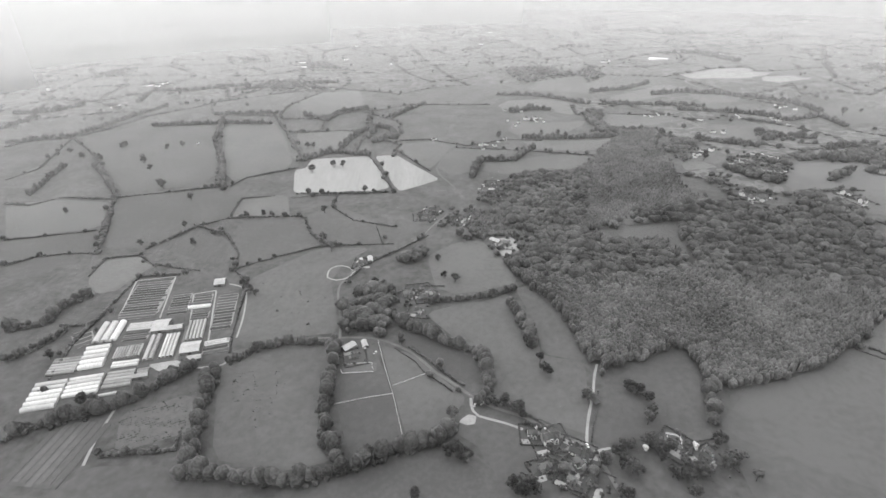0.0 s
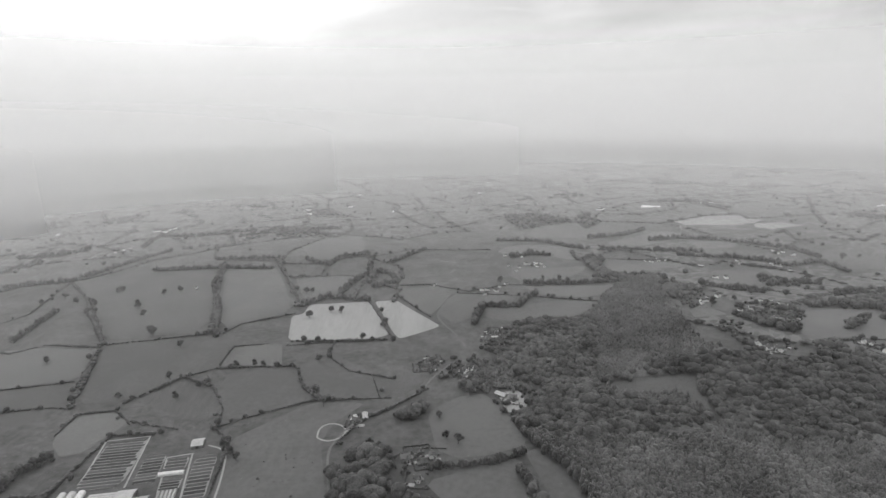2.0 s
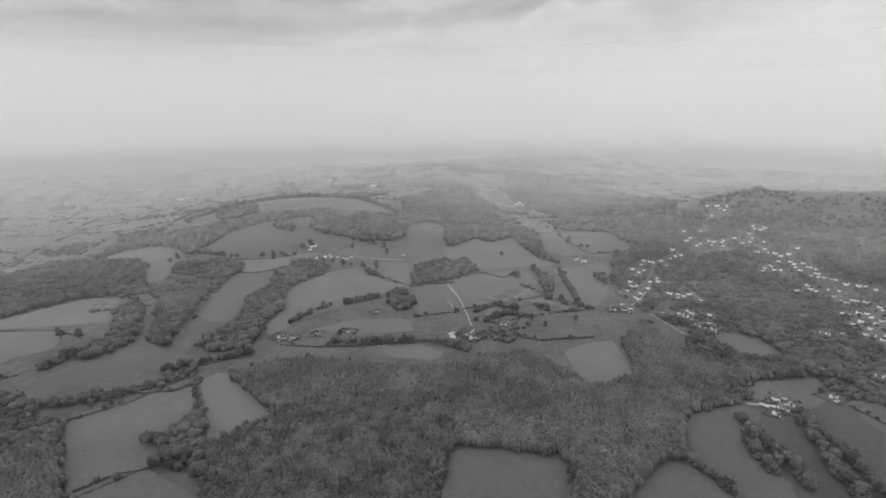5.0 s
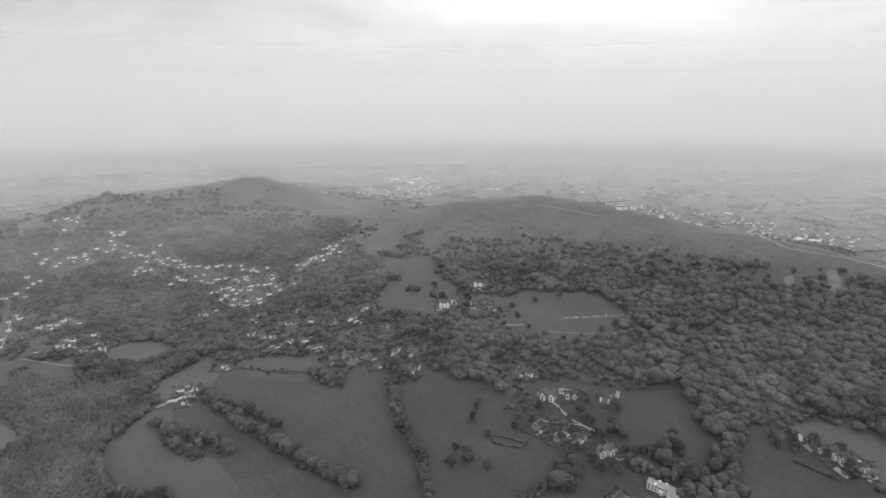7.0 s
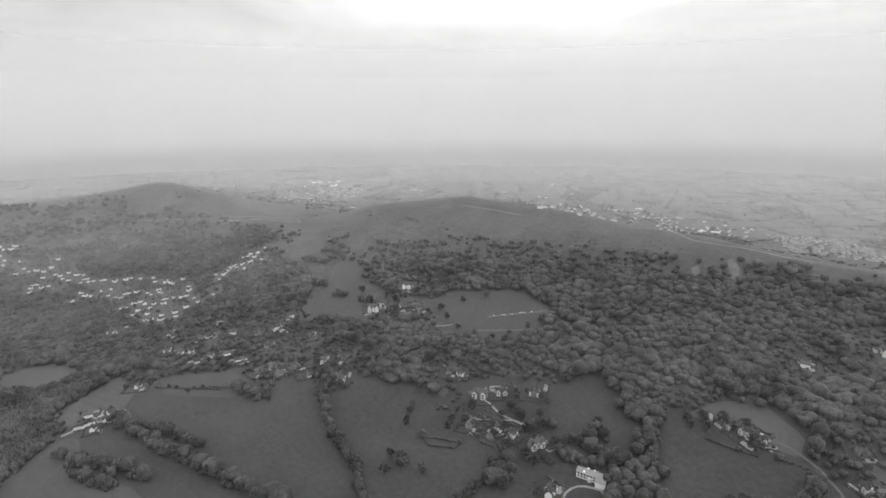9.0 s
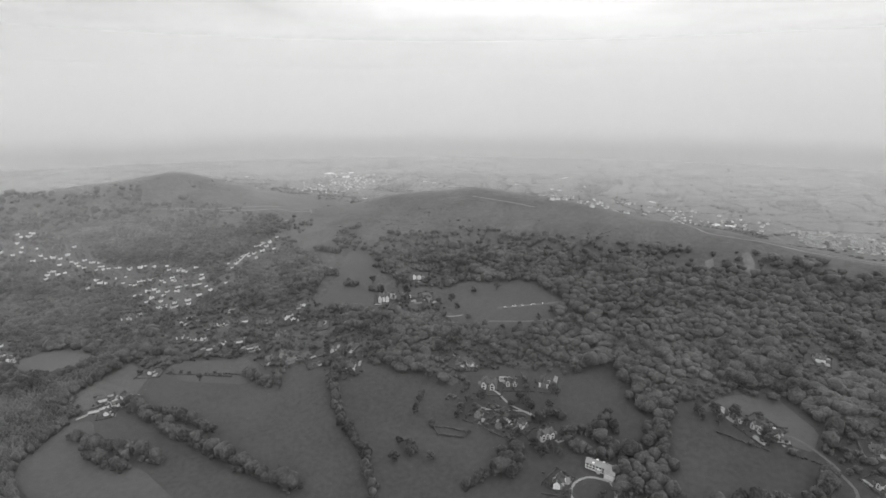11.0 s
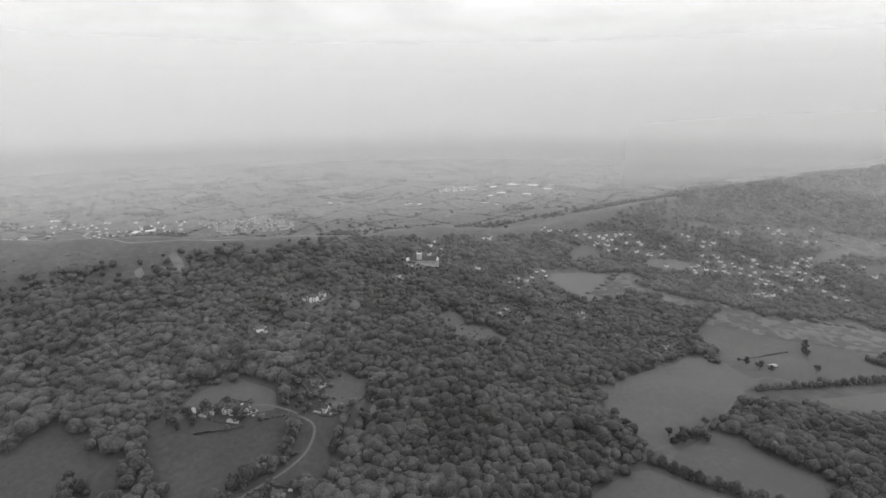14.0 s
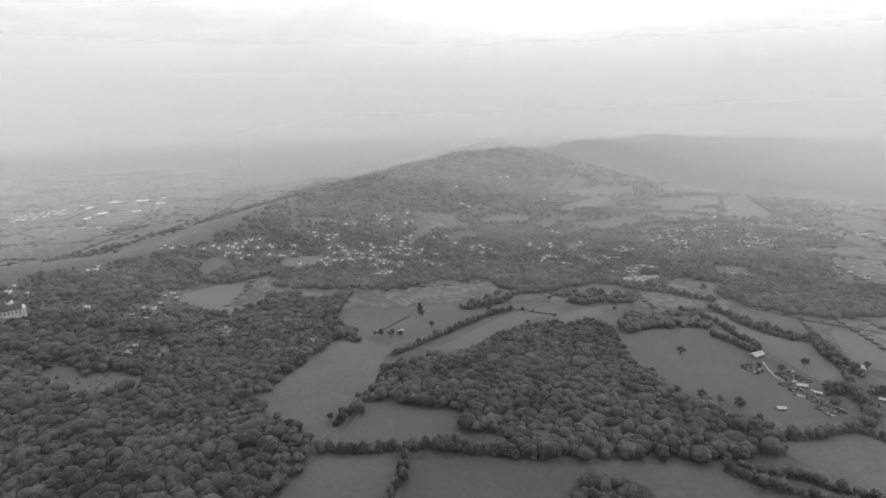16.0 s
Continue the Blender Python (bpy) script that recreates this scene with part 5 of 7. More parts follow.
field("lawn", ((-79, 243), (-38, 263), (-2, 268), (20, 262), (48, 236), (58, 213), (41, 174), (-124, 176), (-127, 230)))
field("grass", ((2, 285), (22, 297), (67, 278), (73, 261), (68, 241), (40, 236), (25, 268)))
field("grass", ((141, 336), (220, 384), (234, 377), (234, 332), (236, 319), (215, 282), (172, 277), (124, 269), (122, 284)))
field("meadow", ((253, 325), (302, 332), (349, 343), (382, 363), (411, 371), (381, 311), (285, 176), (243, 177), (221, 219), (223, 259), (224, 282)))
field("grass", ((-706, 763), (-625, 778), (-539, 765), (-504, 676), (-579, 651), (-617, 638)))
field("grass", ((-615, 635), (-559, 646), (-504, 664), (-479, 616), (-492, 563), (-541, 531)))
field("lawn", ((-325, 1123), (-223, 1135), (-189, 1116), (-210, 989), (-265, 961)))
field("lawn", ((-395, 1326), (-341, 1484), (-237, 1518), (-194, 1301), (-297, 1258)))
field("lawn", ((499, 453), (548, 441), (630, 383), (551, 334), (477, 349), (433, 319), (380, 360), (420, 394)))
field("lawn", ((613, 363), (643, 347), (600, 296), (539, 238), (480, 287), (528, 308)))
field("meadow", ((382, 376), (443, 330), (427, 296), (412, 264), (387, 235), (349, 200), (220, 283), (270, 328), (323, 340)))
field("lawn", ((748, 163), (746, 94), (714, 54), (693, 64), (700, 129)))
field("lawn", ((724, -115), (756, -164), (763, -194), (674, -199), (650, -187), (622, -141), (637, -126)))
field("meadow", ((484, 35), (499, 13), (493, -39), (483, -84), (447, -84), (380, -75), (372, 38)))
field("meadow", ((452, -147), (477, -170), (492, -199), (468, -217), (435, -231), (378, -215), (372, -112)))
field("meadow", ((573, -227), (603, -306), (585, -320), (530, -288), (485, -288), (461, -289), (399, -274), (390, -225), (457, -231), (506, -216)))
field("lawn", ((815, -353), (813, -389), (794, -416), (733, -429), (710, -396), (721, -356), (764, -342)))
field("grass", ((643, -348), (673, -428), (610, -409), (581, -362), (588, -323)))
field("meadow", ((512, -632), (540, -721), (572, -788), (534, -805), (474, -741), (442, -675), (413, -668), (417, -635), (490, -632)))
field("meadow", ((339, -718), (322, -750), (219, -775), (159, -735), (161, -698), (208, -655), (279, -647)))
field("lush", ((590, -382), (586, -422), (486, -454), (399, -480), (355, -447), (306, -414), (253, -355), (227, -325), (292, -296), (397, -345), (473, -364), (554, -373)))
field("meadow", ((611, -443), (528, -488), (492, -480), (480, -444), (566, -416)))
field("lush", ((453, -494), (418, -511), (384, -472), (424, -455)))
field("lush", ((357, -494), (356, -534), (302, -523), (262, -520), (230, -531), (190, -481), (153, -466), (157, -426), (174, -398), (176, -352), (218, -329), (290, -411), (337, -454)))
field("lush", ((126, -504), (117, -573), (76, -614), (35, -529), (24, -497), (41, -491), (59, -502), (90, -489)))
field("lush", ((1, -556), (-21, -557), (-44, -533), (-83, -535), (-110, -532), (-138, -517), (-123, -449), (-9, -411), (-3, -491)))
field("meadow", ((-13, -565), (-50, -597), (-88, -607), (-125, -563), (-117, -536), (-91, -543), (-60, -571)))
field("grass", ((655, -333), (665, -392), (634, -404), (593, -363), (617, -323)))
field("meadow", ((-175, -549), (-212, -558), (-221, -537), (-201, -499), (-171, -493), (-166, -514)))
field("lush", ((-136, -507), (-197, -505), (-159, -457), (-136, -444), (-122, -438), (-142, -484)))
field("grass", ((-367, -621), (-406, -632), (-404, -587), (-434, -569), (-432, -534), (-399, -527), (-364, -532), (-353, -557)))
field("lawn", ((-692, -738), (-762, -713), (-846, -651), (-792, -636), (-669, -615), (-659, -660)))
field("grass", ((-760, -775), (-861, -804), (-837, -733), (-779, -752)))
field("meadow", ((-448, -403), (-544, -409), (-597, -403), (-657, -415), (-682, -371), (-672, -311), (-608, -318), (-512, -291), (-456, -289), (-429, -301), (-432, -347)))
field("grass", ((-747, -466), (-873, -477), (-836, -434), (-819, -379), (-919, -323), (-1044, -308), (-1024, -263), (-926, -226), (-799, -244), (-701, -273), (-651, -298), (-664, -361), (-690, -418)))
field("lawn", ((-430, -285), (-508, -285), (-507, -249), (-514, -190), (-462, -149), (-459, -116), (-445, -149), (-434, -229), (-418, -259)))
field("meadow", ((-279, -280), (-339, -291), (-380, -291), (-398, -284), (-420, -211), (-376, -198), (-310, -183)))
field("meadow", ((-419, -202), (-444, -126), (-467, -43), (-441, -43), (-357, -39), (-314, -171)))
field("meadow", ((-463, -32), (-502, 51), (-509, 94), (-496, 109), (-405, 105), (-380, 30), (-455, 19), (-464, -6)))
field("lawn", ((-643, -269), (-703, -243), (-847, -188), (-891, -118), (-838, -139), (-753, -186), (-678, -214)))
field("lawn", ((-787, -144), (-884, -98), (-935, -45), (-893, -38), (-830, -84)))
field("grass", ((-782, -17), (-852, 36), (-874, 96), (-830, 130), (-812, 172), (-742, 172), (-704, 195), (-677, 232), (-647, 218), (-612, 135), (-621, 90), (-660, 50), (-691, 10)))
field("grass", ((-563, 144), (-601, 186), (-624, 264), (-618, 325), (-472, 259), (-528, 199), (-548, 158)))
field("grass", ((-960, 86), (-953, 164), (-903, 243), (-852, 270), (-761, 282), (-744, 230), (-807, 199), (-866, 135)))
field("lawn", ((-651, -696), (-762, -695), (-820, -677), (-828, -632), (-723, -615), (-663, -618)))
field("grass", ((-1165, 90), (-1143, 162), (-1034, 144), (-1034, 87)))
field("grass", ((-995, 205), (-970, 283), (-895, 271), (-902, 227)))
field("grass", ((-951, 301), (-925, 373), (-852, 393), (-796, 326), (-820, 291)))

# ponds and gravel
patch("pond", ((-434, 522), (-448, 556), (-438, 583), (-403, 588), (-374, 565), (-382, 538), (-390, 506), (-409, 498)))
patch("pond", ((-873, -2253), (-934, -2319), (-1025, -2245), (-967, -2090), (-858, -2070)))
field("lawn", ((-97, 367), (-66, 369), (-65, 355), (-96, 353)))
patch("gravel", ((64, 609), (92, 613), (97, 574), (70, 561)))
patch("gravel", ((668, 1588), (830, 1628), (994, 1609), (870, 1496), (767, 1507), (683, 1450)))
patch("gravel", ((679, 1390), (752, 1344), (714, 1309)))
patch("gravel", ((753, 1524), (844, 1613), (851, 1516), (775, 1416), (728, 1433)))
patch("gravel", ((-79, -556), (-89, -560), (-92, -550), (-83, -546)))
patch("gravel", ((-1126, -15), (-1162, 52), (-1116, 56), (-1089, -9)))
patch("quarry", ((-65, -882), (-74, -890), (-82, -861), (-78, -815), (-71, -824)))
patch("quarry", ((-17, -857), (-28, -866), (-31, -831), (-21, -822)))

# woods
wood("garden", ((720, -534), (499, -643), (382, -503), (457, -467), (510, -486), (620, -451)))
wood("deep", ((313, 593), (293, 552), (301, 504), (331, 484), (416, 469), (449, 445), (481, 457), (527, 529), (506, 570), (480, 599), (418, 632), (352, 653), (290, 651), (221, 625)))
wood("broad", ((51, 751), (95, 823), (171, 829), (243, 813), (208, 666), (174, 632), (202, 577), (282, 541), (290, 493), (143, 498), (80, 522), (46, 579), (93, 607), (82, 686)))
wood("fine", ((131, 404), (134, 371), (142, 351), (169, 361), (223, 387), (236, 377), (235, 336), (254, 328), (302, 333), (346, 344), (377, 364), (424, 397), (398, 377), (494, 453), (490, 526), (384, 624), (371, 653), (348, 692), (360, 772), (379, 842), (379, 914), (426, 1025), (390, 1077), (338, 989), (291, 938), (256, 864), (188, 796), (139, 767), (92, 734), (62, 677), (35, 710), (36, 633), (51, 599), (80, 525), (100, 476), (119, 444)))
wood("fine", ((202, 515), (284, 530), (322, 468), (408, 459), (434, 419), (346, 345), (255, 330), (236, 338), (234, 380), (170, 364), (156, 394)))
wood("broad", ((482, 353), (493, 337), (541, 322), (487, 292), (448, 273), (427, 268), (437, 282), (442, 314)))
wood("conifer", ((336, 221), (414, 254), (483, 286), (513, 253), (548, 238), (577, 197), (596, 105), (584, 35), (505, 28), (476, 35), (435, 37), (346, 48)))
wood("fine", ((553, 240), (582, 283), (622, 330), (670, 288), (684, 229), (667, 162), (669, 116), (663, 54), (687, 17), (715, -38), (698, -76), (665, -102), (618, -137), (650, -186), (682, -205), (750, -203), (842, -261), (723, -274), (695, -360), (693, -409), (634, -342), (593, -294), (569, -229), (501, -202), (469, -162), (433, -136), (415, -78), (482, -83), (490, -39), (497, 13), (524, 32), (584, 35), (594, 146)))
wood("broad", ((695, -338), (695, -371), (680, -518), (574, -448), (613, -432), (627, -421), (659, -419), (634, -345)))
wood("broad", ((1134, -390), (1224, -517), (1113, -630), (914, -600), (756, -571), (692, -527), (705, -417), (804, -387), (978, -402)))
wood("deep", ((-352, -821), (-439, -775), (-523, -685), (-571, -535), (-550, -412), (-453, -407), (-432, -348), (-399, -300), (-335, -294), (-276, -278), (-171, -495)))
wood("broad", ((1237, -577), (1238, -640), (1186, -698), (964, -763), (767, -752), (688, -789), (608, -769), (521, -637), (488, -621), (413, -643), (383, -674), (336, -696), (305, -647), (213, -646), (149, -696), (218, -768), (321, -746), (349, -724), (419, -705), (493, -776), (455, -810), (343, -849), (180, -850), (58, -852), (15, -826), (-59, -822), (-163, -832), (-260, -840), (-326, -852), (-231, -480), (-161, -459), (-136, -507), (-130, -551), (-129, -579), (-87, -610), (-2, -561), (33, -539), (74, -609), (102, -597), (142, -589), (176, -585), (229, -568), (224, -544), (228, -522), (252, -528), (290, -537), (325, -535), (348, -535), (367, -500), (390, -479), (450, -496), (508, -488), (602, -428), (621, -400), (662, -391), (646, -329), (607, -288), (607, -257), (637, -242), (987, -412)))
wood("broad", ((1, -822), (-53, -841), (-241, -815), (-417, -917), (-733, -903), (-843, -739), (-685, -747), (-646, -676), (-676, -608), (-782, -602), (-794, -510), (-854, -488), (-716, -460), (-688, -383), (-660, -385), (-624, -410), (-487, -403), (-431, -393), (-427, -347), (-417, -301), (-380, -295), (-316, -298), (-258, -258), (-100, -407), (-143, -444), (-176, -468), (-205, -502), (-220, -543), (-182, -571), (-124, -581), (-36, -593), (15, -570)))
wood("deep", ((-592, -294), (-628, -267), (-656, -204), (-725, -171), (-773, -138), (-848, -41), (-778, -14), (-675, 16), (-633, 60), (-621, 95), (-589, 97), (-599, 132), (-585, 162), (-550, 143), (-513, 97), (-503, 40), (-466, -53), (-446, -127), (-474, -116), (-486, -154), (-518, -184), (-512, -251), (-512, -286), (-546, -300)))
wood("deep", ((-408, -42), (-435, -38), (-452, -1), (-443, 18), (-418, 26), (-367, 33), (-343, -40)))
wood("broad", ((-862, -16), (-905, 20), (-920, 82), (-880, 128), (-873, 79), (-802, -6)))
wood("broad", ((-107, 410), (-112, 455), (-95, 457), (-85, 511), (-60, 497), (-47, 452), (-54, 415), (-76, 404)))
wood("broad", ((-200, 496), (-202, 512), (-187, 520), (-166, 516), (-163, 500), (-184, 489)))
wood("broad", ((-65, 551), (-59, 568), (-23, 580), (-7, 565), (-15, 557), (-44, 556)))
wood("broad", ((69, 457), (78, 451), (91, 415), (94, 378), (85, 376), (78, 398)))
wood("broad", ((15, 626), (38, 642), (49, 627), (37, 611), (18, 616)))
wood("broad", ((-281, 1011), (-282, 1042), (-257, 1034), (-252, 1009)))

# tree belts
belt(9, ((-363, 282), (-344, 296), (-314, 301), (-281, 322), (-262, 341), (-242, 361)))
belt(11, ((-218, 358), (-215, 332), (-209, 298), (-202, 269), (-197, 245)))
belt(10, ((-198, 243), (-163, 241), (-140, 236), (-110, 233), (-95, 239), (-79, 244), (-54, 253), (-38, 263), (-11, 268), (7, 285)))
belt(10, ((-107, 393), (-106, 350), (-104, 308), (-97, 271), (-84, 254)))
belt(6, ((-207, 369), (-186, 389), (-160, 398), (-109, 396)))
belt(10, ((-46, 425), (-13, 405), (9, 391), (36, 373), (39, 331), (30, 315)))
belt(5, ((-17, 465), (11, 469), (49, 473), (79, 486)))
belt(9, ((-469, 431), (-432, 440), (-431, 473), (-415, 495)))
belt(6, ((-432, 379), (-413, 402), (-403, 426)))
belt(9, ((394, -521), (378, -480), (345, -444), (310, -420), (276, -394), (245, -360)))
belt(13, ((582, -359), (509, -345), (459, -338), (411, -336), (363, -332), (317, -333)))
belt(8, ((578, -288), (543, -294), (496, -297), (477, -278), (531, -275)))
hedge(2.5, ((593, -424), (553, -436), (523, -451), (487, -461)))
belt(10, ((499, -463), (474, -453), (457, -452), (448, -462)))
belt(9, ((543, -284), (514, -300), (483, -305), (456, -300)))
belt(10, ((565, -349), (534, -360), (488, -365), (450, -360)))
belt(8, ((498, -201), (473, -216), (443, -230)))
belt(7, ((-405, -290), (-419, -248), (-430, -222), (-447, -174), (-454, -106)))
belt(7, ((-416, -201), (-385, -196), (-357, -195)))
belt(7, ((-503, 90), (-492, 117), (-488, 152), (-486, 185), (-489, 214)))
belt(7, ((-513, 106), (-507, 124), (-516, 150), (-511, 171), (-501, 219)))
belt(5, ((-584, 166), (-614, 215), (-623, 238), (-611, 259)))
belt(7, ((-449, -297), (-480, -293), (-513, -291)))
belt(6, ((-627, -309), (-673, -285), (-738, -254), (-815, -220), (-855, -190)))
belt(6, ((-665, -206), (-739, -174), (-788, -140), (-816, -100)))
belt(7, ((-849, 124), (-827, 152), (-804, 170)))
belt(7, ((-938, 161), (-901, 195), (-875, 236)))
belt(7, ((-884, 275), (-823, 278), (-773, 288)))
belt(9, ((-707, 231), (-716, 257), (-678, 268), (-637, 253)))
belt(7, ((-179, -494), (-161, -473), (-145, -453)))

# hedges
hedge(3, ((-616, 637), (-575, 647), (-506, 666)))
hedge(4, ((-707, 766), (-664, 755), (-629, 786), (-539, 774)))
hedge(7, ((-537, 778), (-499, 682), (-464, 597)))
hedge(4, ((-530, 782), (-450, 801), (-364, 822), (-348, 861), (-269, 908)))
hedge(4, ((-542, 783), (-584, 855), (-710, 1010), (-802, 1107)))
hedge(6, ((-904, 1045), (-873, 1104), (-787, 1123), (-746, 1185), (-706, 1266), (-628, 1343), (-590, 1397)))
hedge(7, ((-385, 823), (-446, 998), (-507, 1186), (-530, 1260)))
hedge(6, ((-657, 1190), (-584, 1200), (-518, 1205)))
hedge(3, ((-525, 1255), (-403, 1251)))
hedge(6, ((-403, 1251), (-316, 1059), (-266, 943)))
hedge(5, ((-391, 1256), (-396, 1331), (-340, 1478)))
hedge(4, ((-590, 1397), (-447, 1473), (-320, 1542), (-122, 1466)))
hedge(3, ((-613, 1399), (-563, 1283), (-403, 1251)))
hedge(6, ((-383, 1226), (-290, 1225), (-244, 1269), (-178, 1290)))
hedge(5, ((-330, 1118), (-271, 1130), (-274, 1224)))
hedge(7, ((-277, 943), (-242, 984), (-176, 979), (-168, 1110)))
hedge(4, ((-329, 1113), (-223, 1134), (-171, 1115)))
hedge(7, ((-168, 1110), (-91, 1025), (-97, 955)))
hedge(4, ((-142, 956), (-113, 881), (-84, 787)))
hedge(5, ((-241, 786), (-166, 782), (-92, 783)))
hedge(5, ((-176, 1265), (-102, 1189), (-89, 1104)))
hedge(3, ((-323, 700), (-327, 769), (-275, 778)))
hedge(4, ((-321, 698), (-220, 700)))
hedge(4, ((-405, 609), (-362, 673), (-322, 699)))
hedge(4, ((-358, 673), (-307, 646), (-273, 590), (-268, 558)))
hedge(3, ((-264, 552), (-221, 578), (-167, 603), (-69, 603)))
hedge(5, ((-208, 692), (-185, 636), (-150, 600)))
hedge(3, ((-246, 770), (-202, 777), (-174, 778), (-175, 732), (-133, 679), (-73, 654)))
hedge(2, ((-97, 656), (-83, 604)))
hedge(4, ((-119, 512), (-101, 553), (-60, 586), (-24, 623)))
hedge(4, ((-566, 567), (-537, 589), (-498, 598), (-464, 597)))
hedge(3, ((-442, 539), (-446, 583), (-405, 592), (-370, 561)))
hedge(4, ((-372, 566), (-345, 558), (-309, 549)))
hedge(3, ((-262, 547), (-237, 513), (-222, 418), (-214, 386)))
hedge(4, ((-371, 335), (-383, 407), (-380, 465), (-378, 538), (-330, 539)))
hedge(3, ((-413, 436), (-383, 437)))
hedge(4, ((-275, 264), (-218, 267), (-221, 290)))
hedge(3, ((-190, 1271), (-85, 1346), (114, 1320)))
hedge(3, ((-780, 869), (-753, 920), (-802, 1107)))
hedge(2, ((389, 370), (447, 322)))
hedge(3, ((499, 453), (545, 414), (631, 379)))
hedge(5, ((487, 523), (551, 453), (641, 386)))
hedge(5, ((627, 381), (552, 330), (546, 319)))
hedge(5, ((547, 472), (562, 441), (582, 383), (608, 361)))
hedge(3, ((402, 370), (427, 350), (449, 312)))
hedge(4, ((778, -24), (758, -90), (772, -167)))
hedge(3, ((-169, -507), (-189, -507), (-208, -510)))
hedge(3, ((-900, -2294), (-980, -2095)))
hedge(2, ((-695, -368), (-735, -357), (-778, -346)))
hedge(3, ((-865, -192), (-858, -114)))
hedge(3, ((-663, -32), (-691, 17)))
hedge(3, ((-1013, 269), (-891, 270), (-849, 272)))
hedge(3, ((-965, 86), (-963, 165)))
hedge(3, ((-1006, 207), (-976, 276), (-946, 380)))

# single trees
trees(((-238, 886), (-204, 909), (-186, 907), (-583, 724), (-181, 708), (-129, 783), (-115, 781), (-82, 776), (-407, 767), (-474, 815)))
trees(((-568, 941), (-654, 1029), (-531, 1029), (-417, 620), (-326, 645), (-376, 669), (-296, 700), (-271, 702), (-258, 701), (12, 507)))
trees(((15, 253), (2, 257), (-391, 383), (-313, 320), (-219, 489), (-95, 483), (-81, 503), (29, 606), (275, 552), (-44, 395)))
trees(((-101, 481), (-8, 556), (-1, 516), (95, 351)))
trees(((-23, 223),))
trees(((-343, 617), (-166, 620), (-149, 588)))
trees(((525, 443), (580, 351), (566, 340)))
trees(((535, 426), (545, 422), (758, -32), (1026, -238)))
trees(((537, -293), (504, -300)))
trees(((496, -690), (462, -707), (237, -415), (255, -425), (246, -404), (436, -452), (459, -449), (541, -427)))
trees(((425, -534),))
trees(((-508, -299), (-457, -307), (-457, -293)))
trees(((-652, -412), (-663, -437), (-693, -325), (-687, -354), (-951, -380), (-846, -258), (-925, -226), (-784, -323), (-636, 127), (-595, 95)))
trees(((-818, -10), (-599, 137), (-679, 30), (-755, 194), (-785, 227), (-759, 70), (-802, 303), (-483, -280), (-430, -340), (-811, -338)))
trees(((-840, -226), (-795, -150), (-738, -291)))

# roads
road(4, ((-212, 374), (-188, 392), (-151, 405), (-106, 407), (-73, 405), (-55, 397), (-38, 386), (-26, 374), (-17, 363), (-7, 351), (4, 341), (13, 332), (23, 322), (36, 312), (49, 305), (65, 298), (76, 290), (90, 279), (104, 272), (112, 269), (117, 261), (121, 246), (124, 232), (127, 222)))
road(3.5, ((-108, 408), (-114, 446), (-124, 491), (-122, 517), (-101, 557), (-61, 590), (-32, 621), (-15, 659), (16, 707)))
road(4, ((30, 748), (14, 799), (-12, 865), (-5, 922), (22, 983), (113, 1009)))
fence(((-68, 400), (-58, 362), (-47, 325), (-36, 280)))
fence(((-48, 336), (-31, 345), (-14, 354)))
fence(((-97, 314), (-72, 321), (-47, 326)))
road(2.4, ((-356, 443), (-377, 527)))
road(2.4, ((-377, 527), (-333, 536)))
road(2.4, ((-333, 536), (-312, 448)))
road(2.4, ((-275, 439), (-294, 495)))
road(2.4, ((-294, 495), (-270, 502)))
road(2.4, ((-270, 502), (-241, 400)))
road(5, ((-264, 376), (-267, 402), (-275, 432)))
road(3, ((-210, 375), (-216, 367), (-244, 364), (-259, 361)))
road(2.5, ((-215, 410), (-221, 451), (-236, 503), (-259, 516)))
road(3, ((-283, 254), (-288, 282), (-290, 318)))
road(3, ((48, -447), (41, -436), (41, -425), (48, -416), (62, -410), (75, -416), (79, -427), (76, -438), (66, -447), (48, -447)))
road(6, ((247, -701), (203, -721), (166, -734)))
road(4, ((249, -668), (193, -685), (141, -698), (98, -710), (56, -721)))
road(3, ((336, -667), (308, -663), (289, -672)))
road(2.5, ((873, -952), (818, -966), (806, -992), (897, -1041), (1097, -966), (1174, -916)))
road(3, ((-22, -1776), (-144, -1663), (-261, -1542), (-350, -1518), (-443, -1504)))
road(4, ((791, -732), (772, -771), (789, -839)))
road(4, ((1279, -663), (1236, -688), (1171, -657), (1066, -650), (1017, -686)))
road(3, ((199, -506), (174, -509), (150, -515), (136, -510)))
road(3.4, ((-131, -521), (-143, -504), (-141, -488), (-124, -467), (-97, -454), (-58, -445), (-36, -432), (-30, -420)))
road(3, ((-208, -1614), (-380, -1539), (-519, -1462), (-637, -1408)))
road(4, ((-421, -301), (-458, -295), (-506, -292), (-520, -291)))
road(4, ((-534, -298), (-660, -324), (-690, -291), (-755, -259), (-860, -221)))
road(3, ((-779, 176), (-733, 183), (-708, 208), (-682, 222), (-669, 238)))
road(4, ((-496, 109), (-495, 141), (-487, 161)))
road(3, ((880, -282), (824, -301), (794, -312)))
road(3, ((1059, -335), (950, -283), (892, -238)))
road(4, ((1174, -696), (1119, -672), (1032, -661), (919, -622)))

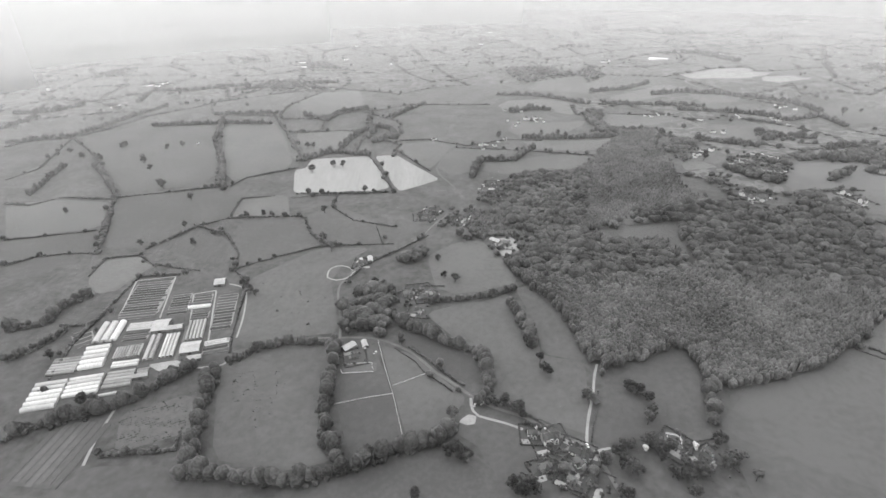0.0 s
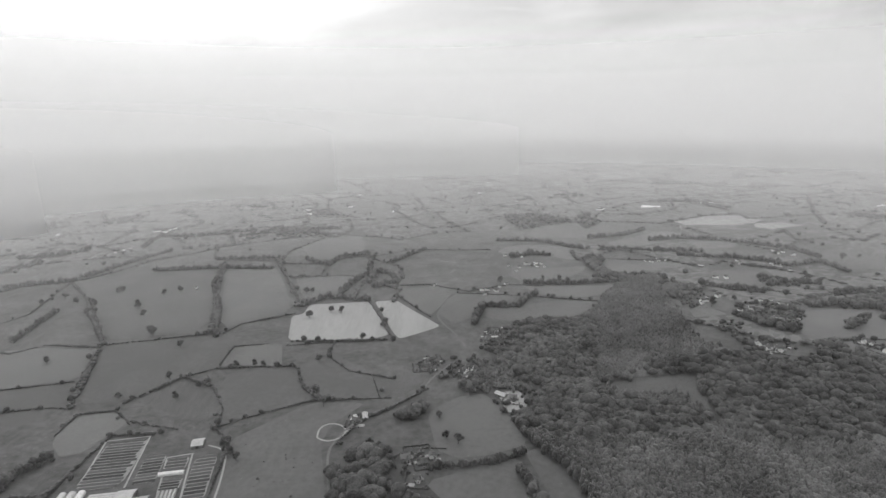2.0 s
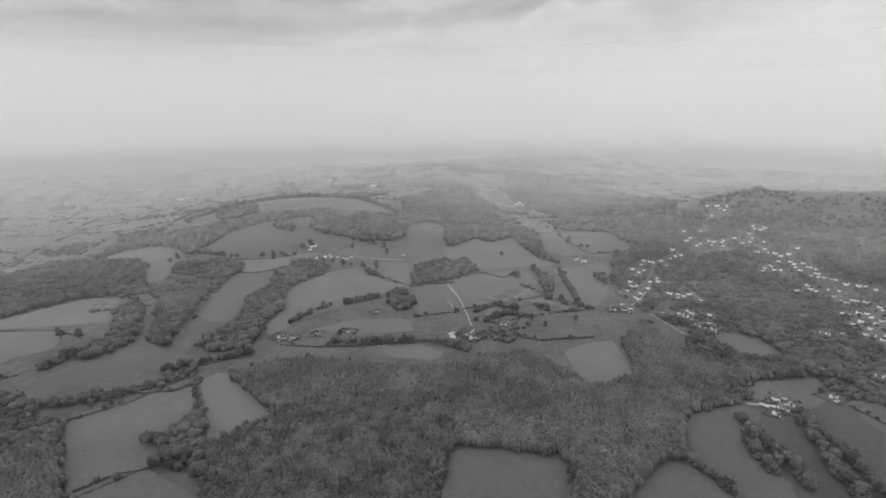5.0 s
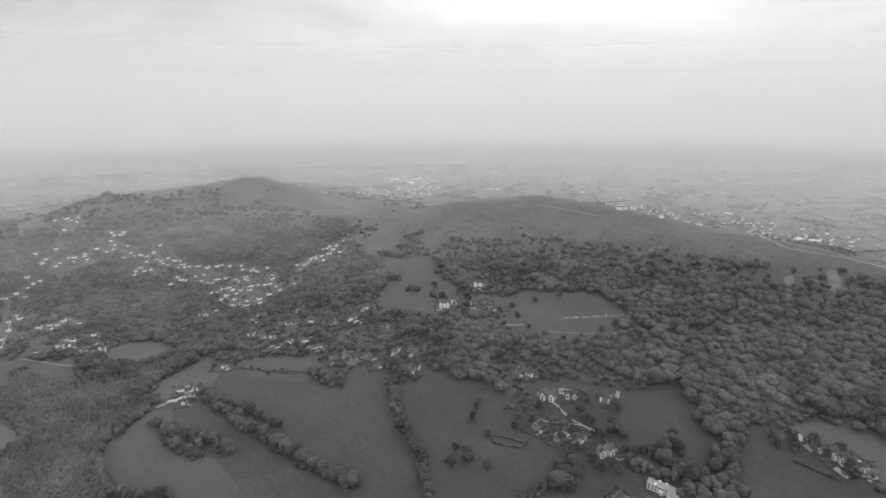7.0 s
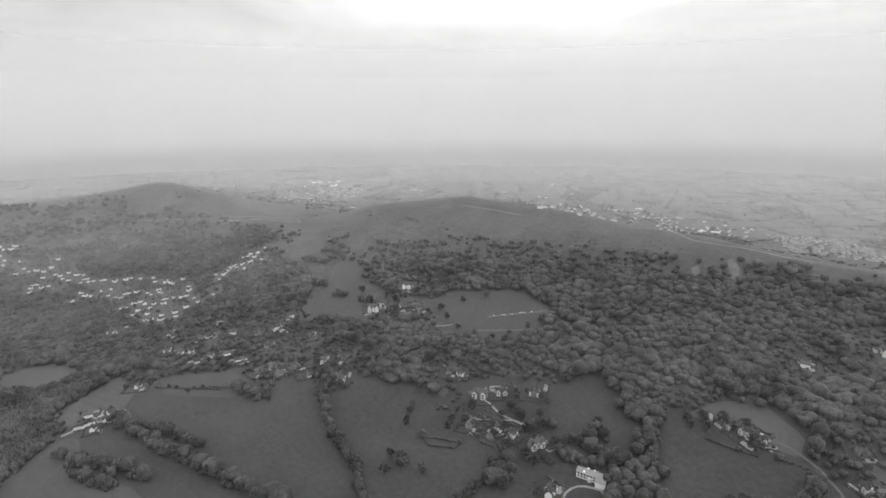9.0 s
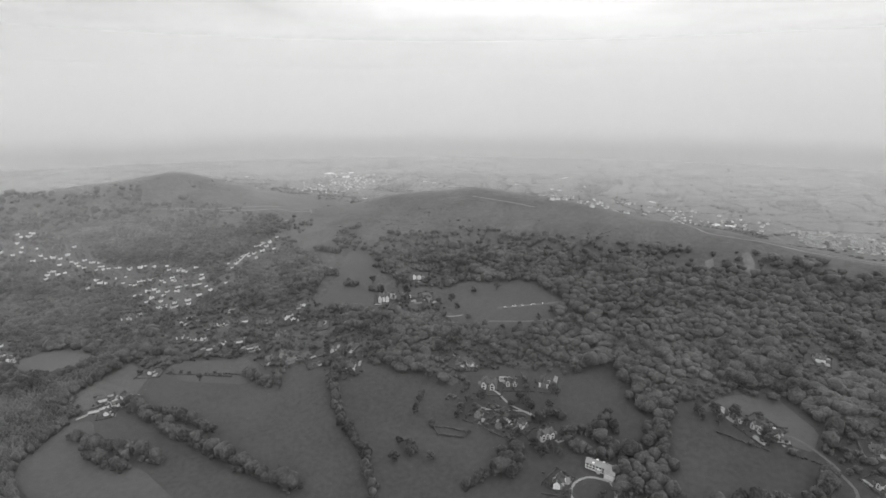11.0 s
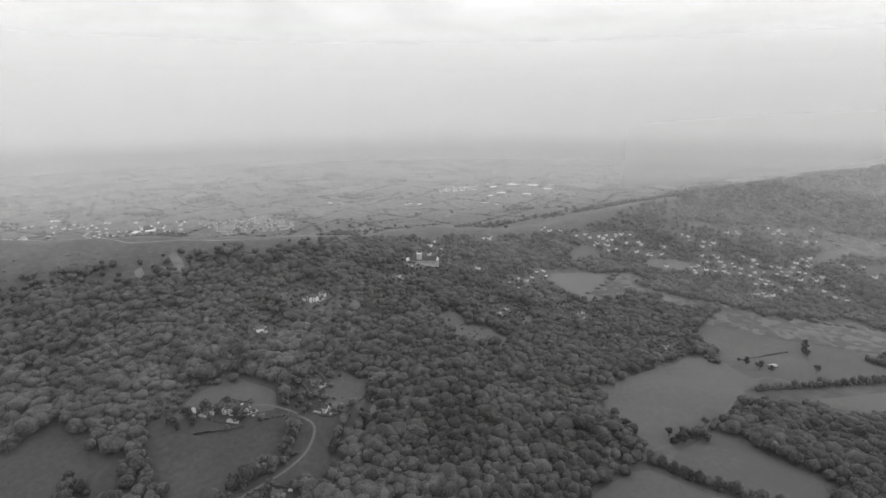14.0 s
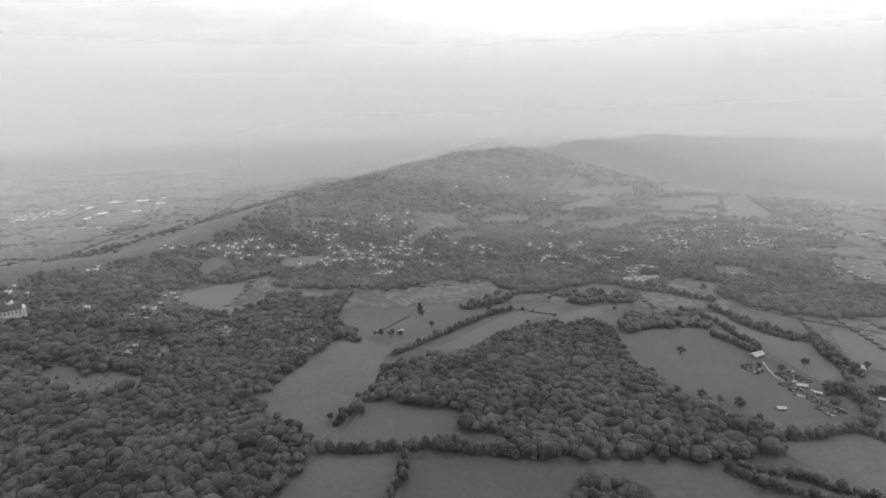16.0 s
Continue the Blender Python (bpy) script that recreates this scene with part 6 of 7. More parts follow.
# buildings
buildings("brick", ((-43, 482), (-31, 493), (-24, 475), (-104, 554)))
buildings("brick", ((81, 592),))
buildings("barn", ((67, 601),))
buildings("brick", ((-88, 376),))
buildings("cottage", ((765, 15),))
buildings("cottage", ((825, -361),))
buildings("barn", ((762, 44),))
buildings("cottage", ((594, -365), (590, -350), (1325, -672)))
buildings("large", ((421, -673), (399, -744), (390, -689)))
buildings("brick", ((362, -699), (352, -690)))
buildings("cottage", ((92, -428),))
buildings("villa", ((59, -459),))
buildings("brick", ((-59, -437), (-51, -427), (-76, -426), (-39, -416), (3, -418), (-87, -432)))
buildings("cottage", ((-471, -610), (-493, -620), (-138, -671), (-236, -714), (-516, -882), (-494, -850)))
buildings("cottage", ((-655, -898), (-667, -894), (-557, -783), (-370, -738), (21, -431), (-574, -703), (-619, -718)))
buildings("abbey", ((-447, -798),))
buildings("large", ((-487, -826), (-419, -784)))
buildings("cottage", ((-219, -714), (-606, -583), (-606, -570)))
buildings("cottage", ((-577, -720), (-686, -747)))
buildings("cottage", ((-621, -584),))
buildings("cottage", ((-646, -447),))
buildings("cottage", ((-1579, 490), (-1284, 435), (-2226, 729)))
buildings("barn", ((-711, -332), (-647, 169), (-703, 219), (-717, 207), (-709, 290), (-797, 296)))
buildings("bigbarn", ((-793, 171),))
buildings("brick", ((-748, 159), (-740, 203), (-695, 208), (-685, 220), (-663, 222), (-712, 194)))

# town specks and bedding
town(130, ((1586, -1787), (1725, -2289), (1482, -2335), (1280, -2011), (1305, -1721)))
town(260, ((645, -2116), (306, -2107), (5, -1984), (-204, -1867), (-186, -1664), (-76, -1772), (118, -1002), (264, -1043)))
town(180, ((-227, -1795), (-408, -1802), (-486, -1669), (-463, -1578), (-270, -1602)))
town(70, ((-1246, -2014), (-1415, -1977), (-1343, -1874), (-1176, -1898)))
buildings("bigsheds", ((-1437, -1878), (-1560, -1891), (-1615, -1819), (-1431, -1649), (-1364, -1729), (-1287, -1704), (-1595, -1706)))
buildings("bigsheds", ((1686, -2236), (1615, -2331), (1554, -2193), (-60, -1759), (-99, -1760), (142, -2103)))
buildings("bigsheds", ((687, 1813), (709, 1796)))
scrub(1000, 0.55, ((1426, -706), (1272, -869), (1012, -973), (823, -914), (819, -774), (1230, -702), (1316, -599)))
scrub(450, 0.45, ((685, -892), (537, -962), (296, -961), (92, -946), (-38, -912), (85, -894), (352, -873), (519, -800)))
scrub(120, 0.4, ((711, -1014), (433, -1014), (252, -1000), (524, -938)))
scrub(80, 0.17, ((-204, 355), (-185, 366), (-166, 328), (-190, 315)))
scrub(90, 0.17, ((-181, 336), (-165, 350), (-148, 307), (-160, 283)))
scrub(40, 0.17, ((-161, 357), (-153, 365), (-145, 334), (-153, 327)))
scrub(60, 0.25, ((-241, 522), (-137, 516), (-125, 417), (-208, 420)))
scrub(80, 0.16, ((-282, 303), (-228, 345), (-207, 279), (-275, 267)))
scrub(60, 0.8, ((249, -509), (189, -534), (132, -498), (172, -469)))
scrub(80, 0.8, ((-597, -296), (-634, -221), (-547, -194), (-529, -266)))
wood("broad", ((-1202, 211), (-1159, 321), (-1199, 470), (-1022, 407), (-992, 296), (-1017, 209), (-1060, 151)))
wood("broad", ((1300, -676), (1218, -726), (1189, -810), (1116, -868), (982, -887), (842, -877), (746, -811), (740, -740), (964, -740), (1186, -690), (1238, -640)))
wood("open", ((1400, -763), (1361, -854), (1249, -903), (1160, -990), (976, -987), (825, -967), (750, -922), (700, -800), (746, -811), (848, -883), (986, -890), (1119, -870), (1193, -813), (1222, -729), (1300, -676)))
wood("open", ((545, -813), (527, -864), (439, -877), (362, -910), (254, -909), (156, -914), (63, -899), (-21, -891), (-98, -883), (-154, -876), (-220, -871), (-273, -865), (-260, -840), (-163, -830), (-59, -820), (15, -824), (58, -850), (180, -850), (273, -839), (374, -833), (442, -794), (490, -760)))
wood("open", ((524, -734), (579, -789), (650, -847), (620, -910), (545, -840), (500, -780), (470, -720), (500, -660)))
road(2.6, ((60, -995), (34, -988), (10, -971), (-8, -946), (-25, -934), (-54, -927), (-85, -922), (-150, -905), (-240, -889), (-290, -897), (-380, -935)))
road(1.8, ((-85, -925), (-160, -898), (-240, -882), (-300, -893)))
road(2.6, ((1251, -872), (1154, -917), (1076, -961), (982, -994), (918, -1019), (813, -999)))
road(1.8, ((418, -1021), (367, -1015), (329, -1010), (281, -1002)))
trees(((354, 887),))
cars(((-81, 400), (-97, 393), (-90, 392), (-81, 390), (-69, 382), (29, 315), (31, 313), (25, 311), (75, 286), (81, 284), (112, 267)))
cars(((237, -705), (227, -710), (224, -712), (215, -716), (203, -721), (199, -723), (188, -727), (-168, -558), (-87, -558)))
cars(((-749, 167), (-741, 204), (-697, 217), (-685, 231)))
wood("garden", ((-750, 152), (-759, 174), (-710, 220), (-674, 244), (-648, 226), (-681, 189)))
wood("garden", ((-54, 497), (-14, 494), (-14, 469), (-45, 460)))
wood("garden", ((-42, 696), (16, 712), (39, 655), (-17, 649)))
wood("broad", ((1245, -298), (1285, -488), (1045, -448), (802, -352), (839, -296), (967, -246)))
wood("garden", ((781, 45), (815, -61), (754, -65), (745, 27)))

# thicker hedgerow country
belt(14, ((790, 1945), (875, 1928), (908, 1713)))
belt(8, ((1429, 2117), (1169, 1692), (1067, 1489)))
belt(10, ((-158, 1072), (-150, 1156), (-116, 1131), (-99, 1068), (-143, 1043)))
belt(9, ((-204, 1000), (-194, 1074), (-166, 1135), (-177, 1273)))
belt(8, ((-267, 943), (-223, 985), (-144, 963)))
belt(8, ((-332, 1256), (-268, 1207), (-254, 1278), (-188, 1300)))
belt(8, ((-801, 1392), (-824, 1529), (-722, 1520), (-564, 1585)))
belt(12, ((-1063, 1301), (-975, 1318), (-935, 1368)))
belt(8, ((-587, 1508), (-478, 1580), (-314, 1607)))
trees(((-701, 973), (-743, 1001), (-650, 1035), (-566, 942), (-536, 900), (-481, 820), (-557, 1016), (-640, 910), (-657, 955), (-263, 1018)))
trees(((-273, 1011),))
belt(7, ((-124, 1220), (-48, 1350)))
belt(8, ((-922, 1069), (-805, 1106), (-768, 1208), (-709, 1358)))
belt(8, ((-1004, 1173), (-983, 1269)))
belt(7, ((-660, 1177), (-509, 1187), (-392, 1184)))
belt(7, ((-554, 1264), (-406, 1274)))
belt(7, ((-368, 803), (-416, 935), (-480, 1066), (-512, 1211)))
belt(7, ((-691, 797), (-703, 878), (-710, 931)))
belt(7, ((-651, 927), (-585, 846), (-541, 789)))
buildings("cottage", ((-509, 1052), (-838, 1370)))
belt(8, ((742, 225), (739, 177), (745, 119), (754, 73), (719, 20)))
wood("broad", ((431, 616), (459, 639), (507, 596), (523, 566), (502, 533)))

# hamlets and slopes
wood("broad", ((-169, -567), (-184, -575), (-216, -571), (-219, -560), (-180, -557), (-168, -547)))
belt(10, ((503, -691), (488, -696)))
belt(10, ((455, -690), (436, -690)))
belt(10, ((610, -730), (570, -717), (541, -720)))
belt(8, ((652, -800), (589, -795)))
belt(8, ((440, -735), (410, -722), (385, -684), (394, -673)))
belt(8, ((407, -559), (404, -524), (370, -508)))
field("lawn", ((-487, -578), (-514, -593), (-539, -598), (-511, -569), (-484, -556)))
field("lawn", ((-666, -720), (-723, -725), (-778, -701), (-844, -653), (-834, -624), (-767, -636), (-686, -636), (-667, -672)))
buildings("cottage", ((584, -335),))
road(3, ((603, -312), (598, -337), (609, -357)))
belt(9, ((681, -333), (682, -360), (662, -381)))
belt(14, ((-706, -458), (-687, -415), (-661, -380)))
belt(8, ((-842, -275), (-838, -255), (-903, -236)))
trees(((-791, -330), (-687, -336), (-921, -231)))

# slopes and the far village
belt(9, ((501, 515), (524, 481), (547, 440), (610, 392), (635, 382)))
wood("broad", ((528, 626), (535, 562), (504, 517), (461, 529), (443, 582), (477, 626)))
scrub(450, 0.6, ((1400, -763), (1413, -945), (1312, -1056), (1176, -1102), (963, -1037), (973, -968), (1245, -848)))
scrub(420, 0.45, ((849, -983), (1118, -1674), (975, -2059), (649, -2129), (178, -1874), (-38, -959), (-38, -904), (89, -928), (284, -924), (488, -870), (622, -805)))
buildings("brick", ((365, -682),))
buildings("cottage", ((417, -688),))
meadow_floor(((655, -396), (431, -541), (317, -553), (119, -630), (35, -595), (-1, -577), (-158, -614), (-187, -563), (-208, -457), (433, -203), (582, -273)))
belt(12, ((1386, 796), (1512, 743), (1612, 645), (1663, 519), (1623, 366), (1495, 243)))
wood("broad", ((1416, 731), (1478, 660), (1387, 591), (1339, 663)))

# farms and villages of the western flank
trees(((302, -681), (278, -665), (247, -651), (224, -655), (203, -665), (319, -698), (183, -690), (170, -704), (294, -726), (264, -744)))
belt(10, ((-849, -258), (-876, -225), (-917, -203)))
belt(9, ((-937, -104), (-932, -74), (-959, -46)))
belt(7, ((-954, 85), (-914, 133), (-863, 157), (-818, 179)))
belt(7, ((-985, 133), (-942, 170), (-901, 227), (-876, 251)))
belt(8, ((-903, 265), (-838, 262), (-785, 273), (-732, 263)))
belt(8, ((-723, 236), (-716, 257), (-731, 302)))
trees(((-635, 124), (-635, 85), (-636, 103), (-1073, 38), (-1081, 134), (-861, -262), (-990, -48)))
belt(10, ((-444, -170), (-450, -134), (-454, -106), (-460, -74)))
belt(9, ((-581, 160), (-600, 196), (-612, 214), (-639, 244), (-678, 268)))
belt(8, ((-1062, -9), (-1050, 72), (-1020, 146)))
belt(8, ((-934, -206), (-1009, -155), (-1058, -73)))
belt(8, ((-1115, 188), (-1084, 249), (-1042, 301), (-1001, 347)))
buildings("cottage", ((-1323, 426), (-1250, 453), (-1346, 506)))
patch("gravel", ((61, 609), (87, 613), (93, 581), (72, 574)))
wood("deep", ((1330, -517), (1375, -627), (1351, -748), (1278, -808), (1217, -873), (1164, -841), (1260, -704), (1227, -568)))
buildings("cottage", ((-16, 486), (-29, 451)))
buildings("barn", ((-96, 390), (-81, 395)))

# valley of small fields below the long wooded ridge
field("lawn", ((1129, 863), (1177, 835), (1194, 751), (1156, 692), (1102, 645), (1083, 660), (1015, 643), (961, 645), (1077, 727), (1107, 766)))
field("grass", ((1120, 643), (1175, 633), (1212, 596), (1286, 582), (1306, 533), (1248, 480), (1259, 416), (1239, 338), (1240, 290), (1201, 341), (1176, 389), (1175, 431), (1127, 427), (1113, 491), (1105, 560)))
field("grass", ((1305, 493), (1353, 447), (1278, 416), (1255, 452)))
field("lawn", ((1099, 543), (1130, 415), (1143, 354), (1119, 370), (1066, 418), (1041, 461), (1041, 504), (1080, 502)))
field("grass", ((1028, 508), (1036, 458), (1048, 417), (973, 419), (923, 434), (852, 419), (810, 415), (809, 448), (828, 476), (905, 493), (985, 501)))
field("grass", ((528, 536), (574, 542), (628, 525), (666, 502), (736, 517), (821, 567), (895, 623), (918, 611), (877, 572), (798, 537), (718, 494), (687, 453), (682, 420), (676, 388), (658, 387), (624, 443), (590, 477), (556, 507)))
field("lawn", ((517, 710), (588, 756), (652, 780), (718, 784), (797, 765), (879, 736), (908, 687), (866, 643), (786, 599), (755, 649), (725, 725), (668, 771), (593, 742)))
field("grass", ((511, 679), (572, 712), (660, 762), (716, 716), (737, 641), (653, 588), (607, 613), (562, 602), (532, 624), (508, 639)))
field("grass", ((981, 360), (1043, 320), (1076, 268), (1112, 216), (1125, 161), (1028, 143), (986, 139), (962, 175), (919, 228), (865, 276), (829, 305), (789, 321), (770, 332), (796, 353), (852, 346), (932, 360)))
field("lawn", ((1132, 335), (1189, 297), (1210, 249), (1197, 182), (1150, 168), (1137, 221), (1137, 284)))
field("lawn", ((982, 131), (1009, 72), (888, 35), (854, 112)))
field("grass", ((1377, 197), (1434, 140), (1429, 106), (1344, 92), (1299, 108), (1153, 105), (1115, 145), (1130, 159)))
field("grass", ((1223, 92), (1253, 76), (1354, 18), (1320, -9), (1354, -46), (1410, -79), (1307, -99), (1253, -113), (1212, -137), (1180, -168), (1147, -126), (1132, -64), (1099, 5), (1147, 16), (1172, 46), (1172, 81)))
field("grass", ((1017, 68), (1072, 9), (1106, -63), (1107, -99), (1031, -113), (951, -91), (919, -39), (893, 22), (896, 32)))
field("lawn", ((1453, -158), (1429, -210), (1411, -310), (1374, -330), (1301, -341), (1232, -361), (1243, -280), (1239, -239), (1248, -189), (1274, -148)))
field("grass", ((1152, -157), (1187, -269), (1129, -275), (998, -239), (903, -199), (888, -159), (954, -143), (851, -110), (861, -80), (942, -110), (1012, -142)))
field("lawn", ((725, 175), (744, 133), (733, 91), (717, 56), (701, 71), (698, 109), (704, 150)))
field("grass", ((790, 282), (836, 207), (839, 124), (790, 107), (779, 157), (785, 232)))
field("grass", ((869, 12), (912, -65), (855, -74), (823, 2)))
field("lawn", ((2154, 49), (2169, -20), (2011, -43), (2029, 16)))
field("lawn", ((1766, -94), (1766, -141), (1632, -139), (1670, -97)))
field("lawn", ((1893, -174), (1787, -227), (1541, -230), (1598, -178), (1748, -148)))
field("grass", ((2023, 377), (2178, 294), (2228, 191), (2096, 199), (1954, 282)))
wood("deep", ((497, 684), (485, 674), (552, 711), (620, 742), (711, 762), (804, 770), (879, 735), (910, 681), (888, 645), (940, 652), (963, 653), (1063, 721), (1101, 766), (1104, 861), (1081, 948), (1025, 971), (908, 962), (778, 905), (650, 828)))
wood("broad", ((1116, 871), (1210, 867), (1265, 793), (1289, 701), (1302, 639), (1343, 573), (1360, 498), (1405, 432), (1395, 350), (1439, 222), (1375, 204), (1325, 245), (1222, 265), (1234, 337), (1247, 383), (1271, 408), (1350, 440), (1308, 510), (1300, 539), (1286, 557), (1257, 617), (1218, 615), (1162, 634), (1125, 646), (1124, 668), (1179, 725), (1181, 811)))
wood("broad", ((1343, 435), (1264, 409), (1239, 352), (1219, 264), (1281, 182), (1451, 209), (1414, 324)))
wood("broad", ((1291, 543), (1292, 491), (1230, 471), (1233, 504)))
wood("broad", ((1074, 630), (1089, 552), (1068, 500), (1044, 495), (1002, 509), (936, 509), (869, 504), (776, 480), (725, 461), (684, 457), (706, 488), (759, 509), (812, 549), (879, 573), (912, 607), (988, 626), (1055, 640)))
wood("broad", ((1135, 349), (1049, 320), (1018, 325), (978, 359), (945, 369), (865, 351), (797, 350), (755, 342), (701, 352), (697, 394), (721, 422), (787, 404), (843, 408), (896, 427), (945, 419), (979, 409), (1056, 407), (1101, 391)))
wood("broad", ((842, 630), (905, 635), (867, 602), (779, 538), (704, 509), (646, 518), (624, 532), (712, 545)))
wood("broad", ((2201, 320), (2339, 202), (2267, 86), (2015, -2), (1771, -53), (1563, -92), (1436, -137), (1336, -141), (1237, -142), (1186, -168), (1163, -158), (1193, -132), (1301, -104), (1408, -80), (1345, -46), (1311, -8), (1350, 18), (1246, 75), (1302, 93), (1429, 97), (1426, 139), (1380, 198), (1405, 224), (1568, 226)))
wood("broad", ((1091, 142), (1148, 91), (1149, 45), (1128, 13), (1083, 6), (1041, 50), (985, 127), (1047, 143)))
wood("broad", ((1189, -4), (1261, -38), (1283, -68), (1213, -66), (1145, -53), (1170, -32), (1159, -10)))
wood("broad", ((2603, -110), (2533, -326), (2344, -495), (2181, -598), (2016, -681), (1281, -445), (1251, -376), (1317, -345), (1378, -329), (1435, -257), (1471, -202), (1642, -202), (1823, -176), (1922, -159), (2155, -98)))
wood("broad", ((944, 169), (967, 150), (928, 128), (877, 121), (867, 147), (903, 164)))
belt(9, ((1124, -109), (1059, -120), (994, -120), (936, -118)))
belt(9, ((1108, -113), (1037, -131), (984, -131)))
belt(7, ((1095, -160), (1029, -165), (954, -168), (892, -170)))
belt(11, ((1092, -233), (1045, -242)))
belt(9, ((903, -97), (871, -110)))
belt(8, ((931, -140), (907, -145)))
belt(9, ((587, 553), (646, 549), (712, 545)))
belt(8, ((813, 315), (845, 306), (860, 293)))
belt(8, ((875, 288), (892, 269)))
belt(8, ((901, 245), (921, 213), (933, 188)))
belt(8, ((866, 12), (902, -22), (878, -59)))
belt(8, ((827, -6), (859, -38), (849, -77)))
belt(9, ((625, 415), (657, 386), (686, 354), (700, 332)))
belt(7, ((1131, 633), (1117, 565)))
belt(8, ((1048, 232), (1038, 206)))
hedge(3, ((1060, 240), (1025, 187), (993, 138), (1012, 57)))
hedge(3, ((663, 765), (706, 733), (726, 650), (708, 599)))
hedge(3, ((882, 30), (911, -39), (955, -110)))
hedge(3, ((1421, -197), (1338, -221), (1262, -245)))
hedge(3, ((1248, -242), (1252, -301), (1247, -359)))
hedge(4, ((1095, 555), (1103, 487), (1123, 412)))
hedge(3, ((1036, 506), (1038, 453), (1065, 417)))
hedge(4, ((1081, -1), (1055, -41), (1090, -72)))
hedge(4, ((735, 300), (730, 242), (736, 182), (750, 101)))
hedge(3, ((845, 111), (872, 38)))
hedge(3, ((505, 636), (537, 598), (569, 567)))
trees(((1044, 698), (1078, 669), (1093, 659), (1110, 672), (1276, 467), (1257, 456), (1246, 459), (1090, 316), (1079, 291), (1081, 276), (1078, 251), (1074, 244), (1088, 225), (1074, 220), (1102, 543), (1104, 532), (1109, 478), (1114, 453), (1118, 437), (1063, -66), (1056, -71), (1077, -167), (1099, -160), (1076, -235), (1069, -242), (1334, -210), (1355, -218), (1298, -237), (1281, -250), (1208, -44), (1099, 109), (1173, 388), (1158, 404), (1173, 293), (1200, 247), (1189, 225), (1159, 213), (694, 611), (695, 583), (804, -71), (802, -97), (830, -150), (832, -80), (770, 218), (744, 158)))
road(4, ((707, 340), (738, 335), (763, 311), (771, 256), (773, 192), (773, 139), (784, 73), (791, 25), (809, -22), (825, -61)))
road(3, ((1010, 69), (952, 48), (880, 30), (806, 16)))
road(3, ((1132, 348), (1128, 307), (1132, 270), (1132, 208), (1138, 172)))
buildings("barn", ((1159, 176), (775, 48)))
buildings("cottage", ((1122, 342), (1126, 330), (1124, 316), (1119, 302), (1172, 387), (1177, 381), (764, 313), (760, 305), (762, 291), (777, 258), (786, 211), (866, 181), (778, 24), (774, 18), (770, 12), (826, -38), (825, -43), (816, -34), (563, 637)))
buildings("large", ((785, 21), (1215, -213), (1201, -229)))
fence(((920, 62), (886, 50)))
fence(((886, 50), (890, 43)))
fence(((1004, 69), (944, 48)))

# wooded flank and villages of the southern hills
field("lawn", ((-1233, -523), (-1322, -506), (-1376, -477), (-1315, -469), (-1219, -495), (-1191, -500)))
field("grass", ((-1260, -445), (-1348, -420), (-1363, -362), (-1289, -372), (-1236, -415)))
field("lawn", ((-1269, 171), (-1267, 240), (-1199, 233), (-1181, 173)))
field("grass", ((-1208, 237), (-1217, 298), (-1174, 280), (-1179, 237)))
field("lawn", ((-1495, 395), (-1494, 463), (-1395, 435), (-1418, 386)))
field("lawn", ((-2457, 607), (-2506, 750), (-2304, 693), (-2308, 590)))
field("grass", ((-1117, -758), (-1169, -725), (-1167, -692), (-1113, -724)))
field("lawn", ((-803, -803), (-833, -808), (-850, -787), (-834, -766), (-804, -769), (-794, -787)))
field("lawn", ((-904, -676), (-951, -654), (-971, -610), (-924, -609), (-885, -639), (-876, -676)))
patch("gravel", ((-1114, -14), (-1161, 60), (-1114, 53), (-1083, -8)))
wood("broad", ((-1122, -769), (-1205, -831), (-2234, -1424), (-2316, -1410), (-1480, -786), (-2806, -1295), (-1697, -684), (-3469, -1181), (-3654, -1038), (-2182, -396), (-2274, -277), (-1982, -338), (-1834, -408), (-1894, -246), (-1741, -313), (-1617, -412), (-1475, -459), (-1411, -505), (-1379, -561), (-1307, -631), (-1228, -675), (-1165, -722)))
wood("open", ((-957, -850), (-1074, -859), (-1225, -844), (-1122, -761), (-1165, -722), (-1307, -631), (-1368, -556), (-1266, -532), (-1154, -622), (-1050, -716), (-971, -784)))
wood("broad", ((-773, -894), (-959, -835), (-1073, -699), (-1277, -521), (-1371, -396), (-1448, -244), (-1454, -112), (-1610, 25), (-1331, 24), (-1348, 142), (-1390, 281), (-1699, 364), (-1642, 414), (-1636, 502), (-1134, 361), (-1127, 261), (-1151, 220), (-1141, 153), (-1138, 84), (-1075, 61), (-1073, -81), (-996, -125), (-957, -171), (-993, -289), (-1004, -352), (-970, -376), (-944, -390), (-892, -416), (-870, -477), (-841, -522), (-803, -609), (-783, -697), (-733, -759)))
wood("garden", ((-1590, 25), (-1709, 174), (-1737, 345), (-1684, 361), (-1401, 283), (-1358, 143), (-1342, 24)))
wood("open", ((-1420, -475), (-1703, -306), (-1956, -120), (-2365, 229), (-2428, 578), (-2133, 644), (-1708, 523), (-1780, 380), (-1709, 174), (-1630, 25), (-1478, -115), (-1462, -262), (-1378, -398)))
wood("open", ((-2119, -277), (-2875, 19), (-3477, 595), (-3417, 1003), (-2558, 764), (-2319, 225), (-1925, -155)))
belt(9, ((-1391, -401), (-1448, -321), (-1478, -249)))
belt(8, ((-1651, -130), (-1756, -39), (-1879, 92)))
belt(8, ((-1804, 26), (-1872, 173), (-1844, 306)))
belt(8, ((-1663, -281), (-1717, -204), (-1840, -129)))
hedge(3, ((-1273, 179), (-1273, 241)))
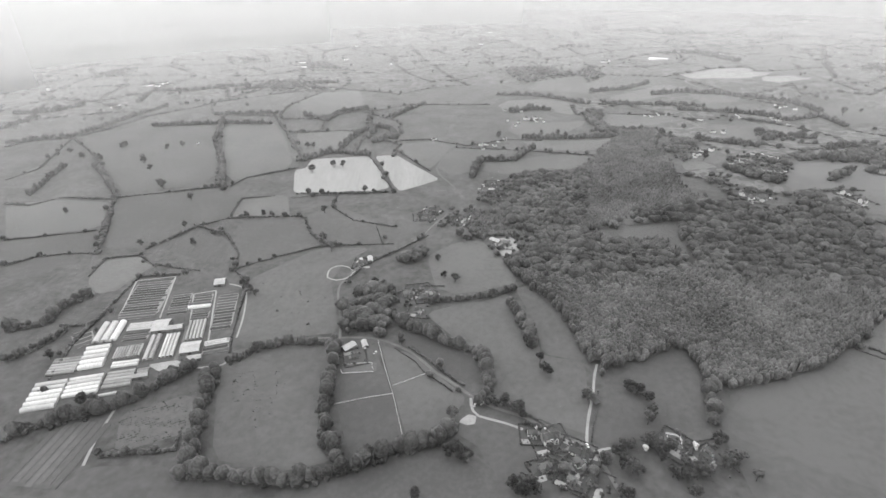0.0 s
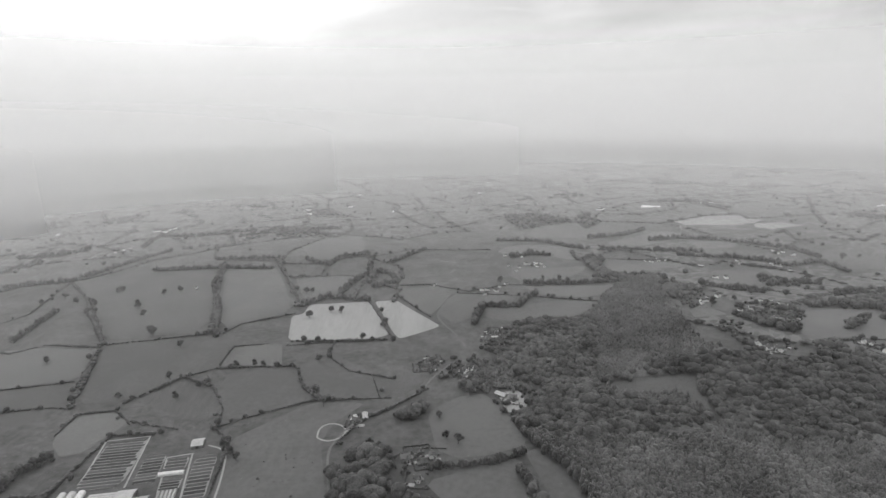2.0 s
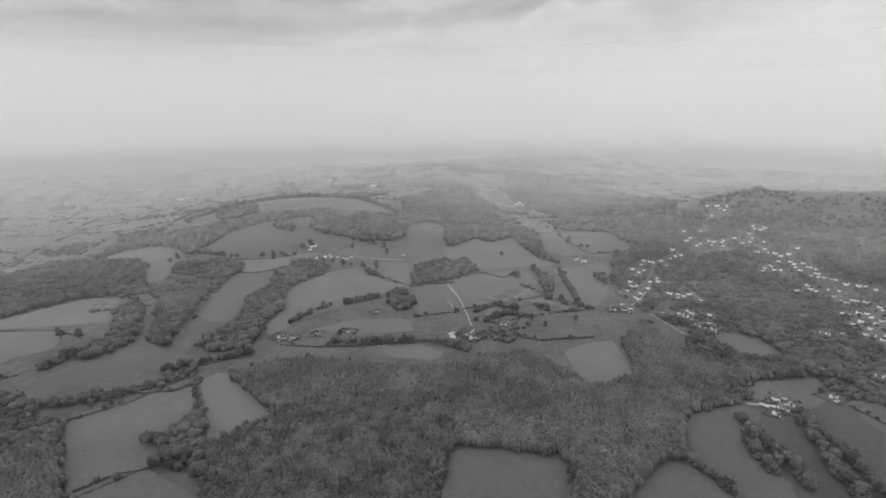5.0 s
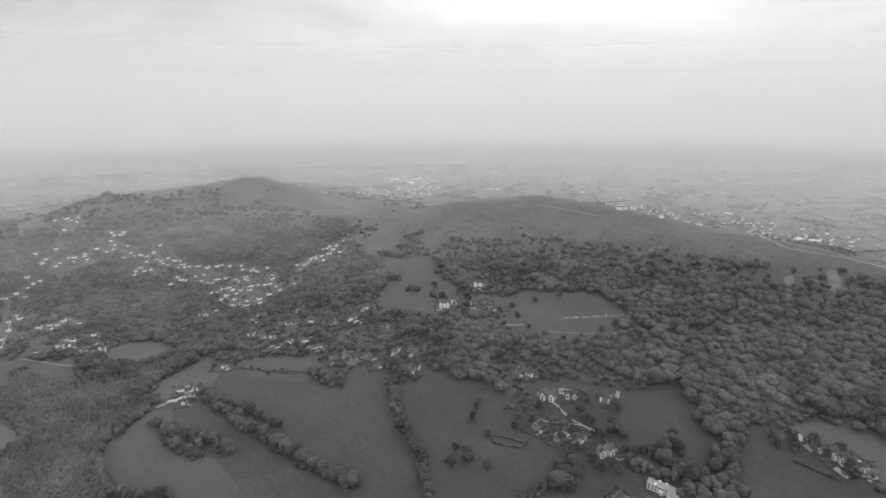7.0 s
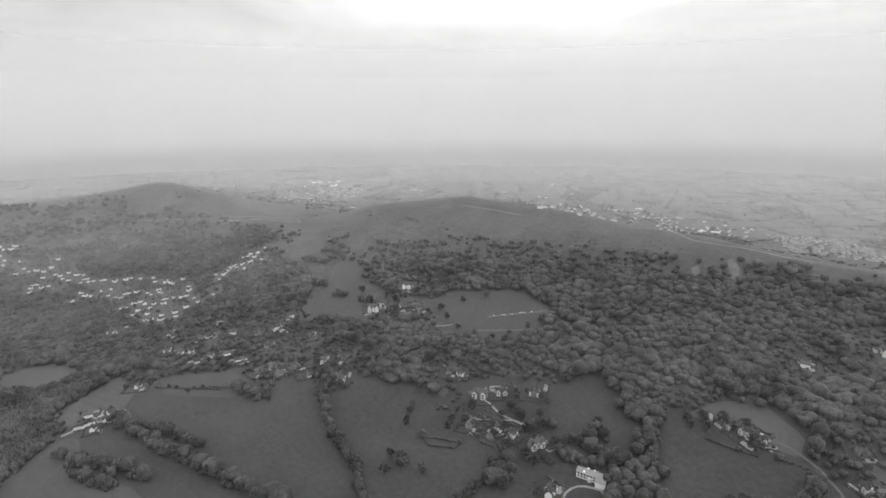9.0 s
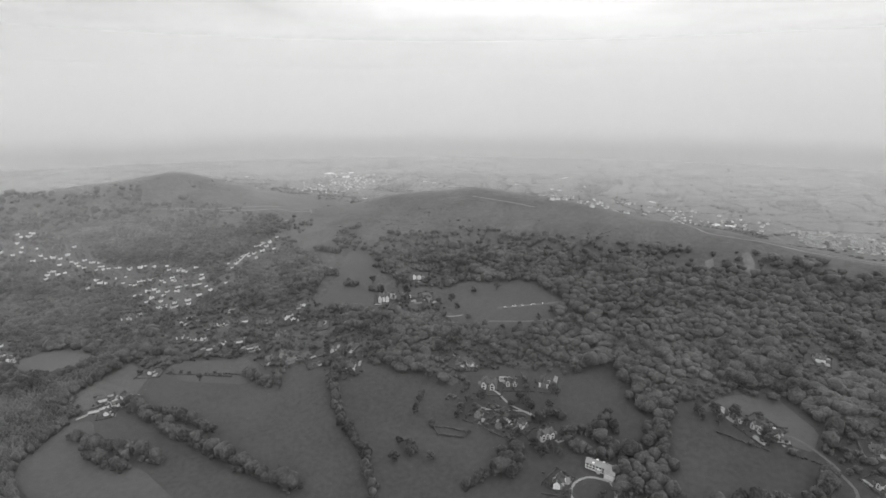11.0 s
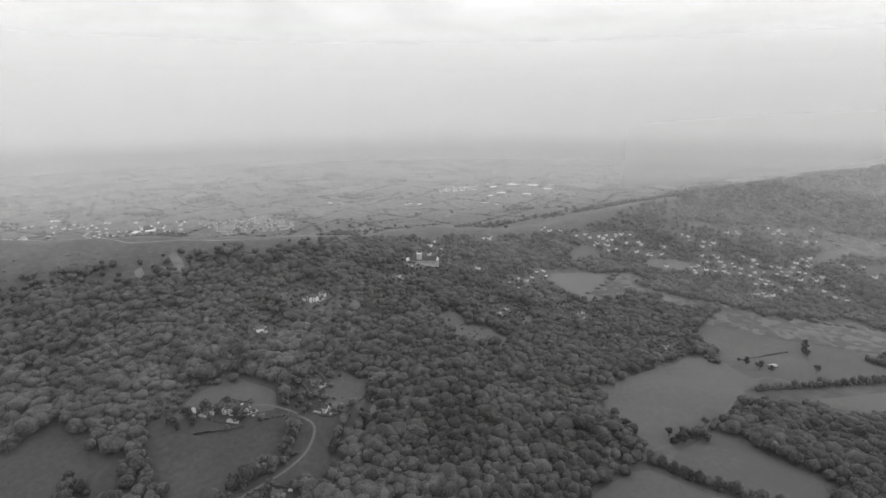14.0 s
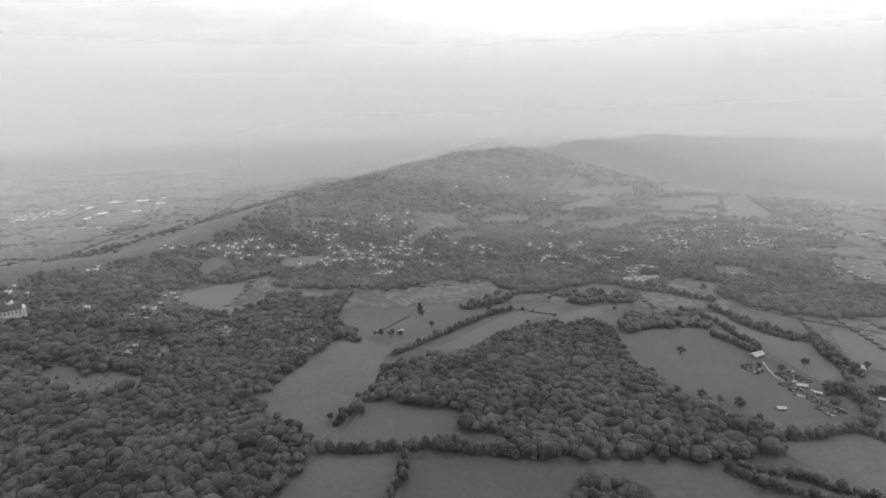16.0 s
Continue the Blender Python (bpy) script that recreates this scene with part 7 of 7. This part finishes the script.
trees(((-1200, 140), (-1138, 124), (-1119, 63), (-1252, 107), (-1334, -385), (-1322, -428), (-1540, -197), (-1798, 105), (-1882, 190), (-1885, 268), (-1895, 25), (-2068, 170)))
buildings("cottage", ((-1286, -621), (-1278, -609), (-1259, -617), (-1351, -583), (-1167, -672), (-1188, -658), (-1057, -690), (-925, -686), (-867, -837), (-885, -830), (-884, -814), (-901, -806), (-902, -792), (-911, -776), (-934, -786), (-923, -749), (-946, -736), (-943, -727), (-878, -787), (-886, -772)))
buildings("cottage", ((-834, -905), (-830, -885), (-1058, -660), (-1030, -601), (-1032, -573), (-1039, -563), (-1066, -555), (-1046, -538), (-1097, -571), (-1104, -538), (-1114, -528), (-1101, -515), (-1117, -508), (-1166, -521), (-1173, -502), (-1145, -462), (-1138, -424), (-969, -592), (-983, -582), (-958, -489), (-969, -475), (-980, -470), (-1013, -502)))
buildings("cottage", ((-1152, -314), (-1615, -529), (-1842, -410), (-1511, -453), (-1463, -201), (-1236, -82), (-1230, -69), (-1204, -140), (-1193, -126), (-1348, -137), (-1372, -119), (-1366, -91), (-1164, -31), (-1176, 1), (-1180, 12), (-1133, -58), (-1620, 139), (-1608, 125), (-1640, 155), (-1222, 205)))
buildings("cottage", ((-1355, -191), (-1209, -334), (-1353, -32), (-1237, -365), (-1174, -232), (-1256, -182), (-1379, -126), (-1281, -103), (-1140, -513), (-1238, -410), (-1348, -138), (-944, -781), (-1332, -239), (-1239, -469), (-979, -697), (-886, -766), (-1403, -120), (-1018, -501), (-945, -600), (-1027, -516), (-1216, -518), (-1072, -410), (-1022, -636), (-1092, -477), (-1288, -560), (-909, -639), (-996, -572), (-1381, -15), (-1248, -321), (-1022, -468), (-938, -593), (-1310, -214), (-1231, -588), (-1271, -443), (-912, -712), (-1094, -658), (-1271, -46), (-1240, -188)))
buildings("brick", ((-1667, 170), (-1516, 36), (-1463, 320), (-1688, 310), (-1626, 219), (-1454, 291), (-1700, 325), (-1453, 121), (-1427, 256), (-1480, 224), (-1666, 211), (-1708, 203), (-1620, 222), (-1553, 335), (-1441, 306), (-1565, 201), (-1571, 234), (-1570, 73)))
buildings("cottage", ((-1487, 113), (-1587, 190), (-1646, 175), (-1639, 255), (-1419, 134), (-1479, 127), (-1517, 281), (-1564, 102), (-1501, 77), (-1428, 222), (-1640, 128), (-1681, 189), (-1624, 307), (-1706, 280), (-1468, 56), (-1601, 299), (-1529, 102), (-1362, 95), (-1573, 314), (-1626, 108), (-1365, 90), (-1555, 342), (-1519, 326), (-1469, 281), (-1703, 211), (-1363, 83), (-1451, 131), (-1508, 292)))
buildings("barn", ((-1224, 29), (-1218, 48), (-1129, 12), (-1141, 33), (-1152, 52)))
# hamlets, farm and terraces below the hill
buildings("large", ((201, -545), (177, -556), (141, -566), (118, -485), (378, -518), (-75, -555)))
buildings("brick", ((405, -556), (253, -573), (195, -494), (167, -485)))
buildings("cottage", ((145, -494), (161, -498), (92, -433), (390, -514), (-60, -563), (-87, -550), (-135, -674), (-162, -514), (422, -541), (238, -574)))
buildings("barn", ((-42, -570), (-52, -570)))
buildings("brick", ((-174, -512), (-166, -555)))
buildings("large", ((-222, -709),))
road(3.5, ((-84, -550), (-95, -553), (-108, -548), (-120, -538), (-129, -528), (-135, -520)))
road(3, ((-87, -548), (-91, -543), (-95, -537)))
road(3, ((197, -541), (184, -534), (170, -522), (151, -515), (140, -511)))
road(2.4, ((191, -505), (173, -511), (160, -513)))
road(3, ((604, -314), (601, -331), (596, -346), (608, -365)))
buildings("large", ((801, -514), (791, -520), (660, -499), (539, -590)))
buildings("brick", ((484, -512), (475, -514), (466, -516), (457, -519), (449, -520), (428, -512), (476, -584), (557, -573), (571, -573), (521, -548), (491, -496), (460, -502), (679, -549), (628, -560), (640, -540)))
buildings("cottage", ((697, -534), (635, -500), (623, -506), (591, -488), (584, -506), (564, -517), (536, -508), (531, -514), (526, -586), (650, -587), (538, -625), (616, -416), (613, -350), (599, -564), (629, -545), (700, -549)))
buildings("barn", ((597, -329), (594, -339), (597, -352)))
buildings("cottage", ((1195, -637), (1185, -662), (1210, -691), (1134, -663), (1113, -663), (1136, -647), (1104, -642), (1129, -586), (1118, -599), (1061, -652), (1056, -660), (1031, -615), (1010, -611), (1001, -615), (991, -649), (1016, -677), (1002, -690), (981, -705), (904, -699), (889, -699)))
buildings("cottage", ((922, -652), (893, -653), (795, -642), (789, -649), (805, -669), (846, -610), (828, -613), (807, -616), (871, -607), (833, -584), (801, -579), (772, -562), (759, -568), (754, -594), (751, -614), (745, -633), (880, -666), (932, -626)))
buildings("brick", ((757, -682), (1032, -660), (854, -639), (841, -658), (961, -665), (780, -611), (994, -638), (1083, -602)))
buildings("cottage", ((792, -759), (781, -763), (778, -775), (767, -786), (785, -829), (802, -824), (783, -731), (789, -749), (776, -807)))
hedge(2, ((595, -422), (561, -434), (511, -449)))
hedge(2, ((234, -462), (214, -466), (196, -466)))
hedge(2, ((196, -466), (196, -458), (225, -453), (234, -462)))

# trees and gardens between the hamlet, the villa and the manor
belt(10, ((-36, -442), (-50, -455), (-70, -460), (-92, -464)))
belt(9, ((-54, -461), (-72, -469), (-92, -470)))
belt(12, ((-105, -467), (-115, -484), (-128, -504)))
belt(11, ((-127, -539), (-135, -560), (-148, -574)))
belt(11, ((100, -495), (87, -503), (72, -501), (51, -482)))
belt(8, ((94, -481), (77, -472), (54, -474)))
belt(11, ((44, -457), (28, -465), (9, -454), (-10, -446)))
belt(9, ((53, -508), (65, -526), (69, -505)))
wood("broad", ((24, -551), (-5, -549), (4, -527), (-4, -491), (-6, -460), (6, -462), (19, -485), (16, -508)))
wood("broad", ((49, -462), (25, -474), (-10, -462), (-18, -439), (-9, -424), (11, -429), (24, -437), (43, -448)))
wood("broad", ((-92, -430), (-107, -444), (-120, -435), (-108, -402), (-91, -402)))
hedge(2, ((-38, -541), (-62, -533), (-82, -528)))
hedge(2, ((-97, -530), (-124, -523)))
trees(((65, -530), (69, -519), (69, -501), (60, -521), (-21, -560), (-25, -551), (-33, -570), (-37, -563), (-40, -552), (-54, -564), (-63, -556), (-75, -565), (-78, -544), (-82, -536)))
trees(((-62, -427), (-53, -436), (-82, -436), (-68, -414), (-87, -414), (-44, -420), (31, -443), (24, -440), (-9, -416), (-20, -423), (41, -432), (52, -427)))
wood("broad", ((257, -537), (250, -552), (236, -553), (223, -540), (219, -520), (238, -520)))
wood("broad", ((47, -483), (24, -500), (8, -498), (-4, -472), (-2, -444), (26, -435), (41, -452)))
wood("broad", ((156, -440), (145, -450), (131, -444), (128, -427), (142, -419)))
belt(8, ((146, -431), (157, -415), (167, -395)))
belt(6, ((136, -506), (127, -512), (118, -518), (106, -514)))
trees(((217, -495), (215, -482), (216, -511), (165, -516), (159, -529), (148, -521), (143, -514), (126, -527), (113, -514), (128, -501), (144, -471), (149, -463), (158, -496), (164, -485), (102, -489), (93, -485), (105, -466), (98, -463), (125, -466), (114, -456), (159, -554), (129, -553), (121, -548), (112, -594), (201, -518)))
trees(((267, -501), (265, -491), (260, -472), (241, -424), (240, -417), (235, -418), (249, -402), (214, -417)))
hedge(1.6, ((203, -503), (182, -510), (170, -502)))
hedge(1.6, ((174, -579), (155, -553), (154, -535)))
scrub(110, 0.5, ((-386, -635), (-422, -629), (-427, -530), (-397, -508), (-362, -509), (-363, -583)))

# crossroads, farmstead and ring drive
buildings("barn", ((-107, 558), (-95, 562)))
hedge(2, ((68, 253), (81, 254), (92, 253), (95, 244)))
hedge(2, ((95, 244), (104, 243), (116, 243)))
belt(10, ((72, 453), (78, 435), (82, 411), (85, 388)))
trees(((91, 355), (90, 367), (11, 256), (8, 260), (5, 296), (-10, 276), (-29, 266), (-38, 265), (-61, 258), (-320, 320), (-325, 323), (-262, 350), (-256, 354), (-247, 361)))
road(2.6, ((-143, 525), (-144, 540), (-139, 549), (-130, 551), (-120, 547), (-113, 537), (-114, 527), (-122, 520), (-133, 518), (-143, 525)))
road(2.6, ((-112, 534), (-104, 546), (-95, 557)))
fence(((178, 279), (189, 276)))
fence(((179, 279), (178, 270)))
fence(((189, 276), (186, 264)))
fence(((-99, 358), (-97, 353), (-68, 355), (-71, 368), (-98, 365)))

patch("gravel", ((12, 295), (19, 301), (26, 299), (24, 290), (17, 289), (11, 292)))
road(3.2, ((22, 320), (22, 309), (26, 300), (35, 296), (52, 290), (63, 284)))
road(3, ((112, 269), (116, 285), (120, 297), (126, 313), (131, 326), (136, 344), (143, 362)))
road(3, ((116, 261), (122, 263), (130, 265)))
road(2.6, ((179, 280), (189, 276), (186, 267), (181, 260)))
buildings("cottage", ((70, 279), (101, 260), (107, 255), (102, 250), (200, 252), (203, 258)))
buildings("large", ((83, 274),))
buildings("brick", ((74, 246), (90, 246), (107, 234), (94, 235), (180, 268)))
hedge(2, ((69, 300), (79, 291), (90, 281), (109, 272)))
hedge(1.6, ((136, 328), (127, 301), (116, 271)))
hedge(1.6, ((-50, 389), (-29, 369), (-21, 355), (-7, 341), (6, 328)))
hedge(2.5, ((-36, 390), (-16, 370), (6, 345), (16, 335)))
belt(12, ((236, 332), (233, 321), (228, 308), (221, 289)))
trees(((166, 326), (170, 321), (174, 317), (162, 328), (177, 315)))
trees(((167, 289), (171, 296), (162, 269), (165, 265), (166, 258), (165, 252), (159, 270), (171, 260)))
trees(((141, 262), (137, 260), (145, 264), (132, 259), (136, 246), (144, 239), (140, 242)))
trees(((169, 238), (172, 235), (178, 237), (186, 240), (191, 243), (191, 237), (181, 245), (180, 234)))
trees(((216, 251), (218, 247), (211, 246), (226, 252), (216, 271), (219, 269), (229, 234)))
trees(((48, 228), (56, 228), (62, 230), (52, 224), (65, 225), (57, 223), (126, 223), (131, 221), (180, 222), (177, 224)))
trees(((58, 304), (62, 301), (65, 297), (44, 310), (51, 309), (39, 313), (6, 296), (124, 317), (82, 261), (121, 249)))
pale_tree(155, 261)
pale_tree(195, 263)
scrub(70, 0.42, ((71, 269), (99, 262), (120, 230), (109, 220), (67, 236)))
scrub(40, 0.45, ((180, 281), (231, 283), (226, 235), (174, 231)))

wood("broad", ((-211, 525), (-180, 528), (-168, 485), (-200, 482)))
trees(((-228, 497), (-239, 509)))
patch("gravel", ((-289, 371), (-263, 377), (-249, 370), (-265, 356)))

# hedged fields and hamlets north of the great wood
field("meadow", ((177, 608), (222, 623), (314, 622), (303, 587), (303, 550), (302, 514), (291, 508), (283, 539), (282, 572), (211, 587)))
field("lawn", ((131, 1307), (164, 1351), (252, 1352), (326, 1296), (330, 1241), (290, 1202), (236, 1264), (152, 1249)))
field("grass", ((153, 1168), (202, 1140), (314, 1151), (297, 1111), (231, 1043), (154, 1061), (137, 1090)))
field("lawn", ((-12, 888), (3, 958), (27, 997), (90, 995), (128, 964), (104, 924), (66, 940), (51, 863), (11, 845)))
field("grass", ((74, 905), (133, 914), (219, 935), (271, 908), (252, 867), (195, 828), (151, 840), (104, 839), (67, 861)))
field("lawn", ((155, 1029), (300, 1005), (341, 1012), (304, 961), (261, 940), (174, 975)))
field("grass", ((-93, 1036), (2, 1036), (13, 999), (-13, 910), (-27, 881), (-70, 951), (-95, 1003)))
field("grass", ((223, 1451), (273, 1565), (450, 1604), (626, 1532), (616, 1447), (391, 1383)))
field("grass", ((402, 1321), (435, 1357), (588, 1453), (727, 1293), (681, 1243), (496, 1267)))
field("grass", ((361, 1212), (520, 1163), (539, 1132), (512, 1082), (396, 1058), (331, 1107)))
field("lawn", ((545, 1118), (562, 1107), (530, 1047), (518, 1053)))
field("grass", ((556, 1085), (651, 1063), (638, 991), (573, 946), (509, 988)))
field("grass", ((668, 1102), (729, 1058), (761, 1021), (759, 974), (665, 950), (648, 991)))
field("lawn", ((554, 786), (619, 806), (703, 813), (599, 684), (542, 677), (493, 670), (488, 697)))
field("grass", ((661, 934), (724, 923), (813, 951), (767, 893), (654, 855), (627, 882)))
field("grass", ((398, 836), (430, 825), (439, 790), (413, 756), (395, 767), (388, 795)))
field("grass", ((894, 1232), (1016, 1208), (912, 1077), (816, 1067), (818, 1138)))
field("stubble", ((676, 1605), (735, 1614), (853, 1596), (873, 1532), (832, 1474), (741, 1500), (678, 1529)))
field("stubble", ((872, 1497), (958, 1516), (1034, 1489), (950, 1452), (866, 1413), (824, 1390)))
road(3, ((668, 1498), (676, 1453), (700, 1396), (728, 1350), (687, 1339), (659, 1405), (652, 1458), (668, 1498)))
wood("broad", ((85, 810), (134, 827), (138, 773), (97, 759), (82, 779)))
wood("broad", ((461, 812), (521, 872), (547, 807), (539, 744), (482, 690), (458, 728), (442, 757)))
wood("broad", ((430, 975), (467, 944), (438, 861), (396, 823), (402, 903)))
wood("broad", ((468, 635), (491, 658), (582, 664), (517, 582), (484, 596)))
wood("garden", ((411, 780), (433, 759), (435, 690), (460, 667), (458, 642), (400, 654), (390, 691)))
wood("broad", ((321, 1224), (362, 1204), (384, 1129), (393, 1053), (353, 1033), (317, 1065), (312, 1138)))
belt(9, ((63, 916), (54, 860), (46, 826)))
belt(9, ((63, 919), (93, 910), (130, 906), (155, 958), (168, 966)))
belt(9, ((158, 1237), (208, 1263), (253, 1246)))
belt(8, ((162, 1037), (249, 1023), (349, 1021)))
belt(8, ((303, 1057), (395, 1056), (440, 1025)))
belt(9, ((523, 1343), (600, 1354), (696, 1314), (744, 1274)))
belt(9, ((613, 1015), (671, 969), (707, 972)))
belt(9, ((677, 890), (729, 918), (755, 922)))
belt(10, ((576, 810), (659, 836), (748, 870)))
belt(8, ((535, 1200), (643, 1159), (690, 1131)))
belt(8, ((376, 1277), (466, 1261), (593, 1213)))
belt(9, ((481, 971), (520, 925), (557, 900)))
belt(8, ((378, 1392), (473, 1411), (552, 1463)))
belt(8, ((141, 1409), (242, 1383), (349, 1281)))
belt(8, ((744, 1274), (808, 1222), (825, 1150)))
belt(8, ((690, 1131), (726, 1091), (805, 1120), (815, 1050)))
belt(9, ((594, 947), (641, 971), (651, 950)))
belt(9, ((565, 709), (619, 748)))
hedge(4, ((-101, 1053), (-32, 1055), (46, 1004), (128, 1037), (193, 1021)))
hedge(3, ((24, 995), (120, 975), (181, 954), (275, 914)))
hedge(4, ((356, 1206), (450, 1177), (521, 1165)))
hedge(4, ((488, 665), (537, 671), (591, 675)))
hedge(4, ((656, 929), (727, 928), (818, 958)))
hedge(3, ((-97, 997), (-60, 930), (-26, 871)))
trees(((574, 716), (601, 736), (621, 746), (355, 1040), (329, 1028), (229, 1034), (197, 1046), (112, 1047), (436, 989), (597, 969), (699, 995), (699, 963), (775, 911), (859, 1128), (913, 1151), (714, 1026), (529, 886), (484, 856), (435, 833), (409, 975)))
buildings("cottage", ((-21, 1050), (72, 1008), (83, 1007), (123, 1038), (174, 1250), (183, 1243), (184, 1177), (195, 1171), (205, 1155), (165, 1151), (463, 1161), (478, 1168), (551, 1013), (537, 1019)))
buildings("cottage", ((471, 886), (443, 867), (434, 862), (482, 802), (543, 830), (548, 820), (500, 752), (495, 758), (509, 744), (635, 1120), (639, 1141), (698, 1113), (693, 1093), (705, 1092)))
buildings("cottage", ((773, 1197), (755, 1188), (783, 1173), (555, 665), (560, 660), (422, 666), (425, 657), (420, 675), (436, 652)))
buildings("brick", ((72, 787), (81, 786), (66, 773), (83, 761), (77, 798), (-27, 698), (-19, 707), (-32, 684), (-25, 682)))
buildings("large", ((24, 669), (32, 677)))
buildings("barn", ((384, 1075), (547, 1111), (75, 776)))
buildings("bigsheds", ((676, 1796),))
# village on the saddle
field("lawn", ((1231, -496), (1248, -562), (1210, -552), (1210, -501)))
buildings("cottage", ((890, -222), (890, -241), (897, -252), (954, -282), (986, -296), (1021, -318), (960, -279), (1066, -352), (1065, -335), (996, -351), (1000, -389), (965, -396), (975, -359), (888, -330), (892, -354), (877, -340)))
buildings("cottage", ((849, -352), (843, -341), (850, -366), (891, -383), (836, -343), (1139, -320), (1118, -327), (1061, -295), (1187, -357), (1184, -393), (1179, -367), (1244, -436), (1207, -430), (1339, -492), (1287, -481), (1285, -532)))
buildings("cottage", ((1278, -540), (1281, -563), (1286, -590), (1259, -597), (1276, -626), (1339, -532), (1422, -589), (1472, -622), (1455, -622), (1444, -629), (1322, -649), (1316, -660), (1206, -605)))
buildings("brick", ((978, -268), (987, -322), (1060, -361), (1031, -384), (1065, -423), (926, -323), (927, -245), (992, -251), (1204, -263), (1244, -480), (1364, -554), (1314, -614)))
road(4, ((903, -240), (951, -266), (1006, -296), (1080, -334), (1161, -374)))
road(3, ((1068, -385), (1023, -397), (959, -399)))

wood("broad", ((-1480, -755), (-1714, -688), (-1971, -564), (-2271, -358), (-2694, -160), (-2600, 0), (-2150, -150), (-1900, -330), (-1650, -480), (-1450, -600)))
wood("broad", ((1313, -404), (1429, -507), (1392, -619), (1354, -748), (1309, -848), (1255, -893), (1129, -814), (1210, -724), (1208, -617), (1257, -565), (1237, -483), (1210, -413)))
wood("open", ((1429, -507), (1503, -590), (2304, -1016), (1519, -755), (1488, -841), (1457, -853), (1424, -914), (1363, -960), (1255, -893), (1309, -848), (1354, -748), (1392, -619)))

# pale fields on the far western slopes
field("lawn", ((-1790, 26), (-1955, 78), (-2124, 192), (-2224, 310), (-1820, 267), (-1746, 104)))
field("lawn", ((-2238, 330), (-2310, 413), (-2207, 439), (-1956, 433), (-1859, 396), (-1823, 278)))
field("lawn", ((-1592, -124), (-1758, 26), (-1712, 44), (-1546, -58), (-1544, -117)))
field("lawn", ((-1722, -218), (-1857, -130), (-1898, -62), (-1769, -86), (-1642, -191)))
field("lawn", ((-1834, -274), (-1881, -187), (-2022, -106), (-2098, 6), (-1988, -11), (-1825, -178)))
field("lawn", ((-1433, -397), (-1537, -341), (-1554, -262), (-1448, -305), (-1398, -372)))
field("lawn", ((-1479, -262), (-1578, -218), (-1558, -180), (-1474, -218)))
field("grass", ((-2189, 83), (-2359, 229), (-2372, 347), (-2272, 316), (-2105, 118)))
belt(8, ((-1887, -62), (-1902, 25), (-2014, 75), (-2155, 194), (-2248, 313)))
belt(9, ((-1935, 188), (-2003, 266), (-1934, 297)))
belt(8, ((-2236, 321), (-2010, 295)))
belt(8, ((-2326, 415), (-2046, 432), (-1912, 435)))
belt(9, ((-1621, -191), (-1708, -135), (-1768, -56), (-1760, 18)))
belt(9, ((-1519, -118), (-1525, -45), (-1689, 71), (-1744, 178), (-1769, 281), (-1830, 404)))
belt(8, ((-1756, -316), (-1783, -230), (-1814, -162)))
belt(8, ((-1422, -315), (-1449, -259), (-1469, -202), (-1531, -149)))
wood("broad", ((-1604, -173), (-1749, -55), (-1766, 17), (-1587, -116), (-1530, -177)))

# plant nursery: x, y, turn, length, depth of a block, and how many stand in it
tunnels("white", -363, 332, 13, 27, 38, 6)
tunnels("white", -335, 344, 14, 29, 27, 5)
tunnels("film", -306, 352, 12, 24, 23, 5)
tunnels("white", -306, 332, 15, 15, 4, 1)
tunnels("film", -370, 372, 10, 25, 25, 6)
tunnels("white", -347, 384, 15, 22, 36, 5)
tunnels("white", -354, 424, 99, 33, 25, 3)
tunnels("film", -318, 391, 102, 19, 26, 10)
tunnels("white", -311, 373, 11, 24, 9, 2)
tunnels("film", -288, 360, 15, 10, 13, 4)
tunnels("film", -296, 397, 102, 39, 11, 2)
tunnels("white", -280, 400, 102, 38, 14, 4)
tunnels("film", -263, 425, 103, 34, 18, 5)
tunnels("white", -276, 468, 10, 24, 6, 1)
beds("dark", -345, 488, 9, 43, 83, 16)
beds("dark", -279, 484, 10, 22, 22, 4)
beds("dark", -269, 452, 10, 19, 17, 4)
beds("dark", -245, 462, 12, 22, 75, 13)
beds("pale", -326, 434, 8, 27, 14, 4)
beds("dark", -322, 416, 10, 26, 15, 4)
beds("dark", -377, 415, 38, 19, 31, 4)
beds("pale", -233, 404, 15, 25, 9, 3)
beds("dark", -229, 392, 16, 27, 11, 2)
beds("dark", -302, 477, 12, 21, 46, 9)
beds("strip", -310, 270, 84, 70, 47, 7)
beds("crop", -246, 298, 22, 59, 47, 17)
sheds("shed", -302, 431, 10, 16, 19, 1)
sheds("shed", -255, 393, 12, 18, 16, 1)
sheds("shed", -286, 427, 13, 16, 7, 1)
sheds("shed", -271, 518, 12, 12, 13, 1)
sheds("shed", -286, 353, 13, 13, 4, 1)
sheds("shed", -245, 377, 15, 13, 6, 1)

# ---- planting and distance ----
far_houses()
plots()
plant_woods()
plant_scrub()
far_country()
